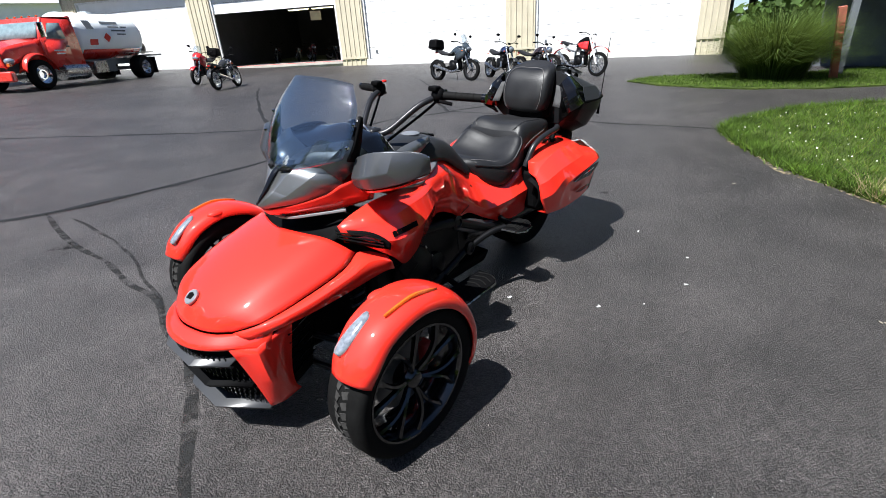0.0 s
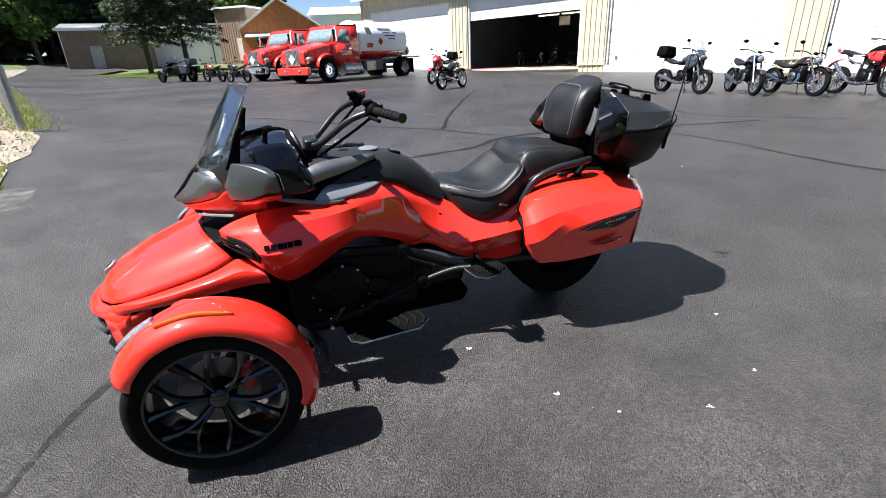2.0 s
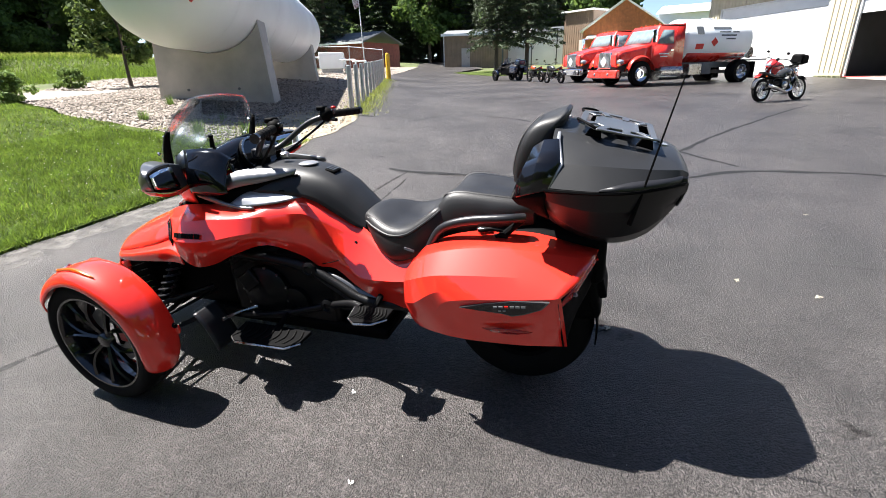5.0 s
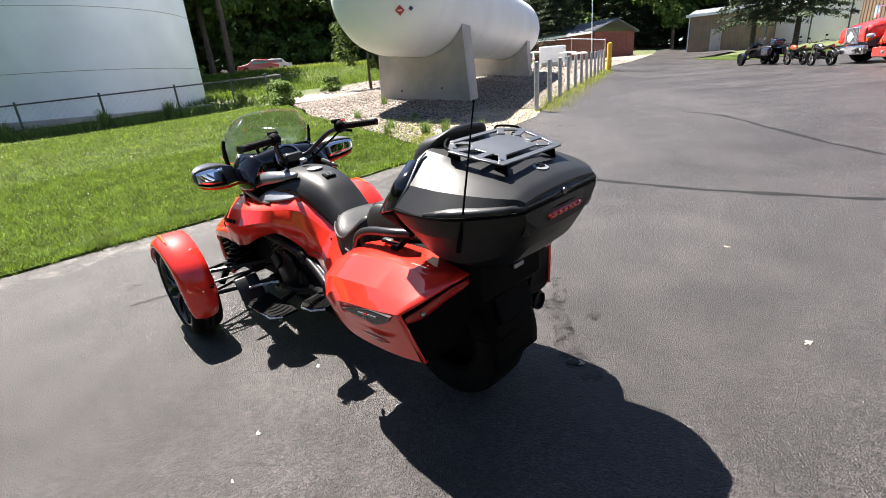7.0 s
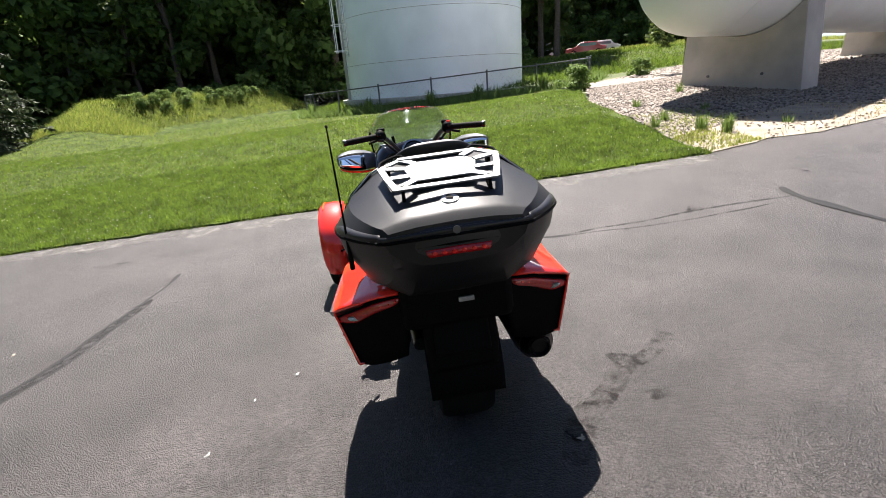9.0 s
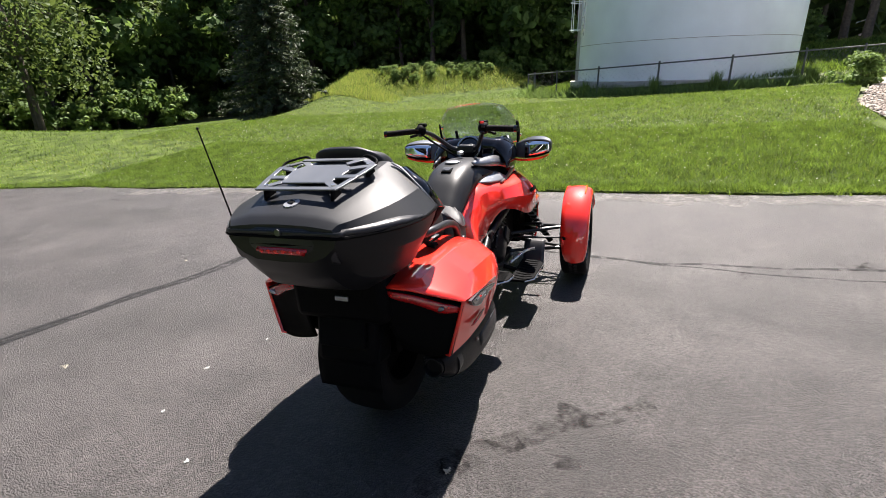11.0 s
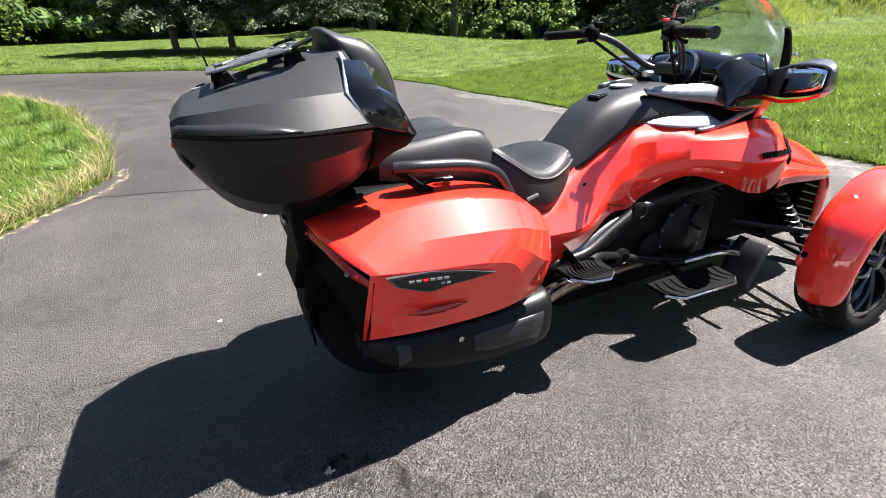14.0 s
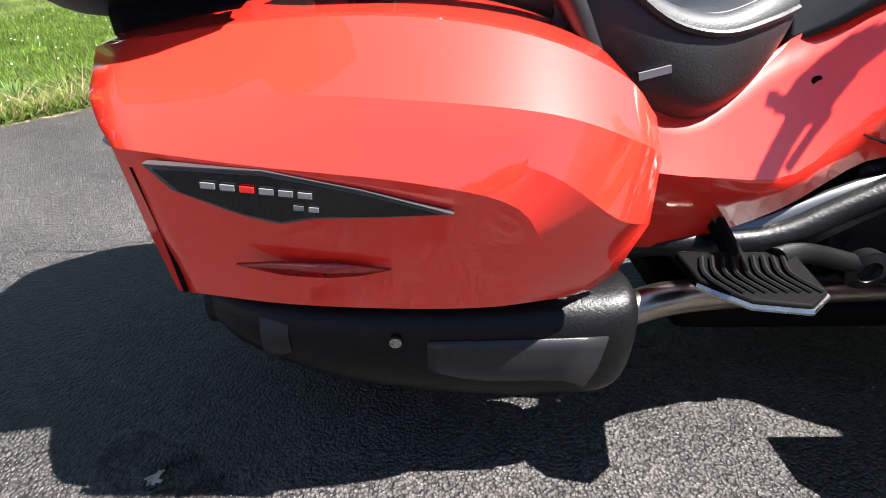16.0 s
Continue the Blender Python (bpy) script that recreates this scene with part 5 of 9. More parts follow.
tl = part("tail_light", patch([[(-2.292 + 0.30 * y * y, y, 0.926 - abs(y) * 0.03) for y in (-0.095, -0.048, 0, 0.048, 0.095)], [(-2.300 + 0.30 * y * y, y, 0.914) for y in (-0.092, -0.046, 0, 0.046, 0.092)], [(-2.294 + 0.30 * y * y, y, 0.902 - abs(y) * 0.02) for y in (-0.085, -0.043, 0, 0.043, 0.085)]], 3, 3, (-2.2, 0, 0.91)), M_REDLENS, trike, "red lens tail light", thick=0.010)
for k in range(6):
    part("light_point", blob((-2.301 + 0.3 * (-0.070 + 0.028 * k) ** 2, -0.070 + 0.028 * k, 0.914), (0.004, 0.008, 0.007), sub=1), M_REDGLOW, tl)
part("light_surround", tube([(-2.281, 0.115, 0.930), (-2.286, 0.0, 0.934), (-2.281, -0.115, 0.930)], 0.008, 6, 4), M_BLACK, case)
# luggage rack: a flat plate with cut-outs on four feet
rack_m = Matrix.Translation((-2.058, 0, 1.104)) @ pose(0, 0, 0, 0, -13, 0)
rack_parts = []
OUTER = [(0.118, 0.125), (0.060, 0.190), (-0.030, 0.172), (-0.118, 0.150)]
OUTER = OUTER + [(x, -y) for x, y in reversed(OUTER)]
INNER = [(0.078, 0.082), (0.035, 0.118), (-0.030, 0.106), (-0.074, 0.096)]
INNER = INNER + [(x, -y) for x, y in reversed(INNER)]
rack_parts.append(prism(INNER, 0.006))
for i in range(8):
    for a2, b2, w in ((OUTER[i], OUTER[(i + 1) % 8], 0.022), (OUTER[i], INNER[i], 0.026)):
        a3, b3 = Vector((*a2, 0.003)), Vector((*b2, 0.003))
        d = b3 - a3
        rack_parts.append(box((a3 + b3) / 2, (d.length + 0.012, w, 0.006), Matrix.Rotation(math.atan2(d.y, d.x), 4, "Z")))
for k, b in enumerate(rack_parts):
    bmesh.ops.translate(b, verts=b.verts, vec=(0, 0, 0.00025 * k))
for b in rack_parts:
    b.transform(rack_m)
M_RACK = mat("rack_powder_coat", (0.16, 0.165, 0.17), 0.38, metal=0.85, var=0.1)
rack = part("luggage_rack", rack_parts[0], M_RACK, trike, "black powder-coated luggage rack", bevel=0.002)
for b in rack_parts[1:]:
    part("rack_bar", b, M_RACK, rack, bevel=0.0015)
for x, y in ((0.07, 0.165), (0.07, -0.165), (-0.10, 0.130), (-0.10, -0.130)):
    foot = box((x, y, -0.018), (0.060, 0.010, 0.032), taper=(0.6, 1))
    foot.transform(rack_m)
    part("rack_foot", foot, M_BLACK, rack, bevel=0.003)
    bolt = lathe([(0, 0), (0.008, 0), (0.007, 0.005), (0, 0.005)], 10, Matrix.Translation((x, y, 0.006)) @ pose(0, 0, 0, 90, 0, 0))
    bolt.transform(rack_m)
    part("rack_bolt", bolt, M_STEEL, rack)
for s in (1, -1):
    lip = tube([(0.066, 0.192 * s, 0.004), (0.095, 0.185 * s, 0.012), (0.135, 0.13 * s, 0.014), (0.124, 0.10 * s, 0.004)], 0.0045, 8, 4)
    lip.transform(rack_m)
    part("rack_rail", lip, M_BLACK, rack)
aerial = part("aerial", tube([(-2.118, 0.322, 0.845), (-2.145, 0.318, 0.945)], 0.0085, 8, 1, 0.005), M_BLACK, trike, "black whip aerial")
part("whip", tube([(-2.145, 0.318, 0.945), (-2.222, 0.304, 1.285)], 0.0035, 6, 1, 0.0022), M_BLACK, aerial)
part("whip_tip", blob((-2.222, 0.304, 1.285), (0.005, 0.005, 0.005), sub=1), M_BLACK, aerial)
part("case_carrier", box((-1.95, 0, 0.735), (0.26, 0.22, 0.05)), M_BLACK, trike, bevel=0.01)

# side cases
def side_case(s):
    R = [[(-1.350, 0.300, 0.640), (-1.342, 0.350, 0.622), (-1.337, 0.378, 0.582), (-1.340, 0.394, 0.500), (-1.372, 0.403, 0.434), (-1.400, 0.401, 0.404), (-1.425, 0.396, 0.390), (-1.420, 0.330, 0.388)],
         [(-1.400, 0.262, 0.690), (-1.386, 0.348, 0.666), (-1.380, 0.414, 0.610), (-1.400, 0.438, 0.530), (-1.462, 0.438, 0.470), (-1.476, 0.428, 0.430), (-1.486, 0.412, 0.392), (-1.470, 0.340, 0.385)],
         [(-1.500, 0.228, 0.730), (-1.490, 0.348, 0.708), (-1.482, 0.428, 0.645), (-1.492, 0.452, 0.592), (-1.516, 0.457, 0.552), (-1.535, 0.433, 0.470), (-1.540, 0.416, 0.388), (-1.520, 0.345, 0.380)],
         [(-1.640, 0.205, 0.748), (-1.635, 0.335, 0.728), (-1.625, 0.428, 0.660), (-1.622, 0.452, 0.620), (-1.620, 0.467, 0.586), (-1.630, 0.438, 0.490), (-1.640, 0.418, 0.388), (-1.630, 0.345, 0.378)],
         [(-1.820, 0.190, 0.742), (-1.810, 0.315, 0.722), (-1.790, 0.415, 0.664), (-1.786, 0.445, 0.632), (-1.785, 0.464, 0.605), (-1.790, 0.436, 0.500), (-1.800, 0.411, 0.392), (-1.790, 0.335, 0.380)],
         [(-2.035, 0.185, 0.702), (-2.020, 0.285, 0.692), (-1.978, 0.388, 0.656), (-1.950, 0.428, 0.637), (-1.930, 0.449, 0.620), (-1.945, 0.418, 0.500), (-1.955, 0.390, 0.400), (-1.930, 0.330, 0.392)]]
    rows = [[(x, y * s, z) for x, y, z in r] for r in R]
    shell = part("side_case", patch(rows, 5, 1, (-1.65, 0.2 * s, 0.55)), M_RED, trike, "glossy red hard side case", thick=0.008, smooth=17)
    part("case_inner", box((-1.65, 0.265 * s, 0.52), (0.52, 0.16, 0.24)), M_BLACK, shell, bevel=0.03)
    part("case_front_pad", patch([[(-1.337, y * s, z) for y, z in ((0.300, 0.600), (0.368, 0.560), (0.378, 0.500), (0.360, 0.440))], [(-1.372, y * s, z) for y, z in ((0.32, 0.62), (0.385, 0.565), (0.392, 0.48), (0.365, 0.425))]], 3, 3, (-1.6, 0.2 * s, 0.5)), M_BLACK, shell, "black rubber corner pad", thick=0.006)
    # black tail panel with the lamp along its upper edge
    back = [[(-2.030, 0.180 * s, 0.690), (-1.995, 0.288 * s, 0.668), (-1.950, 0.396 * s, 0.620), (-1.922, 0.446 * s, 0.597)],
            [(-2.020, 0.180 * s, 0.560), (-1.985, 0.250 * s, 0.540), (-1.955, 0.350 * s, 0.520), (-1.932, 0.420 * s, 0.500)],
            [(-1.960, 0.200 * s, 0.410), (-1.955, 0.260 * s, 0.395), (-1.950, 0.330 * s, 0.388), (-1.945, 0.396 * s, 0.402)]]
    part("tail_panel", patch(back, 3, 3, (-1.6, 0.25 * s, 0.5)), M_BLACK, shell, "black tail panel", thick=0.006)
    lens = [[(-2.040, 0.200 * s, 0.682), (-2.010, 0.288 * s, 0.660), (-1.972, 0.380 * s, 0.622), (-1.938, 0.436 * s, 0.598)],
            [(-2.044, 0.205 * s, 0.664), (-2.016, 0.288 * s, 0.640), (-1.980, 0.375 * s, 0.600), (-1.946, 0.430 * s, 0.582)],
            [(-2.036, 0.225 * s, 0.650), (-2.006, 0.290 * s, 0.620), (-1.970, 0.365 * s, 0.578), (-1.940, 0.420 * s, 0.568)]]
    lens = [[(x + 0.012, y, z) for x, y, z in q] for q in lens]
    lamp = part("rear_lamp", patch(lens, 3, 4, (-1.6, 0.25 * s, 0.6)), M_REDLENS, trike, "long red rear lamp", thick=0.006)
    for k in range(8):
        t = k / 7
        part("light_point", blob((-2.031 + 0.078 * t, (0.215 + 0.185 * t) * s, 0.668 - 0.066 * t), (0.004, 0.004, 0.004), sub=1), M_REDGLOW, lamp)
    part("turn_lens", blob((-1.966, 0.372 * s, 0.600), (0.008, 0.026, 0.010), pose(0, 0, 0, 24 * s, 0, 30 * s)), M_CLEARLENS, lamp)
    # name plate: a dark blade in a grey rim, its lettering as plain bars
    def face(t, v, lift):
        x = -1.586 - 0.309 * t
        z = 0.553 + 0.036 * t + v
        y = 0.4655 - 0.004 * t - max(0.0, -v) * 0.16 + lift
        return (x, y * s, z)
    OUT = ((0.0, 0.0), (0.30, 0.016), (0.62, 0.026), (1.0, 0.020), (0.93, -0.006), (0.72, -0.030), (0.60, -0.036), (0.48, -0.024), (0.22, -0.012))
    for nm, k, lift, ma in (("badge_rim", 1.0, 0.005, M_GREY), ("badge", 0.86, 0.008, M_GLOSS)):
        bm = bmesh.new()
        c = (0.52, 0.0)
        top = [bm.verts.new(face(c[0] + (u - c[0]) * (0.93 if k < 1 else 1), v * k, lift)) for u, v in OUT]
        low = [bm.verts.new(face(c[0] + (u - c[0]) * (0.93 if k < 1 else 1), v * k, -0.006)) for u, v in OUT]
        bm.faces.new(top)
        for i in range(len(OUT)):
            j = (i + 1) % len(OUT)
            bm.faces.new((top[i], top[j], low[j], low[i]))
        bmesh.ops.recalc_face_normals(bm, faces=bm.faces)
        badge = part(nm, bm, ma, trike if k == 1.0 else badge, "grey-rimmed dark name plate" if k == 1.0 else "")
    for k in range(6):
        t = 0.80 - 0.062 * k if s < 0 else 0.42 + 0.062 * k
        x, y, z = face(t, 0.006, 0.0095)
        part("letter_bar", box((x, y, z), (0.014, 0.002, 0.006), pose(0, 0, 0, 0, 6, 0)), M_REDGLOW if k == 2 else M_SILVER, badge.parent)
    for k in range(2):
        x, y, z = face(0.47 + 0.05 * k, -0.010, 0.0092)
        part("letter_bar", box((x, y, z), (0.010, 0.002, 0.005), pose(0, 0, 0, 0, 6, 0)), M_SILVER, badge.parent)
    bmv = bmesh.new()
    bmv.faces.new([bmv.verts.new((x, (0.4655 - (0.566 - z) * 0.262 + 0.003) * s, z)) for x, z in ((-1.660, 0.465), (-1.720, 0.474), (-1.790, 0.478), (-1.840, 0.476), (-1.790, 0.458), (-1.740, 0.452), (-1.700, 0.455))])
    part("reflector", bmv, M_REDLENS, shell, "red reflector", thick=0.004)
    part("case_latch", box((-1.62, 0.225 * s, 0.757), (0.055, 0.020, 0.014)), M_STEEL, shell, bevel=0.003)
    part("latch_loop", tube([(-1.60, 0.24 * s, 0.757), (-1.66, 0.245 * s, 0.765), (-1.70, 0.225 * s, 0.752)], 0.006, 6, 3), M_BLACK, shell)
    # passenger hand rail with its two pivots
    rail = part("hand_rail", tube([(-1.770, 0.225 * s, 0.812), (-1.700, 0.258 * s, 0.815), (-1.560, 0.262 * s, 0.800), (-1.460, 0.258 * s, 0.762), (-1.410, 0.252 * s, 0.690), (-1.395, 0.246 * s, 0.655)], 0.017, 10, 5), M_SATIN, trike, "black passenger hand rail")
    part("rail_stay", tube([(-1.690, 0.235 * s, 0.742), (-1.500, 0.240 * s, 0.690)], 0.011, 8, 1), M_BLACK, rail)
    part("rail_arm", tube([(-1.770, 0.225 * s, 0.810), (-1.690, 0.235 * s, 0.740)], 0.013, 8, 1), M_BLACK, rail)
    for x, z in ((-1.690, 0.735), (-1.478, 0.684)):
        part("rail_pivot", lathe([(0, 0.0), (0.022, 0.0), (0.024, 0.016), (0.016, 0.020), (0.014, 0.016), (0.0, 0.018)], 20, Matrix.Translation((x, 0.240 * s, z)) @ Matrix.Scale(s, 4, (0, 1, 0))), M_BLACK, rail)


for side in (1, -1):
    side_case(side)
part("tail_core", box((-1.80, 0, 0.65), (0.52, 0.40, 0.20)), M_BLACK, trike, bevel=0.03)
part("under_seat", box((-1.40, 0, 0.60), (0.46, 0.34, 0.20)), M_BLACK, trike, bevel=0.03)

# rear wheel, swing arm and tail
AT = Matrix.Translation((-1.735, 0, 0.303))
rear = part("rear_wheel", lathe([(0.19, -0.095), (0.215, -0.108), (0.262, -0.113), (0.288, -0.104), (0.299, -0.080), (0.303, -0.03), (0.303, 0.03), (0.299, 0.080), (0.288, 0.104), (0.262, 0.113), (0.215, 0.108), (0.19, 0.095)], 64, AT), M_RUBBER, trike, "wide black rear tyre")
part("rim", lathe([(0.192, -0.095), (0.192, 0.095), (0.17, 0.09), (0.16, 0.0), (0.17, -0.09)], 40, AT), M_BLACK, rear)
part("hub", lathe([(0, -0.07), (0.05, -0.07), (0.06, -0.03), (0.165, 0.0), (0.165, 0.02), (0.06, 0.03), (0.05, 0.07), (0, 0.07)], 20, AT), M_BLACK, rear)
for s in (1, -1):
    part("swing_arm", tube([(-0.95, 0.15 * s, 0.36), (-1.40, 0.165 * s, 0.33), (-1.709, 0.15 * s, 0.303)], 0.032, 10, 4), M_SATIN, trike)
rows = [[(-1.709 + math.cos(radians(a)) * 0.345, y, 0.303 + math.sin(radians(a)) * 0.345) for y in (-0.14, -0.07, 0, 0.07, 0.14)] for a in (60, 85, 110, 135, 160, 176, 188)]
part("rear_fender", patch(rows, 3, 2, (-1.709, 0, 0.303)), M_BLACK, trike, "black rear mudguard", thick=0.006)
part("tail_housing", box((-1.965, 0, 0.53), (0.14, 0.27, 0.36), pose(0, 0, 0, 0, 10, 0)), M_BLACK, trike, "black tail housing above the rear wheel", bevel=0.03)
part("plate_holder", box((-2.040, 0, 0.545), (0.03, 0.20, 0.20), pose(0, 0, 0, 0, 14, 0)), M_BLACK, trike, bevel=0.008)
part("plate_lamp", box((-2.075, -0.02, 0.735), (0.02, 0.10, 0.022)), M_CLEARLENS, trike, "clear number plate lamp", bevel=0.004)
part("plate_light", box((-2.066, -0.03, 0.655), (0.010, 0.055, 0.018)), M_SILVER, trike, "pale plate light", bevel=0.002)
for s in (1, -1):
    part("tail_bumper", box((-2.01, 0.135 * s, 0.665), (0.07, 0.07, 0.07)), M_BLACK, trike, bevel=0.012)

# engine, frame tubes, footboards
part("engine_block", box((-0.58, 0, 0.34), (0.62, 0.36, 0.34)), M_ENGINE, trike, bevel=0.03)
part("gearbox", box((-0.95, 0, 0.36), (0.36, 0.32, 0.24)), M_ENGINE, trike, bevel=0.03)
part("belly_pan", box((-0.62, 0, 0.17), (1.0, 0.34, 0.08), taper=(1.05, 1.15)), M_BLACK, trike, bevel=0.02)
part("rear_belly", box((-1.25, 0, 0.37), (0.44, 0.28, 0.14)), M_BLACK, trike, bevel=0.03)
for s in (1, -1):
    cover = part("engine_cover", lathe([(0.0, 0.055), (0.070, 0.052), (0.082, 0.045), (0.118, 0.040), (0.130, 0.028), (0.132, 0.0), (0.0, 0.0)], 36, Matrix.Translation((-0.505, 0.180 * s, 0.345)) @ Matrix.Scale(s, 4, (0, 1, 0))), M_ENGINE, trike, "round black engine cover")
    for k in range(11):
        a = 2 * math.pi * k / 11
        part("cover_bolt", lathe([(0, 0), (0.007, 0), (0.007, 0.008), (0, 0.008)], 8, Matrix.Translation((-0.505 + 0.128 * math.cos(a), 0.206 * s, 0.345 + 0.128 * math.sin(a))) @ Matrix.Scale(s, 4, (0, 1, 0))), M_STEEL, cover)
    part("cover_rib", box((-0.44, 0.235 * s, 0.41), (0.10, 0.02, 0.09), pose(0, 0, 0, 0, 35, 0)), M_ENGINE, cover, bevel=0.008)
    part("clutch_cover", lathe([(0.0, 0.04), (0.05, 0.038), (0.075, 0.028), (0.08, 0.0), (0, 0)], 28, Matrix.Translation((-0.66, 0.175 * s, 0.30)) @ Matrix.Scale(s, 4, (0, 1, 0))), M_ENGINE, trike)
    part("cylinder_head", box((-0.40, 0.10 * s, 0.52), (0.20, 0.16, 0.14), pose(0, 0, 0, 0, 25, 0)), M_ENGINE, trike, bevel=0.02)
    for k in range(5):
        part("cooling_fin", box((-0.40 + 0.012 * k, 0.105 * s, 0.47 + 0.022 * k), (0.22, 0.18, 0.006), pose(0, 0, 0, 0, 25, 0)), M_ENGINE, trike)
    part("frame_tube", tube([(-0.30, 0.20 * s, 0.545), (-0.60, 0.215 * s, 0.535), (-0.80, 0.218 * s, 0.505)], 0.026, 10, 4), M_ENGINE, trike, "black frame tube")
    part("frame_boss", lathe([(0, 0), (0.034, 0), (0.036, 0.018), (0.022, 0.024), (0.018, 0.018), (0, 0.020)], 22, Matrix.Translation((-0.80, 0.222 * s, 0.505)) @ Matrix.Scale(s, 4, (0, 1, 0))), M_ENGINE, trike)
    part("frame_tube", tube([(-0.80, 0.215 * s, 0.505), (-0.94, 0.225 * s, 0.44), (-1.08, 0.24 * s, 0.385), (-1.30, 0.22 * s, 0.375)], 0.024, 10, 4), M_ENGINE, trike)
    rows = [[(-0.80, 0.20 * s, 0.50), (-0.80, 0.21 * s, 0.46)], [(-0.93, 0.218 * s, 0.48), (-0.90, 0.225 * s, 0.41)], [(-1.06, 0.232 * s, 0.43), (-1.00, 0.238 * s, 0.365)], [(-1.16, 0.24 * s, 0.41), (-1.10, 0.245 * s, 0.365)]]
    part("frame_plate", patch(rows, 3, 3), M_GREY, trike, "grey forged frame plate", thick=0.01)
    part("lower_rail", tube([(-0.86, 0.235 * s, 0.325), (-0.60, 0.255 * s, 0.255), (-0.36, 0.24 * s, 0.215)], 0.018, 10, 3), M_ENGINE, trike)
    part("rail_boss", lathe([(0, 0), (0.034, 0), (0.036, 0.02), (0.020, 0.026), (0.016, 0.018), (0, 0.02)], 22, Matrix.Translation((-0.88, 0.238 * s, 0.335)) @ Matrix.Scale(s, 4, (0, 1, 0))), M_ENGINE, trike)
    part("rail_link", tube([(-0.88, 0.24 * s, 0.335), (-1.02, 0.28 * s, 0.385), (-1.10, 0.32 * s, 0.40)], 0.017, 10, 3), M_ENGINE, trike)
    for nm, x0, x1, y0, y1, z, lb in (("footboard", -0.475, -0.840, 0.345, 0.495, 0.255, "black rider footboard with ribbed rubber"), ("passenger_footboard", -1.065, -1.245, 0.305, 0.440, 0.405, "black passenger footboard with ribbed rubber")):
        O = [(x0, y0), (x0 - 0.02, y1 - 0.03), (x0 - 0.06, y1), (x1 + 0.05, y1 - 0.012), (x1, y1 - 0.06), (x1, y0)]
        if s < 0:
            O = [(x, -y) for x, y in O]
        board = part(nm, prism(O, 0.016, Matrix.Translation((0, 0, z - 0.016))), M_BLACK, trike, lb, bevel=0.004)
        part("board_edge", tube([(x, y, z - 0.010) for x, y in O[:5]], 0.005, 6, 1), M_STEEL, board)
        cx, cy = (x0 + x1) / 2, (y0 + y1) / 2 * s
        for k in range(9):
            xx = x0 - 0.03 - (x0 - x1 - 0.06) * k / 8
            part("rubber_rib", tube([(xx, (y0 + 0.02) * s, z + 0.002), (xx - 0.018, cy, z + 0.003), (xx, (y1 - 0.028) * s, z + 0.001)], 0.0035, 6, 3), M_RUBBER, board)
        part("board_arm", tube([(cx, 0.20 * s, z + 0.03), (cx, (y0 + 0.04) * s, z - 0.02)], 0.014, 8, 1), M_BLACK, board)
part("shift_lever", tube([(-0.50, 0.28, 0.30), (-0.44, 0.36, 0.30), (-0.43, 0.43, 0.305)], 0.008, 8, 3), M_STEEL, trike)
part("brake_pedal", tube([(-0.55, -0.28, 0.25), (-0.45, -0.36, 0.30), (-0.43, -0.42, 0.315)], 0.009, 8, 3), M_STEEL, trike)
# exhaust on the right
CAN = []
for x, y, z, ry, rz in ((-1.300, -0.315, 0.295, 0.030, 0.040), (-1.318, -0.322, 0.280, 0.066, 0.086), (-1.380, -0.328, 0.268, 0.075, 0.098), (-1.55, -0.330, 0.268, 0.075, 0.094), (-1.75, -0.325, 0.284, 0.072, 0.080), (-1.88, -0.318, 0.318, 0.064, 0.058), (-1.935, -0.312, 0.338, 0.046, 0.038)):
    CAN.append([(x, y + ry * math.copysign(abs(math.cos(a)) ** 0.7, math.cos(a)), z + rz * math.copysign(abs(math.sin(a)) ** 0.7, math.sin(a))) for a in (2 * math.pi * k / 14 for k in range(14))])
muffler = part("muffler", patch(CAN, 4, 2, (-1.6, -0.32, 0.28), True, True), M_ENGINE, trike, "black muffler below the side case")
part("heat_shield", patch([[(-1.36, -0.402, 0.320), (-1.37, -0.408, 0.265), (-1.38, -0.398, 0.215)], [(-1.50, -0.404, 0.318), (-1.52, -0.410, 0.262), (-1.54, -0.398, 0.222)], [(-1.62, -0.402, 0.315), (-1.62, -0.407, 0.275), (-1.62, -0.396, 0.238)]], 3, 3, (-1.5, -0.3, 0.27)), M_SATIN, muffler, "dark heat shield", thick=0.006)
part("shield_screw", lathe([(0, 0), (0.009, 0), (0.009, -0.006), (0, -0.007)], 12, Matrix.Translation((-1.665, -0.402, 0.318))), M_STEEL, muffler)
part("muffler_band", lathe([(0.088, -0.02), (0.094, -0.02), (0.094, 0.02), (0.088, 0.02)], 24, Matrix.Translation((-1.84, -0.32, 0.307)) @ Matrix.Diagonal((1, 0.78, 0.76, 1)) @ pose(0, 0, 0, 0, 0, 90)), M_SATIN, muffler)
part("muffler_tip", lathe([(0.030, 0.0), (0.042, 0.0), (0.042, 0.035), (0.036, 0.036), (0.030, 0.02)], 20, Matrix.Translation((-1.915, -0.312, 0.335)) @ pose(0, 0, 0, 0, 0, 90)), M_ENGINE, muffler)
part("exhaust_pipe", tube([(-0.60, -0.16, 0.24), (-0.95, -0.22, 0.27), (-1.20, -0.29, 0.31), (-1.32, -0.315, 0.295)], 0.028, 12, 4), mat("blued_steel", (0.30, 0.26, 0.22), 0.3, metal=1.0, var=0.4, scale=9), trike, "heat-blued exhaust pipe")

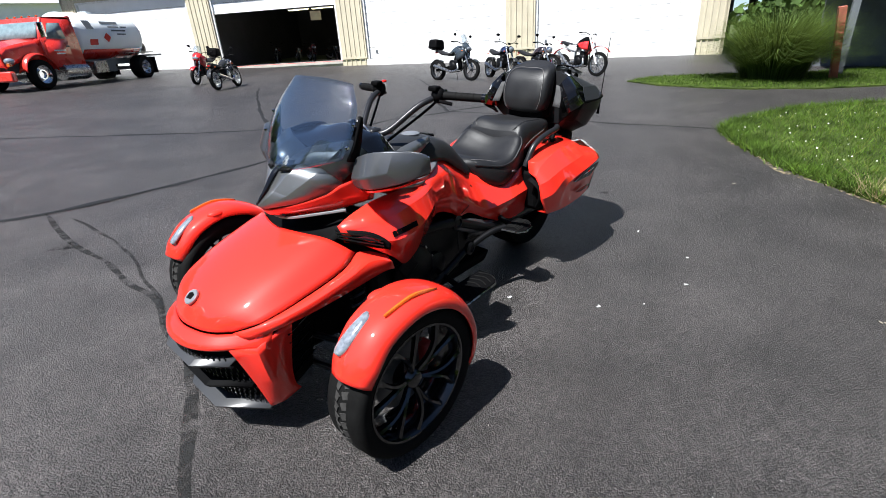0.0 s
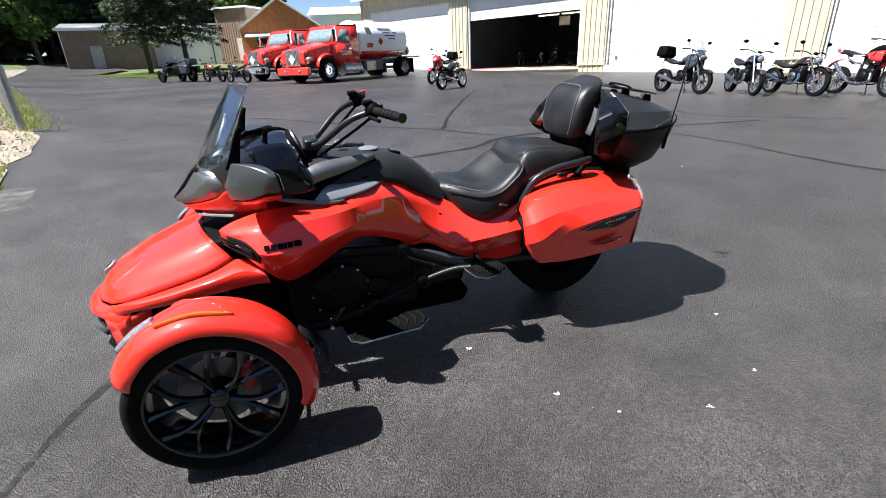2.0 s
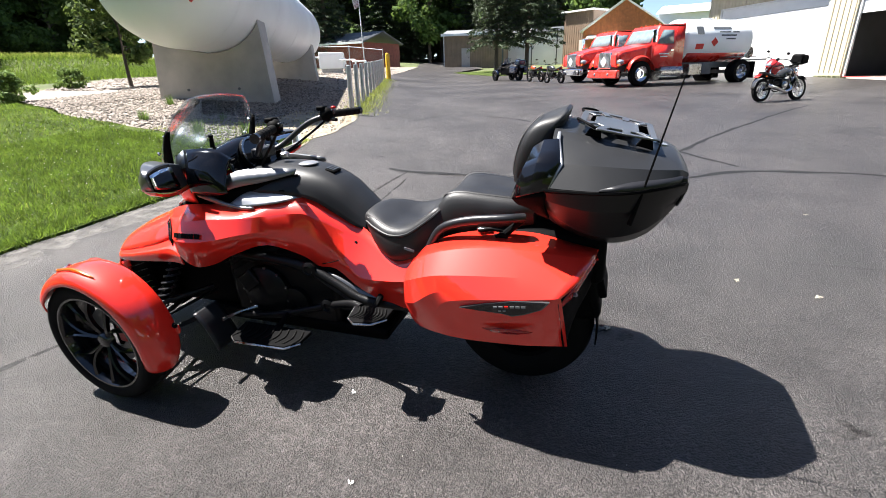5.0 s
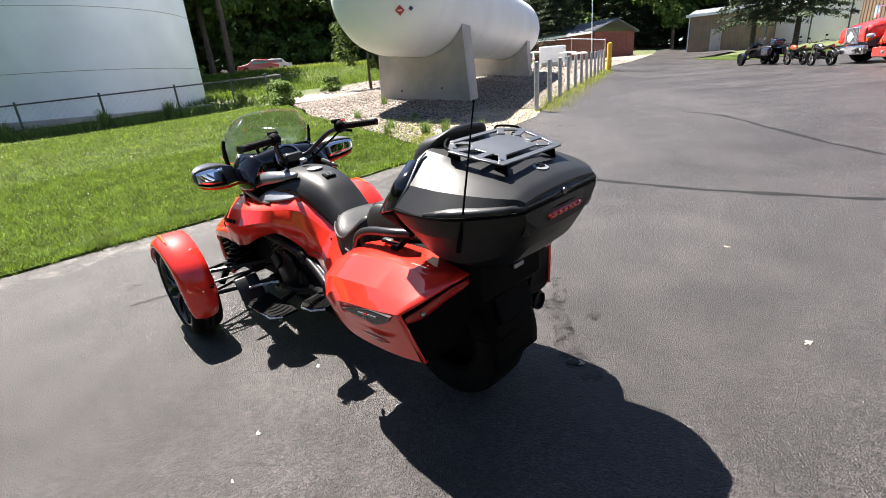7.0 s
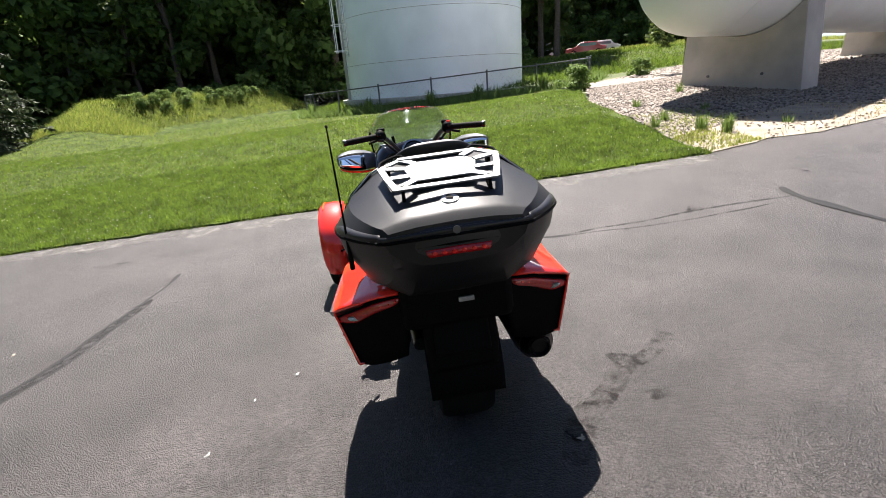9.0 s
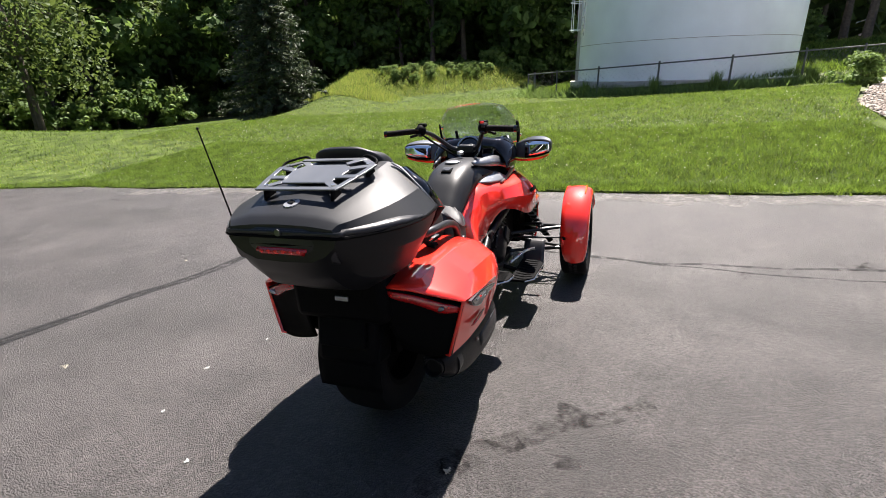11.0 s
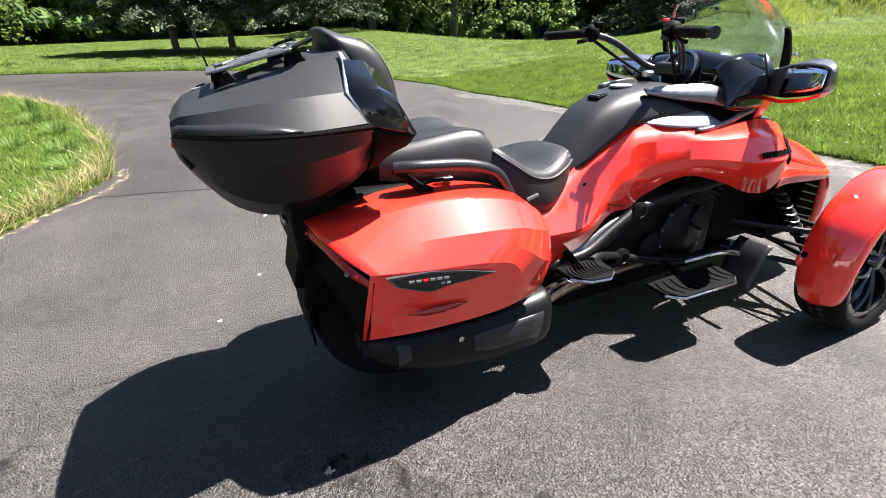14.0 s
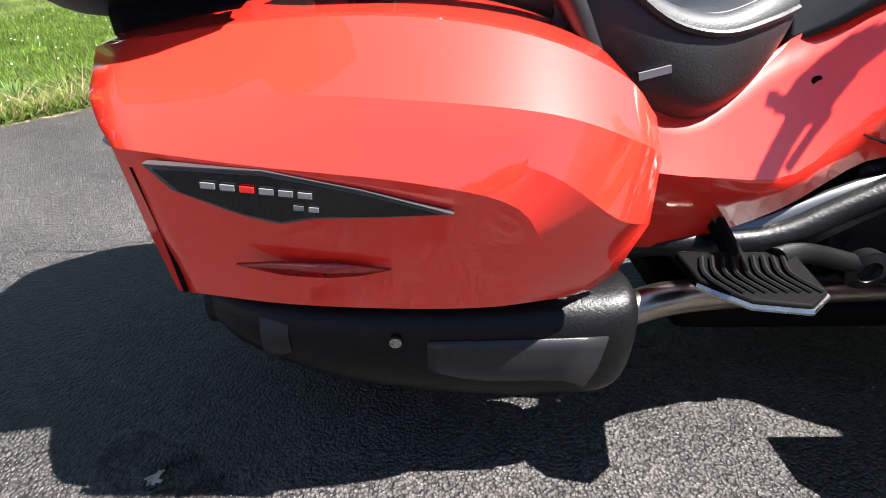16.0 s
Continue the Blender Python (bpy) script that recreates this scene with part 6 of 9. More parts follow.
# ---- buildings ----
M_TAN = mat("tan_metal_siding", (0.52, 0.47, 0.35), 0.55, var=0.08, scale=1.5, objvar=0.04)
M_DOORWHITE = mat("white_door_panel", (0.80, 0.80, 0.80), 0.5, var=0.04, scale=2, objvar=0.03)
M_BROWN = mat("brown_metal_siding", (0.20, 0.14, 0.095), 0.6, var=0.12, scale=1.5, objvar=0.05)
M_WOODTAN = mat("tan_shed_siding", (0.24, 0.18, 0.12), 0.65, var=0.15, scale=1.2, objvar=0.05)
M_ORANGE = mat("orange_stained_boards", (0.50, 0.17, 0.06), 0.65, var=0.2, scale=3, objvar=0.08)
M_ROOF = mat("pale_metal_roof", (0.74, 0.75, 0.76), 0.42, var=0.06, scale=1)
M_CONCRETE = mat("concrete", (0.42, 0.40, 0.37), 0.85, var=0.16, scale=1.6, bump=0.004, bscale=30)
# the gloom of the unlit bay is put into this lining's colour
M_DARKIN = mat("garage_lining_as_shade", (0.05, 0.05, 0.052), 0.9, var=0.2, scale=1)
M_WHITEPAINT = mat("white_tank_paint", (0.88, 0.91, 0.92), 0.42, var=0.07, scale=0.5, bump=0.002, bscale=2)
M_GALV = mat("galvanised_steel", (0.42, 0.43, 0.44), 0.45, metal=0.7, var=0.15, scale=8)
M_BRICK = mat("red_brick_far", (0.28, 0.085, 0.06), 0.8, var=0.25, scale=5)
M_TRIM = mat("dark_trim", (0.10, 0.11, 0.12), 0.6)
M_YELLOW = mat("yellow_paint", (0.75, 0.45, 0.03), 0.5)
M_REDWOOD = mat("red_brown_post", (0.26, 0.075, 0.045), 0.75, var=0.2, scale=8, bump=0.003, bscale=40)
M_LAMP = bpy.data.materials.new("fluorescent_tube")
M_LAMP.use_nodes = True
M_LAMP.node_tree.nodes["Principled BSDF"].inputs["Emission Color"].default_value = (1.0, 0.85, 0.5, 1)
M_LAMP.node_tree.nodes["Principled BSDF"].inputs["Emission Strength"].default_value = 2.5


def facing(x, y, dx, dy, h=0.0):
    """A pose on the ground whose x axis runs along (dx, dy) and whose y axis runs away behind it."""
    o = S(x, y, h)
    a = LOT.to_3x3() @ Vector((dx, dy, 0))
    return Matrix.Translation(o) @ pose(0, 0, 0, 0, 0, math.degrees(math.atan2(a.y, a.x)))


def ribbed(x0, x1, z0, z1, y, pitch=0.30, depth=0.035, thick=0.12):
    """Upright ribbed cladding over a stretch of wall, as one skin with depth behind."""
    pts, x = [], x0
    while x < x1 - 1e-6:
        w = min(pitch, x1 - x)
        for f, d in ((0.0, 0), (0.70, 0), (0.76, -depth), (0.92, -depth), (0.98, 0)):
            pts.append((x + w * f, y + d))
        x += pitch
    pts.append((x1, y))
    bm = bmesh.new()
    a = [bm.verts.new((px, py, z0)) for px, py in pts]
    b = [bm.verts.new((px, py, z1)) for px, py in pts]
    for i in range(len(pts) - 1):
        bm.faces.new((a[i], a[i + 1], b[i + 1], b[i]))
    back = [bm.verts.new(q) for q in ((x0, y + thick, z0), (x1, y + thick, z0), (x1, y + thick, z1), (x0, y + thick, z1))]
    bm.faces.new(back)
    bm.faces.new((back[0], a[0], b[0], back[3]))
    bm.faces.new((back[1], a[-1], b[-1], back[2]))
    bm.faces.new([*b, back[2], back[3]])
    bmesh.ops.recalc_face_normals(bm, faces=bm.faces)
    return bm


def garage():
    g = thing("garage_building", facing(-12.05, -25.44, -0.5, 0.866), "long tan metal workshop with white sectional doors, one half open", "building")
    EAVE, HEAD, D = 4.6, 3.75, 11.0
    doors = [(-9.0, -1.9, 0.0), (-0.52, 6.58, 2.68), (7.96, 15.06, 0.0), (16.44, 23.54, 0.0)]
    piers = [(-9.9, -9.0), (-1.9, -0.52), (6.58, 7.96), (15.06, 16.44), (23.54, 24.7)]
    for a, b in piers:
        pier = part("wall", ribbed(a, b, -1.0, HEAD, 0.0, 0.26), M_TAN, g, smooth=0)
        part("corner_trim", box(((a + b) / 2, -0.045, 0.10), (b - a + 0.02, 0.02, 0.10)), M_TAN, pier)
    part("wall", ribbed(-9.9, 24.7, HEAD, EAVE, 0.0, 0.26), M_TAN, g, smooth=0)
    part("wall", box((-9.85, D / 2, EAVE / 2 - 0.5), (0.12, D, EAVE + 1)), M_TAN, g)
    part("wall", box((24.65, D / 2, EAVE / 2 - 0.5), (0.12, D, EAVE + 1)), M_TAN, g)
    # back wall, dividers and ceiling coloured dark to stand for the bay's shade
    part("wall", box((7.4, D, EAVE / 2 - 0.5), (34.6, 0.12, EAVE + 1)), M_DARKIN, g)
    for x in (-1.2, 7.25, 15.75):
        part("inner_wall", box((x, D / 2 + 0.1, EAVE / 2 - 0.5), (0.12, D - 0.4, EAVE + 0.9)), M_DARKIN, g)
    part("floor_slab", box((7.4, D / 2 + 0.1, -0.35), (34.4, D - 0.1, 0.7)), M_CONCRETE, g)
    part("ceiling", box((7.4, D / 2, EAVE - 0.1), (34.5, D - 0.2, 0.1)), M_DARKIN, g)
    roof = grid([[(-10.2, -0.45, EAVE), (25.0, -0.45, EAVE)], [(-10.2, D / 2, EAVE + 1.5), (25.0, D / 2, EAVE + 1.5)], [(-10.2, D + 0.4, EAVE), (25.0, D + 0.4, EAVE)]], core=(7, D / 2, 0))
    part("roof", roof, M_ROOF, g, thick=0.08)
    part("eave_gutter", box((7.4, -0.50, EAVE - 0.02), (35.2, 0.10, 0.12)), M_WHITE, g)
    for x0, x1, low in doors:
        door = part("roller_door_frame", join(box((x0 + 0.05, 0.10, HEAD / 2), (0.10, 0.10, HEAD)), box((x1 - 0.05, 0.10, HEAD / 2), (0.10, 0.10, HEAD)), box(((x0 + x1) / 2, 0.10, HEAD - 0.05), (x1 - x0 - 0.2, 0.10, 0.10))), M_WHITE, g)
        n = 7
        hgt = (HEAD - 0.1 - 0.0) / n
        for k in range(n):
            z = 0.02 + k * hgt
            if z + hgt * 0.5 < low:
                continue
            panel = part("door_panel", box(((x0 + x1) / 2, 0.17, z + hgt / 2), (x1 - x0 - 0.16, 0.05, hgt - 0.012)), M_DOORWHITE, door, bevel=0.006)
            part("panel_groove", box(((x0 + x1) / 2, 0.143, z + hgt * 0.5), (x1 - x0 - 0.2, 0.006, 0.02)), M_DOORWHITE, panel)
        if not low:
            part("door_handle", box((x0 + 0.5, 0.13, 0.35), (0.10, 0.04, 0.14)), M_TRIM, door)
            part("door_panel", box(((x0 + x1) / 2, -0.12, -0.44), (x1 - x0 - 0.02, 0.04, 0.92)), M_DOORWHITE, door, bevel=0.004)
            part("bottom_seal", box(((x0 + x1) / 2, 0.15, 0.012), (x1 - x0 - 0.1, 0.06, 0.03)), M_TRIM, door)
        else:
            part("red_edge", box(((x0 + x1) / 2, 0.05, 0.005), (x1 - x0, 0.06, 0.02)), mat("red_tape", (0.6, 0.05, 0.06), 0.6), door)
    for x, y in ((2.0, 5.0), (3.6, 5.0)):
        lamp = part("ceiling_lamp", box((x, y, 2.95), (1.4, 0.16, 0.06)), M_WHITE, g)
        part("lamp_tube", box((x, y, 2.90), (1.3, 0.10, 0.03)), M_LAMP, lamp)
    part("hanging_sign", box((2.9, 5.4, 2.55), (0.7, 0.03, 0.5)), M_CONCRETE, g)
    return g


garage()


def shed():
    g = thing("storage_shed", facing(17.5, -54.9, -0.995, -0.10), "low tan metal shed with a grey door and white end", "shed")
    L, W, H = 7.0, 6.0, 3.5
    part("wall", ribbed(0, L, -0.6, H, 0, 0.3), M_WOODTAN, g, smooth=0)
    part("wall", ribbed(0, L, -0.6, H, W, 0.3), M_WOODTAN, g, smooth=0)
    part("end_wall", box((-0.02, W / 2, H / 2 - 0.3), (0.1, W, H + 0.6)), M_WHITEPAINT, g)
    part("end_wall", box((L, W / 2, H / 2 - 0.3), (0.1, W, H + 0.6)), M_WOODTAN, g)
    part("roof", grid([[(-0.3, -0.3, H), (L + 0.3, -0.3, H)], [(-0.3, W / 2, H + 0.7), (L + 0.3, W / 2, H + 0.7)], [(-0.3, W + 0.3, H), (L + 0.3, W + 0.3, H)]], core=(3, 3, 0)), M_TRIM, g, thick=0.12)
    part("fascia", box((L / 2, -0.34, H - 0.02), (L + 0.6, 0.06, 0.26)), M_WHITEPAINT, g)
    door = part("door", box((2.6, -0.06, 1.0), (1.0, 0.06, 2.05)), M_CONCRETE, g, bevel=0.01)
    part("door_handle", box((2.95, -0.11, 1.0), (0.05, 0.05, 0.14)), M_TRIM, door)
    part("corner_trim", box((L - 0.08, -0.08, H / 2), (0.18, 0.06, H)), M_TRIM, g)


shed()


def white_store():
    g = thing("white_storehouse", facing(12.5, -60.0, -0.97, 0.10), "long white rendered storehouse behind the spruces", "building")
    part("wall", box((4.5, 0.1, 1.4), (9.6, 0.2, 4.2)), M_WHITEPAINT, g)
    part("wall", box((4.5, 6, 1.4), (9.6, 0.2, 4.2)), M_WHITEPAINT, g)
    part("end_wall", box((-0.2, 3, 1.4), (0.2, 5.6, 4.2)), M_WHITEPAINT, g)
    part("roof", grid([[(-0.6, -0.3, 3.5), (9.6, -0.3, 3.5)], [(-0.6, 3, 4.2), (9.6, 3, 4.2)], [(-0.6, 6.3, 3.5), (9.6, 6.3, 3.5)]], core=(3, 3, 0)), M_TRIM, g, thick=0.1)
    for k in range(3):
        part("bay_trim", box((1.6 + 3.0 * k, -0.02, 1.5), (0.12, 0.05, 3.6)), M_TRIM, g)


white_store()


def brown_store():
    g = thing("brown_storehouse", facing(4.1, -57.9, -0.82, 0.57), "tall brown metal building with a pale side door", "building")
    part("wall", ribbed(0, 3.9, -0.8, 5.2, 0, 0.3), M_BROWN, g, smooth=0)
    part("end_wall", box((3.85, 3, 2.2), (0.1, 6, 6.0)), M_BROWN, g)
    part("end_wall", box((0.05, 3, 2.2), (0.1, 6, 6.0)), M_BROWN, g)
    part("roof", box((1.95, 3, 5.25), (4.4, 6.8, 0.16)), M_ROOF, g)
    part("door", box((2.9, -0.06, 1.2), (1.1, 0.06, 2.2)), M_CONCRETE, g, bevel=0.01)


brown_store()


def orange_barn():
    g = thing("orange_barn", facing(1.5, -52.5, -0.985, 0.17), "orange board gable barn with pale metal roof", "barn")
    W, H, P, D = 7.6, 3.2, 5.7, 16.0
    bm = bmesh.new()
    for y in (0.0, 0.2):
        bm.faces.new([bm.verts.new(q) for q in ((0, y, -1), (W, y, -1), (W, y, H), (W / 2, y, P), (0, y, H))])
    bmesh.ops.recalc_face_normals(bm, faces=bm.faces)
    front = part("gable_wall", bm, M_ORANGE, g, smooth=0)
    for k in range(26):
        x = 0.15 + k * 0.29
        top = H + (P - H) * (1 - abs(x - W / 2) / (W / 2))
        part("board", box((x, -0.02, (top - 1) / 2), (0.26, 0.03, top + 0.96)), M_ORANGE, front)
    part("side_wall", box((W, D / 2, H / 2 - 0.5), (0.2, D, H + 1)), M_ORANGE, g)
    part("side_wall", box((0, D / 2, H / 2 - 0.5), (0.2, D, H + 1)), M_ORANGE, g)
    part("roof", grid([[(-0.35, -0.35, H - 0.14), (-0.35, D, H - 0.14)], [(W / 2, -0.35, P + 0.1), (W / 2, D, P + 0.1)], [(W + 0.35, -0.35, H - 0.14), (W + 0.35, D, H - 0.14)]], core=(W / 2, 3, 0)), M_ROOF, g, thick=0.10)
    part("barge_board", tube([(-0.35, -0.38, H - 0.12), (W / 2, -0.38, P + 0.12), (W + 0.35, -0.38, H - 0.12)], 0.09, 4, 1), M_WHITE, g)
    part("porch_roof", box((1.9, -0.5, 2.5), (3.0, 1.0, 0.12), pose(0, 0, 0, 18, 0, 0)), M_ROOF, g)
    part("window", box((2.4, -0.06, 1.7), (1.2, 0.06, 1.0)), M_SCREEN, g)


orange_barn()
white_hall = thing("white_hall", facing(-6.4, -52.5, -0.985, 0.17), "white metal hall beside the barn", "building")
part("wall", box((4.0, 0.1, 1.6), (10.0, 0.2, 5.4)), M_WHITEPAINT, white_hall)
part("end_wall", box((-1.0, 5, 1.6), (0.2, 9.6, 5.4)), M_WHITEPAINT, white_hall)
part("roof", grid([[(-1.3, -0.4, 4.25), (9.4, -0.4, 4.25)], [(-1.3, 5, 5.4), (9.4, 5, 5.4)], [(-1.3, 10.4, 4.25), (9.4, 10.4, 4.25)]], core=(3, 3, 0)), M_ROOF, white_hall, thick=0.1)


def brick_house():
    g = thing("brick_building", facing(31.0, -47.0, -0.97, 0.22), "low red brick building with white eaves", "building")
    part("wall", box((3.5, 0.15, 0.6), (9.0, 0.3, 3.2)), M_BRICK, g)
    part("end_wall", box((8.0, 3.3, 0.6), (0.3, 6.0, 3.2)), M_BRICK, g)
    part("end_wall", box((-1.0, 3.3, 0.6), (0.3, 6.0, 3.2)), M_BRICK, g)
    part("roof", grid([[(-1.5, -0.5, 2.2), (8.6, -0.5, 2.2)], [(-1.5, 3, 3.4), (8.6, 3, 3.4)], [(-1.5, 6.5, 2.2), (8.6, 6.5, 2.2)]], core=(3, 3, 0)), M_TRIM, g, thick=0.15)
    part("fascia", box((3.55, -0.54, 2.14), (10.1, 0.06, 0.20)), M_WHITEPAINT, g)


brick_house()


# ---- storage tank on its cradles ----
def storage_tank():
    g = thing("storage_tank", facing(8.3, -9.05, 0.45, -0.89), "huge white horizontal gas tank on concrete cradles", "storage tank")
    R, Z, x0, x1 = 1.50, 2.72, -2.3, 13.6
    prof = []
    for k in range(9):
        a = math.pi / 2 * k / 8
        prof.append((R * math.sin(a), x0 - 1.15 * math.cos(a) + 0.0))
    for x in np.linspace(x0 + 0.3, x1 - 0.3, 10):
        prof.append((R, float(x)))
    for k in range(9):
        a = math.pi / 2 * (8 - k) / 8
        prof.append((R * math.sin(a), x1 + 1.15 * math.cos(a)))
    shell = part("tank_shell", lathe(prof, 64, Matrix.Translation((0, 0, Z)) @ pose(0, 0, 0, 0, 0, -90)), M_WHITEPAINT, g, "white painted steel shell")
    for x in (x0 + 0.1, 2.2, 6.0, 9.8, x1 - 0.1):
        part("weld_seam", lathe([(R, x - 0.012), (R + 0.006, x - 0.006), (R + 0.006, x + 0.006), (R, x + 0.012)], 64, Matrix.Translation((0, 0, Z)) @ pose(0, 0, 0, 0, 0, -90)), M_WHITEPAINT, shell)
    for x in (0.1, 11.0):
        bm = bmesh.new()
        prof2 = [(-1.52, -0.8), (1.52, -0.8), (1.30, 2.15)] + [(math.cos(a) * (R + 0.02), Z + math.sin(a) * (R + 0.02)) for a in (radians(v) for v in range(-28, -153, -10))] + [(-1.30, 2.15)]
        for xx in (x - 0.45, x + 0.45):
            bm.faces.new([bm.verts.new((xx, y, z)) for y, z in prof2])
        bm.verts.ensure_lookup_table()
        n = len(prof2)
        for i in range(n):
            j = (i + 1) % n
            bm.faces.new((bm.verts[i], bm.verts[j], bm.verts[n + j], bm.verts[n + i]))
        bmesh.ops.recalc_face_normals(bm, faces=bm.faces)
        cr = part("cradle", bm, M_CONCRETE, g, "weathered concrete cradle", smooth=0, bevel=0.02)
        for y in (-0.6, 0.7):
            part("cradle_hole", lathe([(0, 0), (0.035, 0), (0.035, 0.03), (0, 0.03)], 10, Matrix.Translation((x - 0.47, y, 0.3)) @ pose(0, 0, 0, 0, 0, 90)), M_TRIM, cr)
    # hazard diamond and small marks on the end
    for y, z, r, m in ((-0.69, 2.14, 0.115, mat("hazard_red", (0.55, 0.05, 0.05), 0.5)), (-0.92, 2.17, 0.060, mat("hazard_blue", (0.04, 0.06, 0.16), 0.5))):
        d = math.hypot(y, z - Z)
        p = Vector((x0 - 1.15 * math.sqrt(1 - (d / R) ** 2), y, z))
        nrm = Vector(((p.x - x0) / 1.15 ** 2, y / R ** 2, (z - Z) / R ** 2)).normalized()
        at = look(p + nrm * 0.016, p - nrm)
        dm = part("hazard_diamond", box((0, 0, 0), (r * 1.42, r * 1.42, 0.012), pose(0, 0, 0, 0, 0, 45)), m, shell, "small placard diamond")
        dm.data.transform(at)
        if r > 0.1:
            bar = part("placard_bar", box((0, 0, 0.009), (r * 0.9, r * 0.28, 0.006)), M_WHITE, dm)
            bar.data.transform(at)
    part("ladder_stub", box((x1 + 0.9, 0.6, Z + 0.2), (0.05, 0.3, 1.6)), M_GALV, g)


storage_tank()


# ---- white standpipe tower with its ladder ----
def tower():
    g = thing("water_tower", stand(27.3, -3.1, 0), "tall white steel standpipe with streaked paint and a caged ladder", "water tower")
    R, H = 5.38, 14.0
    part("tower_shell", lathe([(0, -1.0), (R, -1.0), (R, H * 0.5), (R, H), (0, H + 0.8)], 96, pose(0, 0, 0, 90, 0, 0)), M_WHITEPAINT, g, "white painted steel cylinder with grey streaks")
    for z in (1.9, 4.3, 6.7):
        part("weld_ring", lathe([(R, z - 0.012), (R + 0.010, z), (R, z + 0.012)], 96, pose(0, 0, 0, 90, 0, 0)), M_CONCRETE, g)
    part("footing", lathe([(0, -0.6), (R + 0.35, -0.6), (R + 0.35, 0.10), (R, 0.12), (0, 0.12)], 64, pose(0, 0, 0, 90, 0, 0)), M_CONCRETE, g)
    a = radians(116)
    o, t = Vector((math.cos(a), math.sin(a), 0)), Vector((-math.sin(a), math.cos(a), 0))
    ladder = part("ladder", join(*[tube([o * (R + 0.18) + t * s * 0.24 + Vector((0, 0, 2.4)), o * (R + 0.18) + t * s * 0.24 + Vector((0, 0, H))], 0.025, 6, 1) for s in (1, -1)]), M_GALV, g, "caged steel ladder")
    for k in range(24):
        z = 2.5 + k * 0.4
        part("rung", tube([o * (R + 0.18) - t * 0.24 + Vector((0, 0, z)), o * (R + 0.18) + t * 0.24 + Vector((0, 0, z))], 0.014, 6, 1), M_GALV, ladder)
    for k in range(6):
        z = 2.7 + k * 1.3
        part("cage_hoop", tube([o * (R + 0.18) - t * 0.36 + Vector((0, 0, z)), o * (R + 0.62) - t * 0.36 + Vector((0, 0, z)), o * (R + 0.86) + Vector((0, 0, z)), o * (R + 0.62) + t * 0.36 + Vector((0, 0, z)), o * (R + 0.18) + t * 0.36 + Vector((0, 0, z))], 0.02, 6, 3), M_WHITE, ladder)
    for s in (-1, -0.4, 0.4, 1):
        part("cage_bar", tube([o * (R + 0.84 - 0.28 * abs(s)) + t * 0.36 * s + Vector((0, 0, 2.6)), o * (R + 0.84 - 0.28 * abs(s)) + t * 0.36 * s + Vector((0, 0, H))], 0.018, 6, 1), M_WHITE, ladder)
    for da in (0.10, 0.16):
        b = a - da
        part("riser_pipe", tube([(math.cos(b) * (R + 0.12), math.sin(b) * (R + 0.12), -0.2), (math.cos(b) * (R + 0.12), math.sin(b) * (R + 0.12), H)], 0.05, 8, 1), M_CONCRETE, g)


tower()


def wire_net(points, height, cell=0.16, r=0.0013):
    """Diagonal wires between posts, as fine three-sided rods."""
    vs, fs = [], []
    for (ax, ay), (bx, by) in zip(points, points[1:]):
        a, b = S(ax, ay, 0.05), S(bx, by, 0.05)
        L = (b - a).length
        n = int(L / cell)
        for k in range(-int(height / cell), n):
            for d in (1, -1):
                u0, z0, u1, z1 = k * cell, 0.0, k * cell + height, height
                if u0 < 0:
                    z0, u0 = -u0, 0
                if u1 > L:
                    z1, u1 = height - (u1 - L), L
                if z1 <= z0:
                    continue
                if d < 0:
                    z0, z1 = height - z0, height - z1
                p, q = a.lerp(b, u0 / L) + Vector((0, 0, z0)), a.lerp(b, u1 / L) + Vector((0, 0, z1))
                w = (q - p).normalized()
                s1 = w.orthogonal().normalized() * r
                s2 = w.cross(s1).normalized() * r
                i = len(vs)
                vs += [p + s1, p - s1 * 0.5 + s2 * 0.87, p - s1 * 0.5 - s2 * 0.87, q + s1, q - s1 * 0.5 + s2 * 0.87, q - s1 * 0.5 - s2 * 0.87]
                fs += [(i, i + 1, i + 4, i + 3), (i + 1, i + 2, i + 5, i + 4), (i + 2, i, i + 3, i + 5)]
    return vs, fs


def chain_fence(name, points, height, label, cell=0.16, metal=None):
    metal = metal or M_GALV
    root = thing(name, Matrix.Identity(4), label, "fence")
    for x, y in points:
        a = S(x, y, -0.2)
        part("post", tube([a, a + Vector((0, 0, height + 0.28))], 0.032, 8, 1), metal, root)
    for (ax, ay), (bx, by) in zip(points, points[1:]):
        part("top_rail", tube([S(ax, ay, height), S(bx, by, height)], 0.022, 8, 1), metal, root)
    vs, fs = wire_net(points, height, cell)
    net = raw("wire_mesh", vs, fs, metal, root)
    net["kind"] = "stuff"


RING = [(22.5 + 7.3 * math.cos(radians(a)), -3.2 + 7.3 * math.sin(radians(a))) for a in range(83, 283, 17)]
M_DULLGALV = mat("weathered_fence_steel", (0.10, 0.105, 0.105), 0.6, metal=0.4, var=0.25, scale=8)
chain_fence("tower_fence", RING, 1.0, "dull grey chain-link fence round the tower", 0.20, M_DULLGALV)
for k in range(12):
    t = k / 11
    x, y = 4.22 + 7.6 * t, -9.0 - 17.6 * t
    p = thing("guard_post", stand(x, y, 0), "grey steel pipe guard post beside the gravel", "post", "posts along the drive")
    part("pipe", tube([(0, 0, -0.3), (0, 0, 1.16)], 0.062, 12, 1), M_GALV, p)
    part("cap", blob((0, 0, 1.16), (0.062, 0.062, 0.03), sub=1), M_GALV, p)
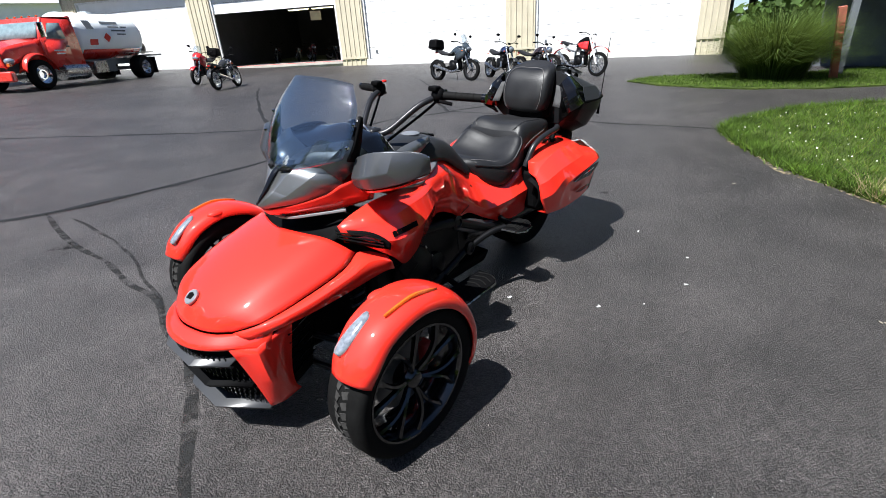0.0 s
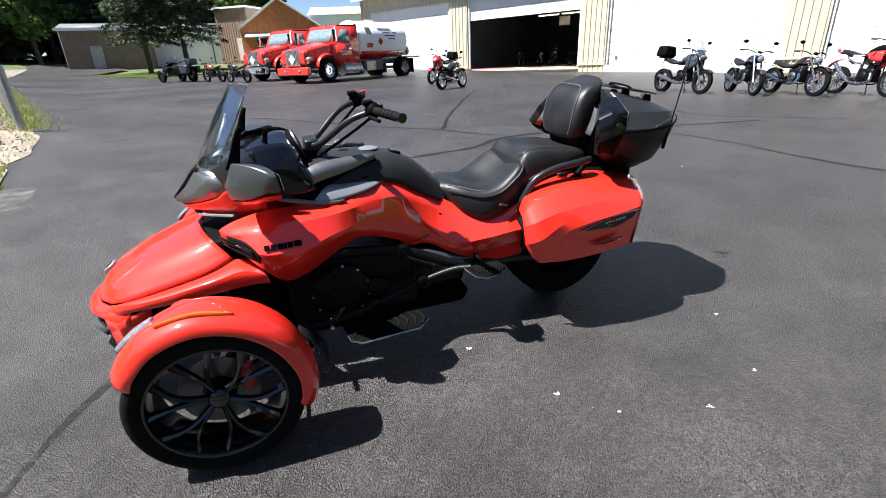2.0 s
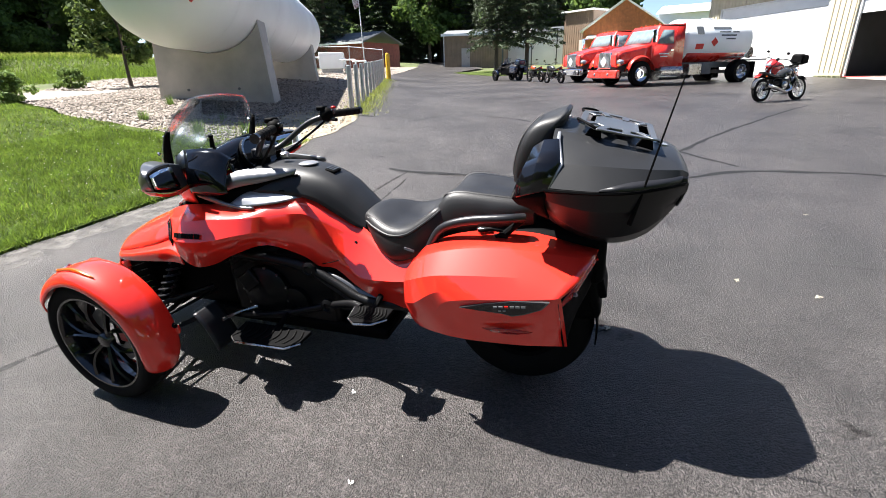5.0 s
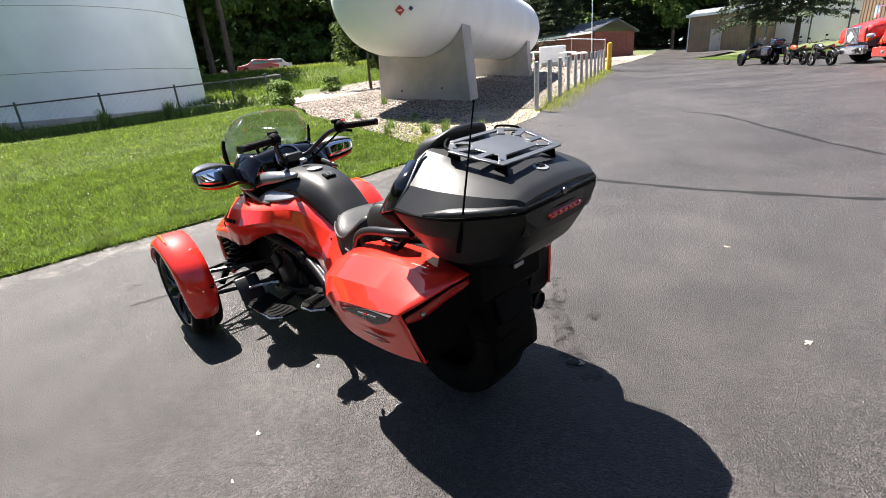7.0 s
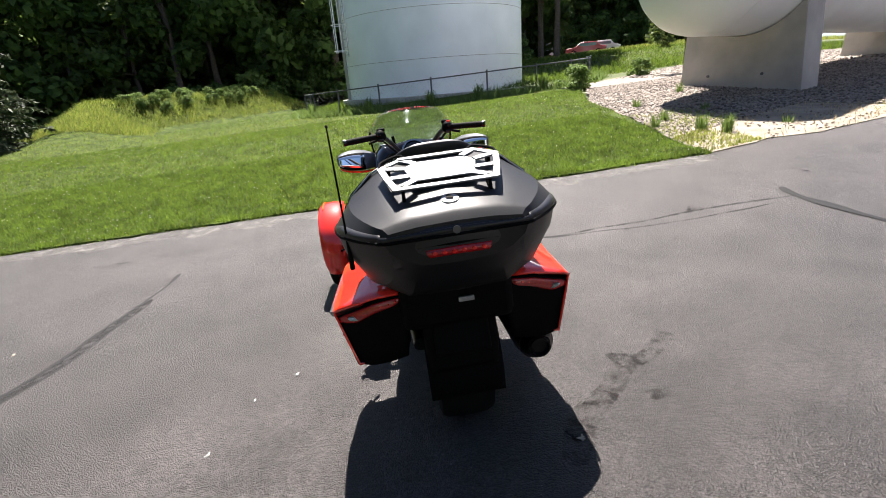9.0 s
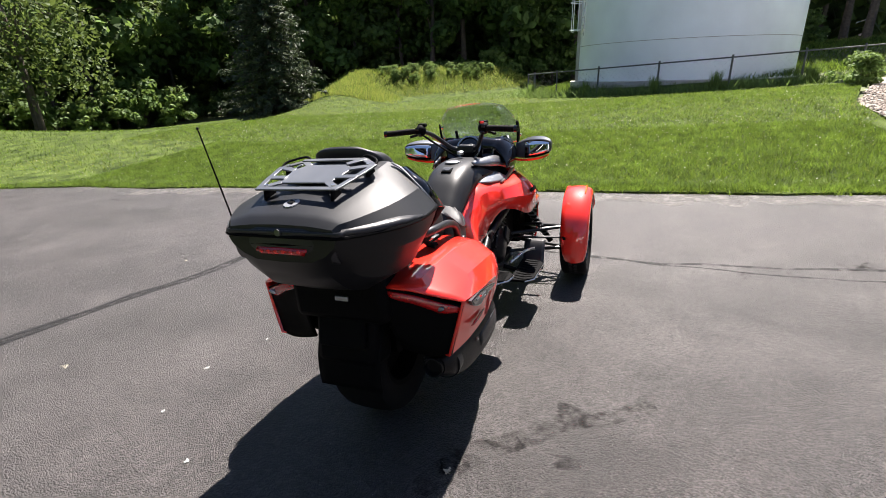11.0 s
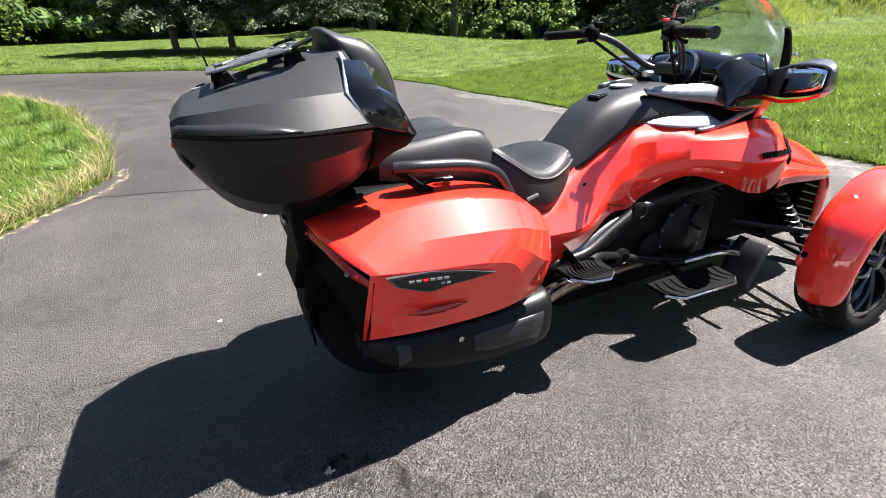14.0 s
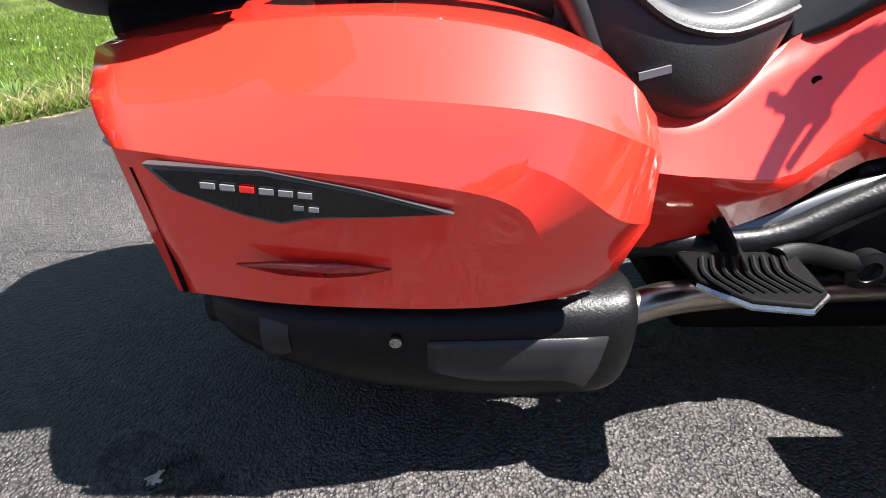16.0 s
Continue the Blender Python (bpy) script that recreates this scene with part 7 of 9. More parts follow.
chain_fence("yard_fence", [(12.0, -27.0), (15.5, -29.0), (20.5, -31.0), (24, -24)], 1.7, "chain-link yard fence with pipes behind it", 0.22)
bollard = thing("yellow_bollard", stand(11.5, -26.6, 0), "yellow painted steel bollard", "bollard")
part("pipe", tube([(0, 0, -0.3), (0, 0, 1.5)], 0.14, 14, 1), M_YELLOW, bollard)
part("cap", blob((0, 0, 1.5), (0.14, 0.14, 0.06), sub=1), M_YELLOW, bollard)
for k in range(6):
    pipe = thing("valve_pipe", stand(13.2 + k * 1.1, -27.0 - 0.6 * (k % 3), 20 * k), "white pipework with a valve behind the fence", "pipe", "pipework in the yard")
    part("riser", tube([(0, 0, -0.2), (0, 0, 0.8), (0.15, 0, 0.95), (1.0, 0, 0.95)], 0.055, 8, 3), M_WHITEPAINT, pipe)
    part("valve", blob((0, 0, 0.5), (0.13, 0.13, 0.11), sub=1), M_CONCRETE, pipe)
tankette = thing("pump_cabinet", stand(16.0, -27.5, 25), "pale grey pump cabinet behind the fence", "cabinet")
part("body", box((0, 0, 0.75), (1.6, 0.9, 1.0)), M_WHITEPAINT, tankette, bevel=0.03)
part("leg_frame", box((0, 0, 0.1), (1.3, 0.7, 0.5)), M_GALV, tankette)
flag_pole = thing("flag_pole", stand(21.0, -41.5, 0), "white flag pole with a furled striped flag", "flag pole")
part("pole", tube([(0, 0, 0), (0.25, 0, 9)], 0.05, 8, 1, 0.03), M_WHITE, flag_pole)
part("flag", patch([[(0.20, 0.0, 6.3), (0.35, 0.25, 6.2), (0.25, 0.55, 6.0), (0.4, 0.8, 5.8)], [(0.20, 0.0, 5.3), (0.3, 0.2, 5.2), (0.2, 0.45, 5.1), (0.3, 0.65, 5.0)]], 4, 4), mat("flag_cloth", (0.45, 0.12, 0.13), 0.8, var=0.6, scale=6, col2=(0.6, 0.6, 0.62)), flag_pole, thick=0.004)
red_post = thing("sign_post", stand(-13.2, 0.75, 0), "weathered red-brown wooden post leaning slightly", "post")
part("post", box((0.02, 0.0, 0.68), (0.14, 0.14, 1.62), pose(0, 0, 0, 7, 3, 20)), M_REDWOOD, red_post, bevel=0.012)
pump_shed = thing("dark_shed", stand(-16.2, 1.8, 15), "dark open shelter behind the ornamental grass", "shelter")
part("back_wall", box((-1.5, 1.0, 1.3), (0.15, 5.0, 2.8)), M_TRIM, pump_shed)
part("roof", box((0.0, 1.0, 2.75), (3.4, 5.4, 0.14), pose(0, 0, 0, 0, 5, 0)), M_TRIM, pump_shed)
for yy in (-1.4, 3.4):
    part("corner_post", box((1.4, yy, 1.3), (0.14, 0.14, 2.8)), M_TRIM, pump_shed)

# ---- trucks ----
M_TRUCKRED = mat("truck_red", (0.62, 0.030, 0.020), 0.28, var=0.05, scale=2, coat=0.7)
M_TRUCKGLASS = mat("truck_glass", (0.16, 0.22, 0.24), 0.06, var=0.2, coat=0.4)


def wheel_parts(root, x, y, r, w, s, rim=M_STEEL, spokes=0):
    at = Matrix.Translation((x, y, r))
    wh = part("wheel", lathe([(r * (0.76 if spokes else 0.62), -w / 2), (r * 0.9, -w / 2), (r, -w * 0.34), (r, w * 0.34), (r * 0.9, w / 2), (r * (0.76 if spokes else 0.62), w / 2)], 28, at), M_RUBBER, root, "black tyre")
    if spokes:
        part("rim", lathe([(r * 0.70, -w * 0.36), (r * 0.78, -w * 0.42), (r * 0.78, w * 0.42), (r * 0.70, w * 0.36)], 28, at), rim, wh)
        part("hub", lathe([(0, -w * 0.3), (r * 0.13, -w * 0.3), (r * 0.13, w * 0.3), (0, w * 0.3)], 12, at), rim, wh)
        for k in range(spokes):
            a = 2 * math.pi * k / spokes
            part("spoke", tube([(x + r * 0.10 * math.cos(a), y, r + r * 0.10 * math.sin(a)), (x + r * 0.73 * math.cos(a + 0.12), y, r + r * 0.73 * math.sin(a + 0.12))], max(0.004, r * 0.03), 5, 1), rim, wh)
    else:
        part("rim", lathe([(0, 0.02 * s), (r * 0.22, 0.02 * s), (r * 0.25, w * 0.30 * s), (r * 0.34, w * 0.30 * s), (r * 0.40, 0.0), (r * 0.56, w * 0.12 * s), (r * 0.63, w * 0.46 * s)], 28, at), rim, wh)
    return wh


def tank_truck(name, m, with_tank):
    g = thing(name, m, "red and white gas delivery truck with a rounded white tank" if with_tank else "red day-cab truck with a white hazard diamond on the grille", "truck", "delivery trucks")
    for s in (1, -1):
        wheel_parts(g, 0, 1.02 * s, 0.50, 0.28, s, M_CHROME)
        wheel_parts(g, -5.2, 0.98 * s, 0.50, 0.50, s, M_CHROME)
    hood = patch([[(1.05, y, 0.80 - abs(y) * 0.02) for y in (-0.85, -0.45, 0, 0.45, 0.85)], [(1.08, y, 1.15) for y in (-0.82, -0.45, 0, 0.45, 0.82)], [(0.98, y, 1.42 - abs(y) * 0.10) for y in (-0.78, -0.45, 0, 0.45, 0.78)], [(0.40, y, 1.58 - abs(y) * 0.10) for y in (-0.86, -0.45, 0, 0.45, 0.86)], [(-0.50, y, 1.74 - abs(y) * 0.10) for y in (-0.95, -0.5, 0, 0.5, 0.95)]], 4, 4, (0, 0, 0.8))
    part("hood", hood, M_TRUCKRED, g, thick=0.02)
    for s in (1, -1):
        part("hood_side", patch([[(1.03, 0.80 * s, 0.75), (1.0, 0.80 * s, 1.36)], [(0.45, 0.92 * s, 0.95), (0.40, 0.86 * s, 1.52)], [(-0.5, 0.98 * s, 0.95), (-0.5, 0.95 * s, 1.66)]], 3, 3, (0, 0, 1)), M_TRUCKRED, g, thick=0.02)
        rows = [[(math.cos(radians(a)) * 0.66, (0.84 + 0.34 * t) * s, 0.50 + math.sin(radians(a)) * 0.66 + (0.06 if 0.2 < t < 0.8 else 0)) for t in (0, 0.3, 0.7, 1.0)] for a in (8, 40, 75, 110, 145, 172)]
        part("front_fender", patch(rows, 3, 2, (0, 1.0 * s, 0.4)), M_TRUCKRED, g, thick=0.02)
        part("headlight", blob((0.90, 0.88 * s, 0.98), (0.16, 0.20, 0.12)), M_CLEARLENS, g, "clear headlight")
        part("turn_light", box((1.0, 0.96 * s, 0.86), (0.10, 0.10, 0.08)), M_AMBER, g)
        part("mirror", box((-0.35, 1.32 * s, 1.95), (0.10, 0.18, 0.50)), M_CHROME, g, bevel=0.02)
        part("mirror_arm", tube([(-0.45, 1.02 * s, 2.15), (-0.35, 1.30 * s, 2.15)], 0.018, 6, 1), M_CHROME, g)
        part("mirror_arm", tube([(-0.45, 1.02 * s, 1.70), (-0.35, 1.30 * s, 1.72)], 0.018, 6, 1), M_CHROME, g)
    grille = part("grille", box((1.06, 0, 1.06), (0.06, 0.92, 0.66)), M_CHROME, g, "upright chrome grille", bevel=0.03)
    for k in range(9):
        part("grille_bar", box((1.10, -0.36 + 0.09 * k, 1.06), (0.02, 0.025, 0.56)), M_GALV, grille)
    part("placard", box((1.13, 0.0, 1.0), (0.012, 0.30, 0.30), pose(0, 0, 0, 45, 0, 0)), M_WHITE, grille, "white diamond placard")
    bump = part("bumper", box((1.10, 0, 0.50), (0.20, 2.2, 0.34)), M_TRUCKRED if with_tank else M_CHROME, g, bevel=0.05)
    for y in (-0.5, 0.5):
        part("fog_lamp", blob((1.21, y, 0.50), (0.03, 0.08, 0.06)), M_CLEARLENS, bump)
    part("cab", patch([[(-0.50, y, 0.70) for y in (-1.02, -0.5, 0, 0.5, 1.02)], [(-0.50, y, 1.66) for y in (-1.0, -0.5, 0, 0.5, 1.0)], [(-0.85, y, 2.32) for y in (-0.92, -0.5, 0, 0.5, 0.92)], [(-1.05, y, 2.42) for y in (-0.88, -0.5, 0, 0.5, 0.88)], [(-2.0, y, 2.44) for y in (-0.92, -0.5, 0, 0.5, 0.92)], [(-2.1, y, 2.30) for y in (-0.96, -0.5, 0, 0.5, 0.96)], [(-2.1, y, 0.70) for y in (-1.02, -0.5, 0, 0.5, 1.02)]], 2, 3, (-1.3, 0, 1.4)), M_TRUCKRED, g, thick=0.03)
    part("windscreen", patch([[(-0.485, y, 1.72) for y in (-0.86, -0.4, 0, 0.4, 0.86)], [(-0.78, y, 2.26) for y in (-0.80, -0.4, 0, 0.4, 0.80)]], 2, 3, (-1.3, 0, 1.4)), M_TRUCKGLASS, g, "raked windscreen", thick=0.01)
    for s in (1, -1):
        side = grid([[(-0.50, 1.02 * s, 0.70), (-0.50, 1.0 * s, 1.66), (-0.90, 0.92 * s, 2.36)], [(-2.1, 1.02 * s, 0.70), (-2.1, 1.0 * s, 1.66), (-2.05, 0.93 * s, 2.36)]], core=(-1.3, 0, 1.4))
        wall = part("cab_side", side, M_TRUCKRED, g, thick=0.03)
        part("side_window", grid([[(-0.72, 1.012 * s, 1.68), (-1.0, 0.945 * s, 2.22)], [(-1.55, 1.012 * s, 1.68), (-1.55, 0.945 * s, 2.22)]], core=(-1.3, 0, 1.4)), M_TRUCKGLASS, wall, "side window", thick=0.01)
        door = part("door", grid([[(-0.60, 1.028 * s, 0.80), (-0.60, 1.012 * s, 1.62)], [(-1.60, 1.028 * s, 0.80), (-1.60, 1.012 * s, 1.62)]], core=(-1.3, 0, 1.4)), M_TRUCKRED, wall, thick=0.012)
        part("door_handle", box((-1.48, 1.045 * s, 1.42), (0.14, 0.03, 0.05)), M_CHROME, door)
        for k, w in enumerate((0.50, 0.36)):
            part("lettering_bar", box((-1.1, 1.042 * s, 1.28 - 0.11 * k), (w, 0.006, 0.045)), M_WHITE, door)
        part("fuel_tank", lathe([(0, -0.55), (0.30, -0.55), (0.30, 0.55), (0, 0.55)], 20, Matrix.Translation((-1.55, 0.86 * s, 0.52)) @ pose(0, 0, 0, 0, 0, 90)), M_STEEL, g, "polished fuel tank")
        for k in range(2):
            part("cab_step", box((-1.35, 1.10 * s, 0.36 + 0.26 * k), (0.9, 0.16, 0.04)), M_GALV, g)
    for k in range(5):
        part("roof_light", blob((-1.05, -0.6 + 0.3 * k, 2.46), (0.05, 0.05, 0.035), sub=1), M_AMBER, g)
    for s in (1, -1):
        part("horn_stack", tube([(-2.18, 0.75 * s, 1.0), (-2.18, 0.75 * s, 2.5)], 0.05, 8, 1), M_CHROME, g)
    for s in (1, -1):
        part("chassis_rail", box((-3.0, 0.42 * s, 0.80), (7.4, 0.10, 0.24)), M_TRIM, g)
    part("axle", box((-5.2, 0, 0.5), (0.16, 1.6, 0.16)), M_TRIM, g)
    part("front_axle", box((0, 0, 0.46), (0.14, 1.8, 0.12)), M_TRIM, g)
    part("engine_bay", box((0.1, 0, 0.95), (1.5, 1.3, 0.7)), M_TRIM, g)
    if with_tank:
        R, Z, a, b = 0.92, 1.78, -2.45, -5.75
        prof = [(R * math.sin(math.pi / 2 * k / 7), -(a + 0.38 * math.cos(math.pi / 2 * k / 7))) for k in range(8)] + [(R * math.sin(math.pi / 2 * (7 - k) / 7), -(b - 0.38 * math.cos(math.pi / 2 * (7 - k) / 7))) for k in range(8)]
        tk = part("gas_tank", lathe(prof, 40, Matrix.Translation((0, 0, Z)) @ pose(0, 0, 0, 0, 0, 90)), M_WHITEPAINT, g, "rounded white gas tank")
        low = [[(x, math.sin(t) * (R + 0.012), Z - math.cos(t) * (R + 0.012)) for t in (radians(v) for v in range(-62, 63, 12))] for x in (a - 0.05, b + 0.05)]
        part("red_belly", grid(low, core=((a + b) / 2, 0, Z)), M_TRUCKRED, tk, "red lower band", thick=0.01)
        for s in (1, -1):
            def on(x, v):
                t = math.asin(max(-1, min(1, v / R)))
                return Vector((x, math.cos(t) * (R + 0.008) * s, Z + math.sin(t) * (R + 0.008)))
            for x0, w, v, h, ma in ((-4.2, 0.95, 0.52, 0.11, M_TRIM), (-4.9, 0.35, 0.36, 0.06, M_TRIM), (-4.3, 0.6, 0.36, 0.05, M_TRIM), (-4.5, 0.8, 0.22, 0.06, M_TRIM), (-4.6, 0.5, 0.08, 0.05, M_TRIM), (-3.0, 0.35, 0.42, 0.36, M_TRIM), (-3.0, 0.40, -0.22, 0.22, M_TRUCKRED)):
                c = on(x0, v)
                part("lettering_bar", box(c, (w, 0.012, h), pose(0, 0, 0, math.degrees(math.asin(v / R)) * s, 0, 0)), ma, tk)
            c = on(-3.75, -0.05)
            part("placard", box(c, (0.26, 0.014, 0.26), pose(0, 0, 0, 0, 45, 0)), M_TRUCKRED, tk, "red hazard diamond")
            part("rear_fender", box((-5.2, 1.0 * s, 1.10), (1.30, 0.52, 0.04)), M_STEEL, g, bevel=0.01)
            part("tool_box", box((-2.75, 0.92 * s, 0.62), (0.66, 0.40, 0.46)), M_STEEL, g, "bright metal tool box", bevel=0.02)
            part("mud_flap", box((-5.86, 1.0 * s, 0.55), (0.02, 0.5, 0.7)), M_RUBBER, g)
            part("pump_gear", box((-3.6, 0.7 * s, 0.65), (0.5, 0.3, 0.5)), M_TRIM, g, bevel=0.03)
        part("rear_deck", box((-6.35, 0, 0.98), (0.9, 1.9, 0.08)), M_GALV, g)
        part("hose_reel", lathe([(0.12, -0.2), (0.26, -0.2), (0.26, -0.17), (0.14, -0.15), (0.14, 0.15), (0.26, 0.17), (0.26, 0.2), (0.12, 0.2)], 20, Matrix.Translation((-6.3, 0.2, 1.30))), M_STEEL, g)
        part("valve", box((-6.5, -0.4, 1.2), (0.2, 0.3, 0.4)), M_YELLOW, g, bevel=0.03)
        part("hatch", lathe([(0, 0), (0.22, 0), (0.22, 0.08), (0, 0.10)], 20, Matrix.Translation((-4.0, 0, Z + R - 0.02)) @ pose(0, 0, 0, 90, 0, 0)), M_WHITEPAINT, tk)
    else:
        part("flat_box", box((-4.2, 0, 1.6), (3.6, 1.9, 1.3)), M_WHITEPAINT, g, bevel=0.08)
    return g


HEAD = 34.8
tank_truck("tank_truck", stand(-2.35, -21.86, HEAD), True)
tank_truck("tank_truck", stand(-0.6, -25.9, HEAD), False)


# ---- parked motorcycles ----
def motorcycle(m, label, tank=(0.02, 0.02, 0.022), trim=(0.03, 0.03, 0.03), style="road", rim=M_STEEL, case=False):
    """x ahead, standing on its stand with a slight lean; the wheelbase is about 1.42 m."""
    lean = pose(0, 0, 0, -7, 0, 0)
    g = thing("motorcycle", m @ lean, label, "motorcycle", "parked motorcycles")
    M_T, M_K = mat("bike_paint", tank, 0.2, coat=0.8, var=0.05), mat("bike_trim", trim, 0.35, var=0.1)
    rf, rr, seat, wf = {"road": (0.30, 0.31, 0.78, 0.10), "dirt": (0.345, 0.33, 0.94, 0.065), "tour": (0.31, 0.31, 0.84, 0.105), "cruise": (0.33, 0.31, 0.72, 0.09)}[style]
    wheel_parts(g, 0.71, 0, rf, wf, 1, rim, 14 if style in ("dirt", "cruise") else 7)
    wheel_parts(g, -0.71, 0, rr, wf * 1.35, 1, rim, 14 if style in ("dirt", "cruise") else 7)
    top = Vector((0.36, 0, seat + 0.14))
    for s in (1, -1):
        part("fork_leg", tube([(0.71, 0.085 * s, rf), (0.36, 0.085 * s, seat + 0.16)], 0.024, 8, 1), M_WHITE if style == "dirt" else M_STEEL, g)
        part("swing_arm", tube([(-0.71, 0.09 * s, rr), (-0.12, 0.10 * s, 0.42)], 0.024, 8, 1), M_STEEL if style == "dirt" else M_BLACK, g)
        part("frame_rail", tube([(0.34, 0.05 * s, seat + 0.02), (0.05, 0.12 * s, seat - 0.06), (-0.35, 0.12 * s, seat - 0.08), (-0.62, 0.10 * s, seat + 0.0)], 0.017, 6, 3), M_BLACK, g)
        part("frame_rail", tube([(0.32, 0.05 * s, seat - 0.06), (0.26, 0.12 * s, 0.36), (0.0, 0.13 * s, 0.27), (-0.20, 0.12 * s, 0.36)], 0.016, 6, 3), M_BLACK, g)
        part("handle", tube([(0.33, 0.05 * s, seat + 0.22), (0.28, 0.22 * s, seat + 0.28), (0.20, 0.38 * s, seat + 0.27)], 0.012, 6, 3), M_BLACK, g)
        part("grip", tube([(0.235, 0.30 * s, seat + 0.275), (0.195, 0.41 * s, seat + 0.268)], 0.018, 8, 1), M_RUBBER, g)
        if style != "dirt":
            stalk = part("mirror_stalk", tube([(0.26, 0.26 * s, seat + 0.29), (0.30, 0.33 * s, seat + 0.44)], 0.006, 5, 1), M_BLACK, g)
            part("mirror", blob((0.30, 0.36 * s, seat + 0.47), (0.022, 0.075, 0.045), sub=1), M_BLACK, stalk)
            part("turn_light", blob((0.44, 0.17 * s, seat + 0.02), (0.03, 0.03, 0.02), sub=1), M_AMBER, g)
            part("turn_light", blob((-0.70, 0.14 * s, seat - 0.04), (0.03, 0.03, 0.02), sub=1), M_AMBER, g)
    part("engine", box((0.06, 0, 0.46), (0.40, 0.26, 0.30)), M_ENGINE, g, bevel=0.05)
    part("cylinder", box((0.13, 0, 0.62), (0.18, 0.20, 0.20), pose(0, 0, 0, 0, 12, 0)), M_STEEL if style == "cruise" else M_ENGINE, g, bevel=0.03)
    part("engine_case", lathe([(0, 0.17), (0.07, 0.165), (0.11, 0.14), (0.11, -0.14), (0.07, -0.165), (0, -0.17)], 20, Matrix.Translation((0.02, 0, 0.43))), M_STEEL if style == "cruise" else M_ENGINE, g)
    w = {"road": 0.13, "dirt": 0.055, "tour": 0.16, "cruise": 0.14}[style]
    rows = [[(x, y * k, z0 + zz) for y, zz in ((-w, -0.05), (-w * 0.9, 0.04), (-w * 0.4, 0.10), (0, 0.115), (w * 0.4, 0.10), (w * 0.9, 0.04), (w, -0.05))] for x, k, z0 in ((0.36, 0.45, seat + 0.04), (0.28, 0.9, seat + 0.06), (0.12, 1.0, seat + 0.06), (-0.04, 0.8, seat + 0.0), (-0.12, 0.5, seat - 0.05))]
    part("fuel_tank", patch(rows, 3, 2, (0.1, 0, seat - 0.1), False, True), M_BLACK if style == "dirt" else M_T, g, "painted fuel tank")
    rows = [[(x, y * k, seat + z0 + zz) for y, zz in ((-0.13, -0.06), (-0.12, 0.0), (0, 0.02), (0.12, 0.0), (0.13, -0.06))] for x, k, z0 in ((-0.08, 0.6, 0.0), (-0.25, 1.0, -0.03), (-0.42, 1.0, 0.01), (-0.66, 0.8, 0.07), (-0.78, 0.5, 0.09))]
    part("seat", patch(rows, 3, 2, (-0.4, 0, seat - 0.2), False, True), M_LEATHER, g, "black seat")
    for x, r, a0, a1, nm in ((0.71, rf, 40, 150, "front_mudguard"), (-0.71, rr, 50, 170, "rear_mudguard")):
        up = 0.16 if style == "dirt" else 0.025
        rows = [[(x + math.cos(radians(a)) * (r + up), y, r + math.sin(radians(a)) * (r + up)) for y in (-wf * 0.75, -wf * 0.4, 0, wf * 0.4, wf * 0.75)] for a in np.linspace(a0, a1, 5)]
        part(nm, patch(rows, 2, 1, (x, 0, r)), M_T if style != "road" else M_K, g, thick=0.006)
    part("exhaust", tube([(0.22, -0.12, 0.50), (0.26, -0.16, 0.32), (0.0, -0.17, 0.26), (-0.30, -0.18, 0.34), (-0.72, -0.19, 0.44 if style != "dirt" else 0.70)], 0.032, 8, 3, 0.05), M_CHROME if style == "cruise" else M_STEEL, g, "metal exhaust")
    part("side_stand", tube([(0.0, 0.12, 0.28), (-0.08, 0.26, 0.02)], 0.010, 6, 1), M_STEEL, g)
    part("foot_peg", tube([(-0.15, -0.24, 0.33), (-0.15, 0.24, 0.33)], 0.012, 6, 1), M_STEEL, g)
    part("tail_light", box((-0.80, 0, seat + 0.02), (0.04, 0.11, 0.05)), M_REDLENS, g, bevel=0.01)
    if style == "dirt":
        part("number_board", box((0.47, 0, seat + 0.10), (0.02, 0.20, 0.22), pose(0, 0, 0, 0, -22, 0)), M_WHITE, g, "plain white number board", bevel=0.01)
        for s in (1, -1):
            part("side_shroud", patch([[(0.34, 0.10 * s, seat + 0.05), (0.36, 0.12 * s, seat - 0.20)], [(0.14, 0.16 * s, seat + 0.03), (0.18, 0.17 * s, seat - 0.18)], [(-0.05, 0.13 * s, seat - 0.03), (0.0, 0.13 * s, seat - 0.10)]], 3, 3), M_T, g, "bright plastic shroud", thick=0.006)
        rows = [[(x, y, seat + z) for y in (-0.09, 0, 0.09)] for x, z in ((-0.50, 0.02), (-0.75, 0.08), (-1.0, 0.14))]
        part("tail_fender", patch(rows, 2, 2, (-0.7, 0, 0)), M_T, g, thick=0.006)
        for s in (1, -1):
            part("side_panel", patch([[(-0.08, 0.13 * s, seat - 0.04), (-0.06, 0.13 * s, seat - 0.26)], [(-0.32, 0.14 * s, seat - 0.04), (-0.30, 0.14 * s, seat - 0.22)], [(-0.58, 0.10 * s, seat + 0.02), (-0.55, 0.10 * s, seat - 0.08)]], 2, 2, (-0.3, 0, seat - 0.1)), M_WHITE, g, "white plastic side panel", thick=0.006)
        part("shock_spring", tube([(-0.16, 0, 0.40), (-0.20, 0, seat - 0.12)], 0.035, 8, 1), M_STEEL, g)
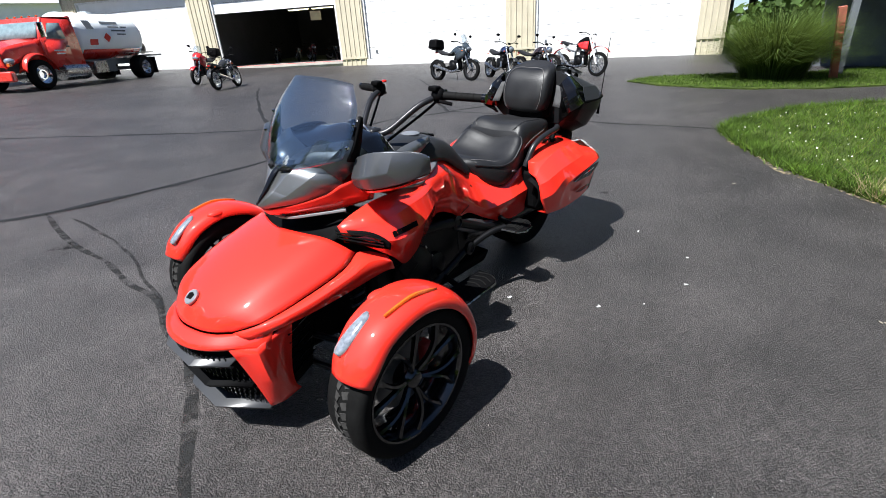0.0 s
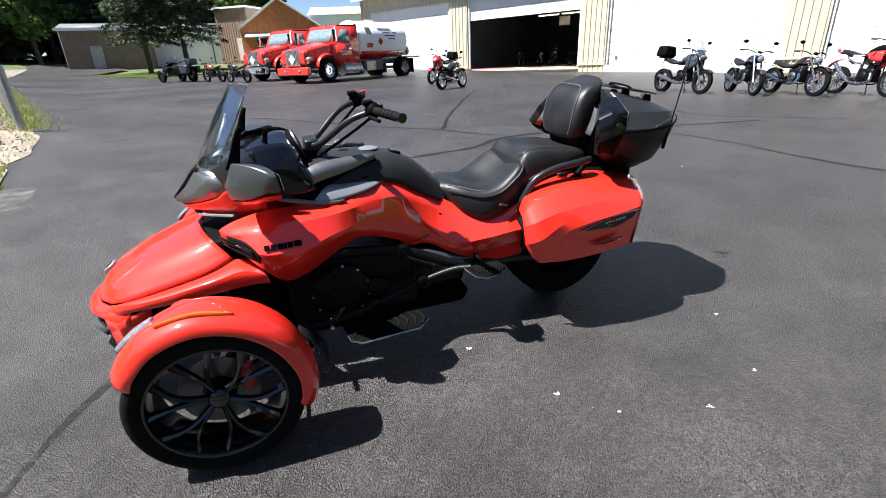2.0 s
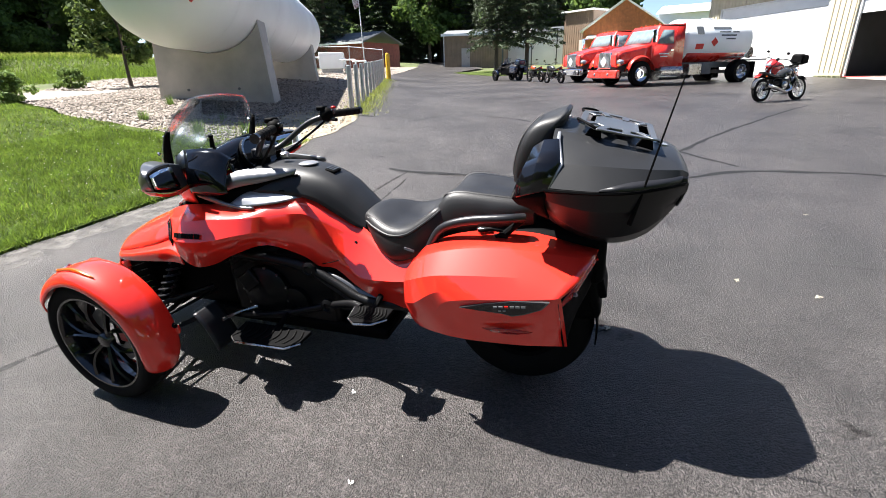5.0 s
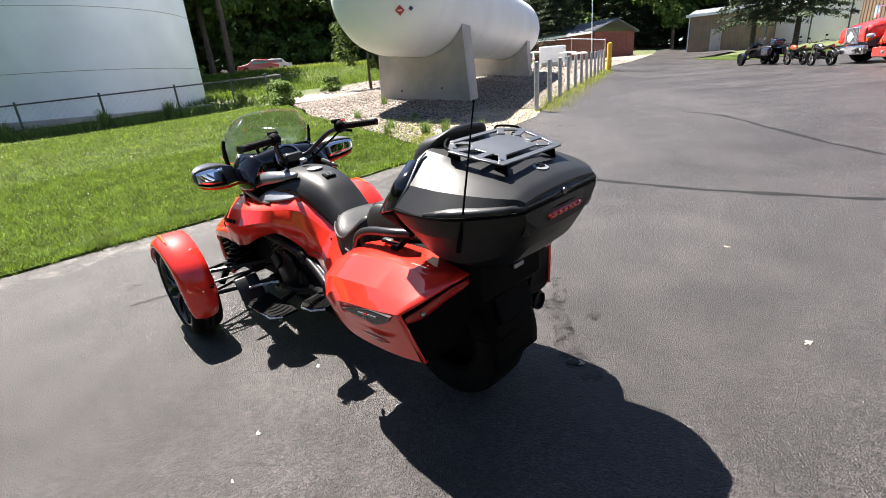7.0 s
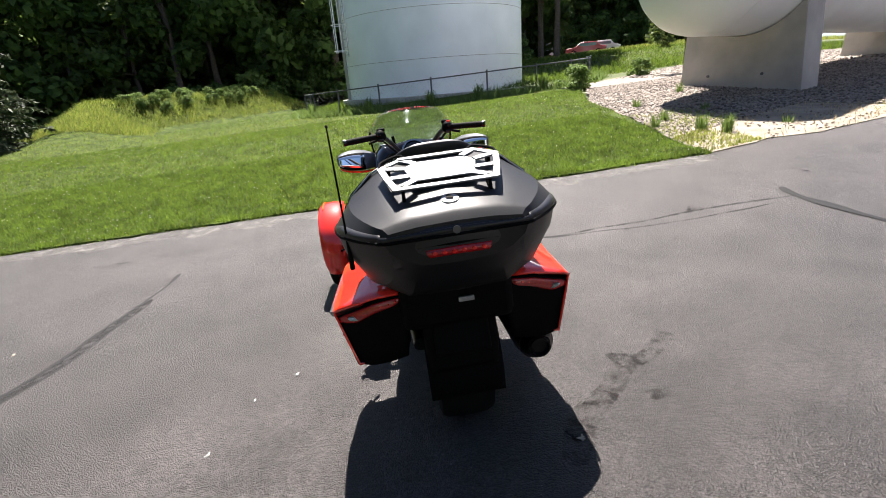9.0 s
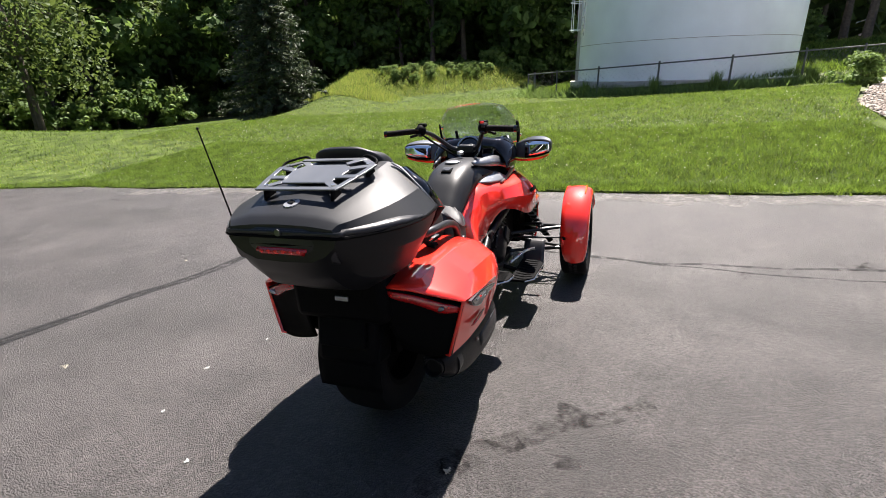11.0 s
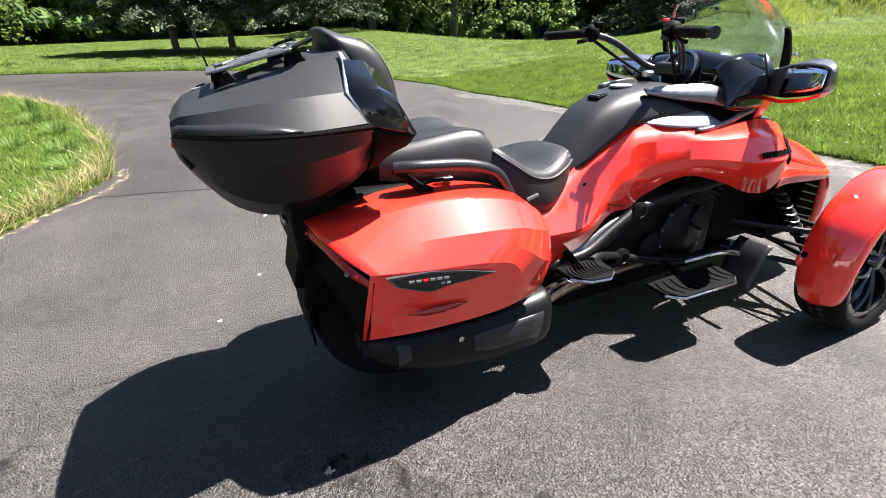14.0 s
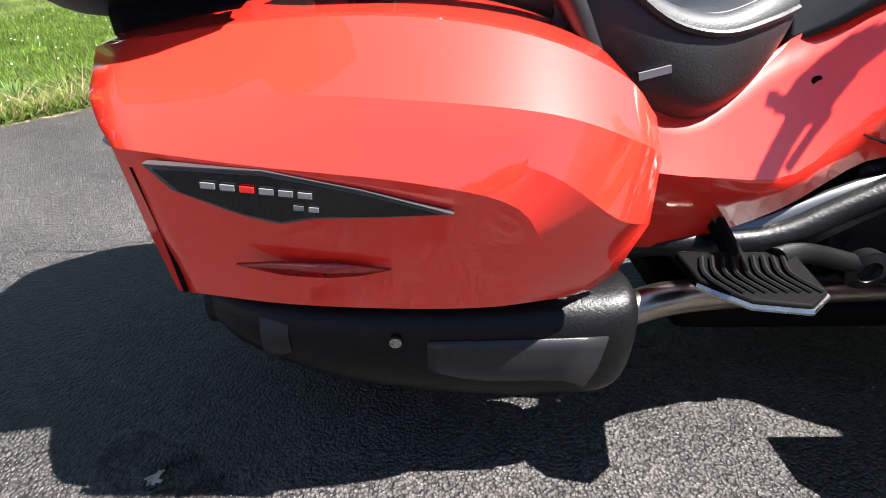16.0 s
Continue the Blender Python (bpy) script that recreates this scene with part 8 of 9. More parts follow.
        part("radiator", box((0.24, 0, seat - 0.14), (0.05, 0.26, 0.22)), M_STEEL, g)
    elif style == "tour":
        rows = [[(0.62, -0.06, seat + 0.02), (0.64, 0, seat + 0.02), (0.62, 0.06, seat + 0.02)], [(0.50, -0.17, seat + 0.12), (0.56, 0, seat + 0.16), (0.50, 0.17, seat + 0.12)], [(0.40, -0.18, seat + 0.22), (0.44, 0, seat + 0.28), (0.40, 0.18, seat + 0.22)]]
        part("front_fairing", patch(rows, 3, 3, (0, 0, seat)), M_T, g, thick=0.008)
        part("screen", patch([[(0.43, -0.15, seat + 0.25), (0.47, 0, seat + 0.29), (0.43, 0.15, seat + 0.25)], [(0.33, -0.13, seat + 0.46), (0.36, 0, seat + 0.50), (0.33, 0.13, seat + 0.46)]], 3, 3), M_SHIELD, g, "clear flyscreen", thick=0.004)
        part("headlight", blob((0.58, 0, seat + 0.08), (0.05, 0.12, 0.06)), M_CLEARLENS, g)
        for s in (1, -1):
            part("side_fairing", patch([[(0.50, 0.13 * s, seat + 0.14), (0.52, 0.12 * s, seat - 0.12)], [(0.28, 0.20 * s, seat + 0.06), (0.34, 0.19 * s, seat - 0.22)], [(0.10, 0.16 * s, seat + 0.0), (0.20, 0.16 * s, seat - 0.25)]], 3, 3), M_T, g, thick=0.008)
    else:
        part("headlight", blob((0.50, 0, seat + 0.08), (0.09, 0.10, 0.10)), M_CHROME if style == "cruise" else M_BLACK, g, "round headlight")
        part("headlight_lens", blob((0.56, 0, seat + 0.08), (0.045, 0.085, 0.085)), M_CLEARLENS, g)
        part("gauge", lathe([(0, 0), (0.05, 0), (0.05, 0.04), (0, 0.04)], 14, Matrix.Translation((0.38, 0.0, seat + 0.22)) @ pose(0, 0, 0, 70, 0, 0)), M_BLACK, g)
    if case:
        top_case = part("top_case", box((-0.82, 0, seat + 0.26), (0.38, 0.44, 0.28), taper=(0.85, 0.85)), M_BLACK, g, "black top case", bevel=0.05)
        part("case_rack", box((-0.78, 0, seat + 0.10), (0.34, 0.22, 0.03)), M_BLACK, top_case)
    g.scale = (0.93, 0.93, 0.93)
    return g


def bike_at(rear_xy, front_xy, *a, **kw):
    (rx, ry), (fx, fy) = rear_xy, front_xy
    d = LOT.to_3x3() @ Vector((fx - rx, fy - ry, 0))
    return motorcycle(stand((rx + fx) / 2, (ry + fy) / 2, math.degrees(math.atan2(d.y, d.x))), *a, **kw)


bike_at((-10.42, -8.60), (-10.39, -7.27), "dark grey adventure touring motorcycle with a black top case", (0.035, 0.045, 0.055), style="tour", rim=M_SATIN, case=True)
bike_at((-11.6, -7.5), (-11.0, -6.31), "slim black naked motorcycle with gold fork, seen end-on", (0.02, 0.03, 0.08), style="road", rim=M_STEEL)
bike_at((-12.05, -6.7), (-11.75, -5.47), "classic dark motorcycle with chrome spoked wheels", (0.03, 0.02, 0.02), style="cruise", rim=M_CHROME)
bike_at((-12.85, -5.75), (-12.56, -4.48), "red and white motocross bike with knobbly tyres", (0.65, 0.03, 0.03), style="dirt", rim=M_STEEL)
bike_at((-5.72, -13.3), (-6.75, -14.1), "small black retro motorcycle with chrome exhaust", (0.03, 0.03, 0.03), style="cruise", rim=M_STEEL)
bike_at((-7.3, -17.0), (-6.3, -16.2), "red touring motorcycle with a black top case", (0.45, 0.02, 0.02), style="tour", rim=M_SATIN, case=True)
bike_at((2.0, -26.4), (2.72, -27.3), "orange and black street motorcycle", (0.32, 0.055, 0.010), style="road", rim=M_SATIN)
bike_at((0.75, -24.5), (1.4, -25.28), "black street motorcycle parked by the truck", (0.02, 0.02, 0.022), style="road", rim=M_SATIN)
for k in range(6):
    b = motorcycle(Matrix.Translation(S(-12.05 - 0.5 * (0.6 + k * 1.15), -25.44 + 0.866 * (0.6 + k * 1.15))) @ facing(0, 0, -0.5, 0.866).to_3x3().to_4x4() @ Matrix.Translation((0, 4.0 + 0.5 * (k % 2), 0)) @ pose(0, 0, 0, 0, 0, -70 + 9 * k), "dark motorcycle parked inside the unlit workshop", (0.05, 0.05, 0.055) if k % 2 else (0.12, 0.02, 0.02), style=("road", "cruise", "tour")[k % 3], rim=M_CHROME)

# the blue and black three-wheeler parked further off
t3 = thing("parked_three_wheeler", stand(4.3, -29.2, math.degrees(math.atan2(-27.0 + 29.6, 3.0 - 5.6)) + 180), "dark blue three-wheeled touring motorcycle parked on the asphalt", "motorcycle", "parked motorcycles")
M_NAVY = mat("navy_paint", (0.008, 0.014, 0.034), 0.22, coat=0.8, var=0.05)
for s in (1, -1):
    wheel_parts(t3, 0.75, 0.62 * s, 0.29, 0.17, s, M_RIM)
    part("front_fender", patch([[(0.75 + math.cos(radians(a)) * 0.34, (0.53 + 0.18 * t) * s, 0.29 + math.sin(radians(a)) * 0.34) for t in (0, 0.5, 1)] for a in (20, 60, 100, 140, 170)], 2, 2, (0.75, 0.6 * s, 0.3)), M_NAVY, t3, thick=0.01)
    part("side_case", box((-0.85, 0.36 * s, 0.62), (0.62, 0.22, 0.36)), M_NAVY, t3, bevel=0.06)
    part("suspension_arm", tube([(0.75, 0.55 * s, 0.28), (0.70, 0.15 * s, 0.36)], 0.03, 6, 1), M_BLACK, t3)
    part("mirror", blob((0.35, 0.42 * s, 1.02), (0.06, 0.10, 0.05), sub=1), M_NAVY, t3)
    part("grip", tube([(0.15, 0.15 * s, 1.05), (0.0, 0.38 * s, 1.06)], 0.018, 6, 1), M_RUBBER, t3)
wheel_parts(t3, -0.95, 0, 0.31, 0.22, 1, M_RIM)
part("nose", patch([[(1.25, y, 0.45) for y in (-0.25, 0, 0.25)], [(1.0, y, 0.72) for y in (-0.32, 0, 0.32)], [(0.6, y, 0.90) for y in (-0.34, 0, 0.34)], [(0.3, y, 1.02) for y in (-0.3, 0, 0.3)]], 3, 3, (0.6, 0, 0.3)), M_NAVY, t3, thick=0.02)
part("body", box((-0.1, 0, 0.55), (1.9, 0.44, 0.42)), M_BLACK, t3, bevel=0.08)
part("windscreen", patch([[(0.5, y, 0.95) for y in (-0.25, 0, 0.25)], [(0.25, y, 1.32) for y in (-0.2, 0, 0.2)]], 2, 3), M_SHIELD, t3, thick=0.006)
part("seat", box((-0.45, 0, 0.80), (0.85, 0.36, 0.16)), M_LEATHER, t3, bevel=0.06)
part("top_case", box((-1.05, 0, 1.02), (0.45, 0.52, 0.32)), M_NAVY, t3, bevel=0.08)
part("backrest", box((-0.80, 0, 1.08), (0.10, 0.34, 0.30)), M_LEATHER, t3, bevel=0.04)

# far cars across the meadow
def car(x, y, h, col, label, van=False):
    g = thing("van" if van else "car", stand(x, y, h), label, "van" if van else "car")
    M_C = mat("car_paint", col, 0.3, coat=0.7, var=0.04)
    H = 2.1 if van else 1.42
    prof = [(-2.2, 0.35), (-2.25, 0.9), (-2.1, H), (0.9, H), (1.5, 1.15 if van else 0.95), (2.2, 0.85), (2.25, 0.35)] if van else [(-2.2, 0.35), (-2.25, 0.85), (-1.6, 0.95), (-1.1, H), (0.5, H), (1.2, 0.95), (2.2, 0.80), (2.25, 0.35)]
    part("body", prism([(px, pz) for px, pz in prof], 1.75, Matrix.Translation((0, 0.87, 0)) @ pose(0, 0, 0, 90, 0, 0)), M_C, g, bevel=0.06)
    part("side_glass", box((-0.2, 0, H - 0.28), (1.9, 1.77, 0.30)), M_TRUCKGLASS, g)
    part("windscreen", box((1.05 if van else 0.82, 0, H - 0.30), (0.08, 1.5, 0.40), pose(0, 0, 0, 0, -40, 0)), M_TRUCKGLASS, g)
    for s in (1, -1):
        wheel_parts(g, 1.35, 0.80 * s, 0.32, 0.2, s, M_STEEL)
        wheel_parts(g, -1.35, 0.80 * s, 0.32, 0.2, s, M_STEEL)


car(55, -18.5, 100, (0.75, 0.76, 0.78), "white delivery van parked across the meadow", True)
car(52.5, -23.6, 70, (0.40, 0.04, 0.05), "red car parked across the meadow")
car(54.0, -26.0, 70, (0.60, 0.62, 0.64), "silver car parked across the meadow")

# ---- plants ----
M_BARK = mat("bark", (0.075, 0.058, 0.045), 0.9, var=0.35, scale=7, bump=0.02, bscale=22)
M_LEAF = leaf_material("broad_leaves", (0.068, 0.120, 0.028))
M_LEAF2 = leaf_material("yellow_green_leaves", (0.062, 0.098, 0.023))
M_NEEDLE = leaf_material("spruce_needles", (0.040, 0.058, 0.029), through=0.15)
M_WOODS = leaf_material("far_wood_leaves", (0.055, 0.092, 0.026), through=0.3)
M_WEED = leaf_material("weed_leaves", (0.100, 0.165, 0.040))
M_BLADE = leaf_material("grass_blades", (0.070, 0.124, 0.016), var=0.7, through=0.45, patchiness=0.4, scale=3.5)
M_BLADE2 = leaf_material("yellowish_grass_blades", (0.165, 0.205, 0.045), var=0.4, through=0.45)
M_REED = leaf_material("ornamental_grass", (0.090, 0.140, 0.030), var=0.4, through=0.35)
M_STRAW = leaf_material("dry_grass", (0.34, 0.28, 0.15), var=0.3)


def leaf_quads(centres, normals, size, stretch=1.6):
    """A pointed four-sided leaf at each centre."""
    n = len(centres)
    nr = normals / np.maximum(np.linalg.norm(normals, axis=1, keepdims=True), 1e-6)
    t = np.cross(nr, rng.normal(size=(n, 3)))
    t /= np.maximum(np.linalg.norm(t, axis=1, keepdims=True), 1e-6)
    b = np.cross(nr, t)
    s = (size * rng.uniform(0.6, 1.35, (n, 1)))
    t, b = t * s * stretch * 0.5, b * s * 0.5
    bend = nr * s * 0.18
    v = np.stack([centres - t, centres + b - t * 0.1 + bend, centres + t, centres - b - t * 0.1 + bend], 1).reshape(-1, 3)
    f = np.arange(n * 4).reshape(-1, 4)
    return v, f


def broad_tree(name, H, R, leaves, size, material, label, seed, low=0.25, lean=0.0):
    r = np.random.default_rng(seed)
    g = thing(name, Matrix.Identity(4), label, "tree", "trees round the lot")
    top = Vector((lean * 0.5, lean * 0.3, H * 0.72))
    trunk = [Vector((0, 0, -0.4)), Vector((0.05, 0.04, H * 0.2)), Vector((lean * 0.2 + 0.1, -0.06, H * 0.45)), top]
    bms = [tube(trunk, H * 0.021, 8, 4, H * 0.006)]
    clumps = []
    for k in range(34):
        z = H * (low + (1 - low) * r.random() ** 0.8)
        f = (z / H - low) / (1 - low)
        rad = R * (0.35 + 0.75 * math.sin(math.pi * min(0.97, 0.18 + 0.78 * f))) * math.sqrt(r.random()) * 0.95
        a = r.uniform(0, 2 * math.pi)
        clumps.append(Vector((rad * math.cos(a) + lean * f, rad * math.sin(a), z)))
    for c in clumps[:12]:
        s = trunk[2].lerp(top, r.random()) if c.z > H * 0.5 else trunk[1].lerp(trunk[2], r.random())
        bms.append(tube([s, s.lerp(c, 0.5) + Vector((0, 0, 0.15 * R)), c], H * 0.006, 5, 2, H * 0.002))
    part("trunk", join(*bms), M_BARK, g, "rough grey-brown bark")
    pts, nrm = [], []
    per = leaves // len(clumps)
    for c in clumps:
        q = r.normal(size=(per, 3))
        q /= np.linalg.norm(q, axis=1, keepdims=True)
        cr = R * r.uniform(0.22, 0.40)
        rad = cr * r.uniform(0.35, 1.0, (per, 1)) ** 0.6
        pts.append(np.array(c) + q * rad * np.array([1, 1, 0.72]))
        nrm.append(q + r.normal(size=(per, 3)) * 0.7 + np.array([0, 0, 0.5]))
    v, f = leaf_quads(np.concatenate(pts), np.concatenate(nrm), size)
    raw("crown", v, f, material, g, "crown of many small leaves")
    return g


def spruce(name, H, R, material, label, seed, bare=0.08, dens=1.0, sprig=0.10):
    r = np.random.default_rng(seed)
    g = thing(name, Matrix.Identity(4), label, "tree", "trees round the lot")
    bms = [tube([(0, 0, -0.4), (0.03, 0, H * 0.5), (0, 0, H)], H * 0.018, 8, 3, 0.015)]
    pts, nrm = [], []
    z = H * bare
    while z < H * 0.985:
        f = (z - H * bare) / (H * (1 - bare))
        L = R * (1 - f) ** 0.85 * r.uniform(0.85, 1.1) + 0.12
        n = int(7 + 3 * (1 - f))
        a0 = r.uniform(0, 6.28)
        for k in range(n):
            a = a0 + 2 * math.pi * k / n + r.uniform(-0.2, 0.2)
            l = L * r.uniform(0.6, 1.12)
            d = Vector((math.cos(a), math.sin(a), 0))
            droop = 0.18 + 0.22 * (1 - f)
            if l > 0.6:
                bms.append(tube([(0, 0, z), d * l * 0.6 + Vector((0, 0, z - droop * l * 0.35)), d * l + Vector((0, 0, z - droop * l * 0.5))], 0.018 * (1 + l * 0.3), 4, 1, 0.006))
            m = max(5, int(l * 34 * dens))
            t = r.uniform(0.18, 1.02, (m, 1))
            side = np.array([-d.y, d.x, 0])
            w = r.normal(size=(m, 1)) * 0.17 * l * (1.15 - t)
            p = np.array(d) * l * t + side * w + np.array([0, 0, 1]) * (z - droop * l * (t ** 1.5) * 0.5 - np.abs(w) * 0.3 - r.uniform(0, 0.16, (m, 1)))
            pts.append(p)
            nrm.append(r.normal(size=(m, 3)) * 0.6 + np.array([0, 0, 0.9]) + np.array(d) * 0.3)
        z += H * 0.030 * (1.25 - 0.5 * f)
    part("trunk", join(*bms), M_BARK, g, "dark scaly bark and branches")
    v, f = leaf_quads(np.concatenate(pts), np.concatenate(nrm), sprig, 3.6)
    raw("crown", v, f, material, g, "drooping tiers of needles")
    return g


def weeping(name, H, R, label, seed):
    r = np.random.default_rng(seed)
    g = thing(name, Matrix.Identity(4), label, "tree", "trees round the lot")
    bms = [tube([(0, 0, -0.4), (0.1, 0, H * 0.35), (0, 0.1, H * 0.7)], H * 0.028, 8, 3, H * 0.01)]
    pts = []
    for k in range(110):
        a, q = r.uniform(0, 6.28), math.sqrt(r.random()) * R
        top = H * (1 - 0.35 * (q / R) ** 2) * r.uniform(0.8, 1.0)
        n = 46
        t = r.uniform(0, 1, (n, 1))
        d = np.array([math.cos(a), math.sin(a), 0])
        pts.append(d * (q + 0.5 * np.sin(t * 2) * 0.5) + np.array([0, 0, 1]) * (top - t * top * r.uniform(0.45, 0.85)) + r.normal(size=(n, 3)) * np.array([0.22, 0.22, 0.1]))
        if k < 14:
            bms.append(tube([(0, 0, H * 0.4), Vector(d) * q * 0.5 + Vector((0, 0, top * 0.9)), Vector(d) * q + Vector((0, 0, top * 0.8))], 0.06, 5, 3, 0.015))
    part("trunk", join(*bms), M_BARK, g, "forked grey trunk")
    p = np.concatenate(pts)
    v, f = leaf_quads(p, r.normal(size=p.shape) + np.array([0.3, 0, 0.2]), 0.17, 2.0)
    raw("crown", v, f, M_LEAF2, g, "hanging yellow-green foliage")
    return g


def again(proto, x, y, scale, turn):
    """Another tree like the first one."""
    made = copy_thing(proto, Matrix.Translation(S(x, y, -0.05)) @ pose(0, 0, 0, 0, 0, turn))
    made.scale = (scale, scale, scale)
    return made


def plant_all(protos, spots):
    used = set()
    for k, (i, x, y, sc, tu) in enumerate(spots):
        p = protos[i]
        if i not in used:
            used.add(i)
            p.matrix_world = Matrix.Translation(S(x, y, -0.05)) @ pose(0, 0, 0, 0, 0, tu)
            p.scale = (sc, sc, sc)
        else:
            again(p, x, y, sc, tu)


PROTOS = [broad_tree("broadleaf_tree", 13.0, 4.2, 4200, 0.40, M_LEAF, "tall dark-green broadleaf tree in the wood", 1),
          broad_tree("broadleaf_tree", 15.0, 4.6, 4600, 0.42, M_LEAF, "tall shady broadleaf tree at the wood's edge", 2, low=0.3),
          broad_tree("broadleaf_tree", 11.0, 3.8, 3600, 0.36, M_LEAF2, "lighter green broadleaf tree at the wood's edge", 3, low=0.18),
          spruce("spruce_tree", 14.0, 3.4, M_NEEDLE, "tall dark spruce with drooping branches", 4),
          broad_tree("shrub", 3.0, 2.0, 2200, 0.24, M_LEAF, "dense dark undergrowth shrub", 5, low=0.05),
          broad_tree("shrub", 2.4, 1.7, 1800, 0.20, M_WEED, "bright green wild shrub", 6, low=0.05),
          broad_tree("slim_tree", 16.0, 2.8, 2600, 0.34, M_LEAF, "slim tall tree with a high crown", 8, low=0.45)]
r0 = np.random.default_rng(21)
SPOTS = []
# wood beyond the tower and the bank
for row, (d, n) in enumerate(((0, 15), (4.5, 14), (10, 12))):
    for k in range(n):
        y = -16 + 60 * k / (n - 1) + r0.uniform(-1.4, 1.4)
        x = 43 + d + r0.uniform(-1.5, 1.5) - 0.006 * (y - 12) ** 2
        SPOTS.append(((0, 1, 6, 2, 6, 0)[int(r0.integers(0, 6))], x, y, r0.uniform(0.9, 1.3), r0.uniform(0, 360)))
for k in range(22):
    y = -12 + 54 * k / 21 + r0.uniform(-0.8, 0.8)
    SPOTS.append((4 if k % 3 else 5, 41.5 + r0.uniform(-1.5, 1.5) - 0.006 * (y - 12) ** 2, y, r0.uniform(0.8, 1.4), r0.uniform(0, 360)))
# far side beyond the meadow, towards the road with the cars
for k in range(15):
    SPOTS.append(((0, 1, 2)[k % 3], 66 + r0.uniform(-3, 3) - 0.15 * abs(k - 7), -50 + 4.3 * k + r0.uniform(-1, 1), r0.uniform(0.95, 1.35), r0.uniform(0, 360)))
for k in range(12):
    SPOTS.append((4, 62 + r0.uniform(-2, 2), -48 + 4.6 * k, r0.uniform(1.0, 1.8), r0.uniform(0, 360)))
# conifers and broadleaf trees behind the yard and the shed
for k in range(15):
    SPOTS.append(((3, 3, 0)[k % 3], 52 - 3.6 * k + r0.uniform(-1, 1), -66 - 0.25 * k + r0.uniform(-2, 2), r0.uniform(1.0, 1.4), r0.uniform(0, 360)))
for k in range(9):
    SPOTS.append(((0, 1)[k % 2], 54 - 6.0 * k, -74 + r0.uniform(-2, 2), r0.uniform(1.1, 1.5), r0.uniform(0, 360)))
for k in range(8):
    SPOTS.append((3, 29 + 3.0 * k, -48 - 1.5 * k + r0.uniform(-1, 1), r0.uniform(0.9, 1.2), r0.uniform(0, 360)))
# the side with the drive: a belt of trees behind the open lawn
for k in range(17):
    x = 30 - 3.7 * k
    SPOTS.append(((1, 0, 6, 2)[k % 4], x + r0.uniform(-1, 1), 44 - 0.004 * (x - 5) ** 2 + r0.uniform(-1.5, 1.5), r0.uniform(0.9, 1.25), r0.uniform(0, 360)))
    SPOTS.append(((0, 1)[k % 2], x + r0.uniform(-1, 1), 51 - 0.004 * (x - 5) ** 2, r0.uniform(1.1, 1.4), r0.uniform(0, 360)))
for k in range(24):
    x = 29 - 2.4 * k
    SPOTS.append((4 if k % 3 else 5, x, 40.5 - 0.004 * (x - 5) ** 2 + r0.uniform(-0.8, 0.8), r0.uniform(0.8, 1.5), r0.uniform(0, 360)))
# behind the grass island and the side of the workshop
for x, y, i, sc in ((-20, 4.5, 1, 0.8), (-23, 9, 0, 0.9), (-18.5, 7.5, 4, 1.3), (-27, 13, 1, 1.0), (-21, 14, 2, 0.9), (-30, 5, 0, 1.0), (-33, 18, 0, 1.2), (-26, 22, 1, 1.1), (-19.5, 2.2, 4, 1.0), (-29, -2.6, 1, 0.9), (-33, -4.8, 0, 1.0), (-26.2, -1.2, 4, 1.2), (-25.2, -2.0, 4, 0.7), (-37, -7, 1, 1.1)):
    SPOTS.append((i, x, y, sc, r0.uniform(0, 360)))
# shrubs in the meadow near the tower fence and the tank
for x, y, i, sc in ((13.2, -6.6, 5, 0.34), (14.9, -11.7, 2, 0.33), (17.0, -11.0, 5, 0.30)):
    SPOTS.append((i, x, y, sc, r0.uniform(0, 360)))
# weeds on the bank
for k in range(64):
    t = 0.18 + 0.82 * k / 63
    SPOTS.append((5, 26.8 + 6.6 * t + r0.uniform(-1.4, 0.6), 17.0 - 8.4 * t + r0.uniform(-0.9, 0.9), r0.uniform(0.13, 0.24), r0.uniform(0, 360)))
plant_all(PROTOS, SPOTS)
# the depth of the woods behind the first rows
deep = []
for n, x0, x1, y0, y1, h in ((15000, 48, 58, -20, 48, 17), (12000, -40, 36, 53, 60, 17), (9000, 28, 60, 46, 62, 17), (9000, -4, 60, -84, -76, 17), (7000, 68, 76, -56, 12, 16)):
    px, py = rng.uniform(x0, x1, n), rng.uniform(y0, y1, n)
    top = np.array([0.75 + 0.35 * noise.noise((float(a) * 0.16, float(b) * 0.16, 4)) for a, b in zip(px, py)])
    base = np.array([S(float(a), float(b)) for a, b in zip(np.clip(px, -70, 70), np.clip(py, -70, 70))])
    deep.append(np.column_stack([base[:, 0] + px - np.clip(px, -70, 70), base[:, 1] + py - np.clip(py, -70, 70), base[:, 2] + h * top * rng.random(n) ** 0.75]))
deep = np.concatenate(deep)
v, f = leaf_quads(deep, rng.normal(size=deep.shape), 1.25, 1.4)
tagged(raw("deep_woods", v, f, M_WOODS), "dark depth of the woods behind the first trees", "woods", kind="stuff")
for x, y, sc, tu, H, R, sd in ((17.6, 16.6, 1.0, 40, 10.0, 2.7, 11), (25.5, 23.5, 1.0, 10, 12.0, 3.2, 12), (5.6, -42.6, 1.0, 80, 12.0, 3.4, 13), (8.2, -42.0, 1.0, 200, 11.0, 3.0, 14)):
    t = spruce("spruce_tree", H, R, M_NEEDLE, "large dark spruce standing alone on grass", sd, bare=0.06 if y > 0 else 0.24, dens=1.0 if y > 0 else 0.7)
    t.matrix_world = stand(x, y, tu)
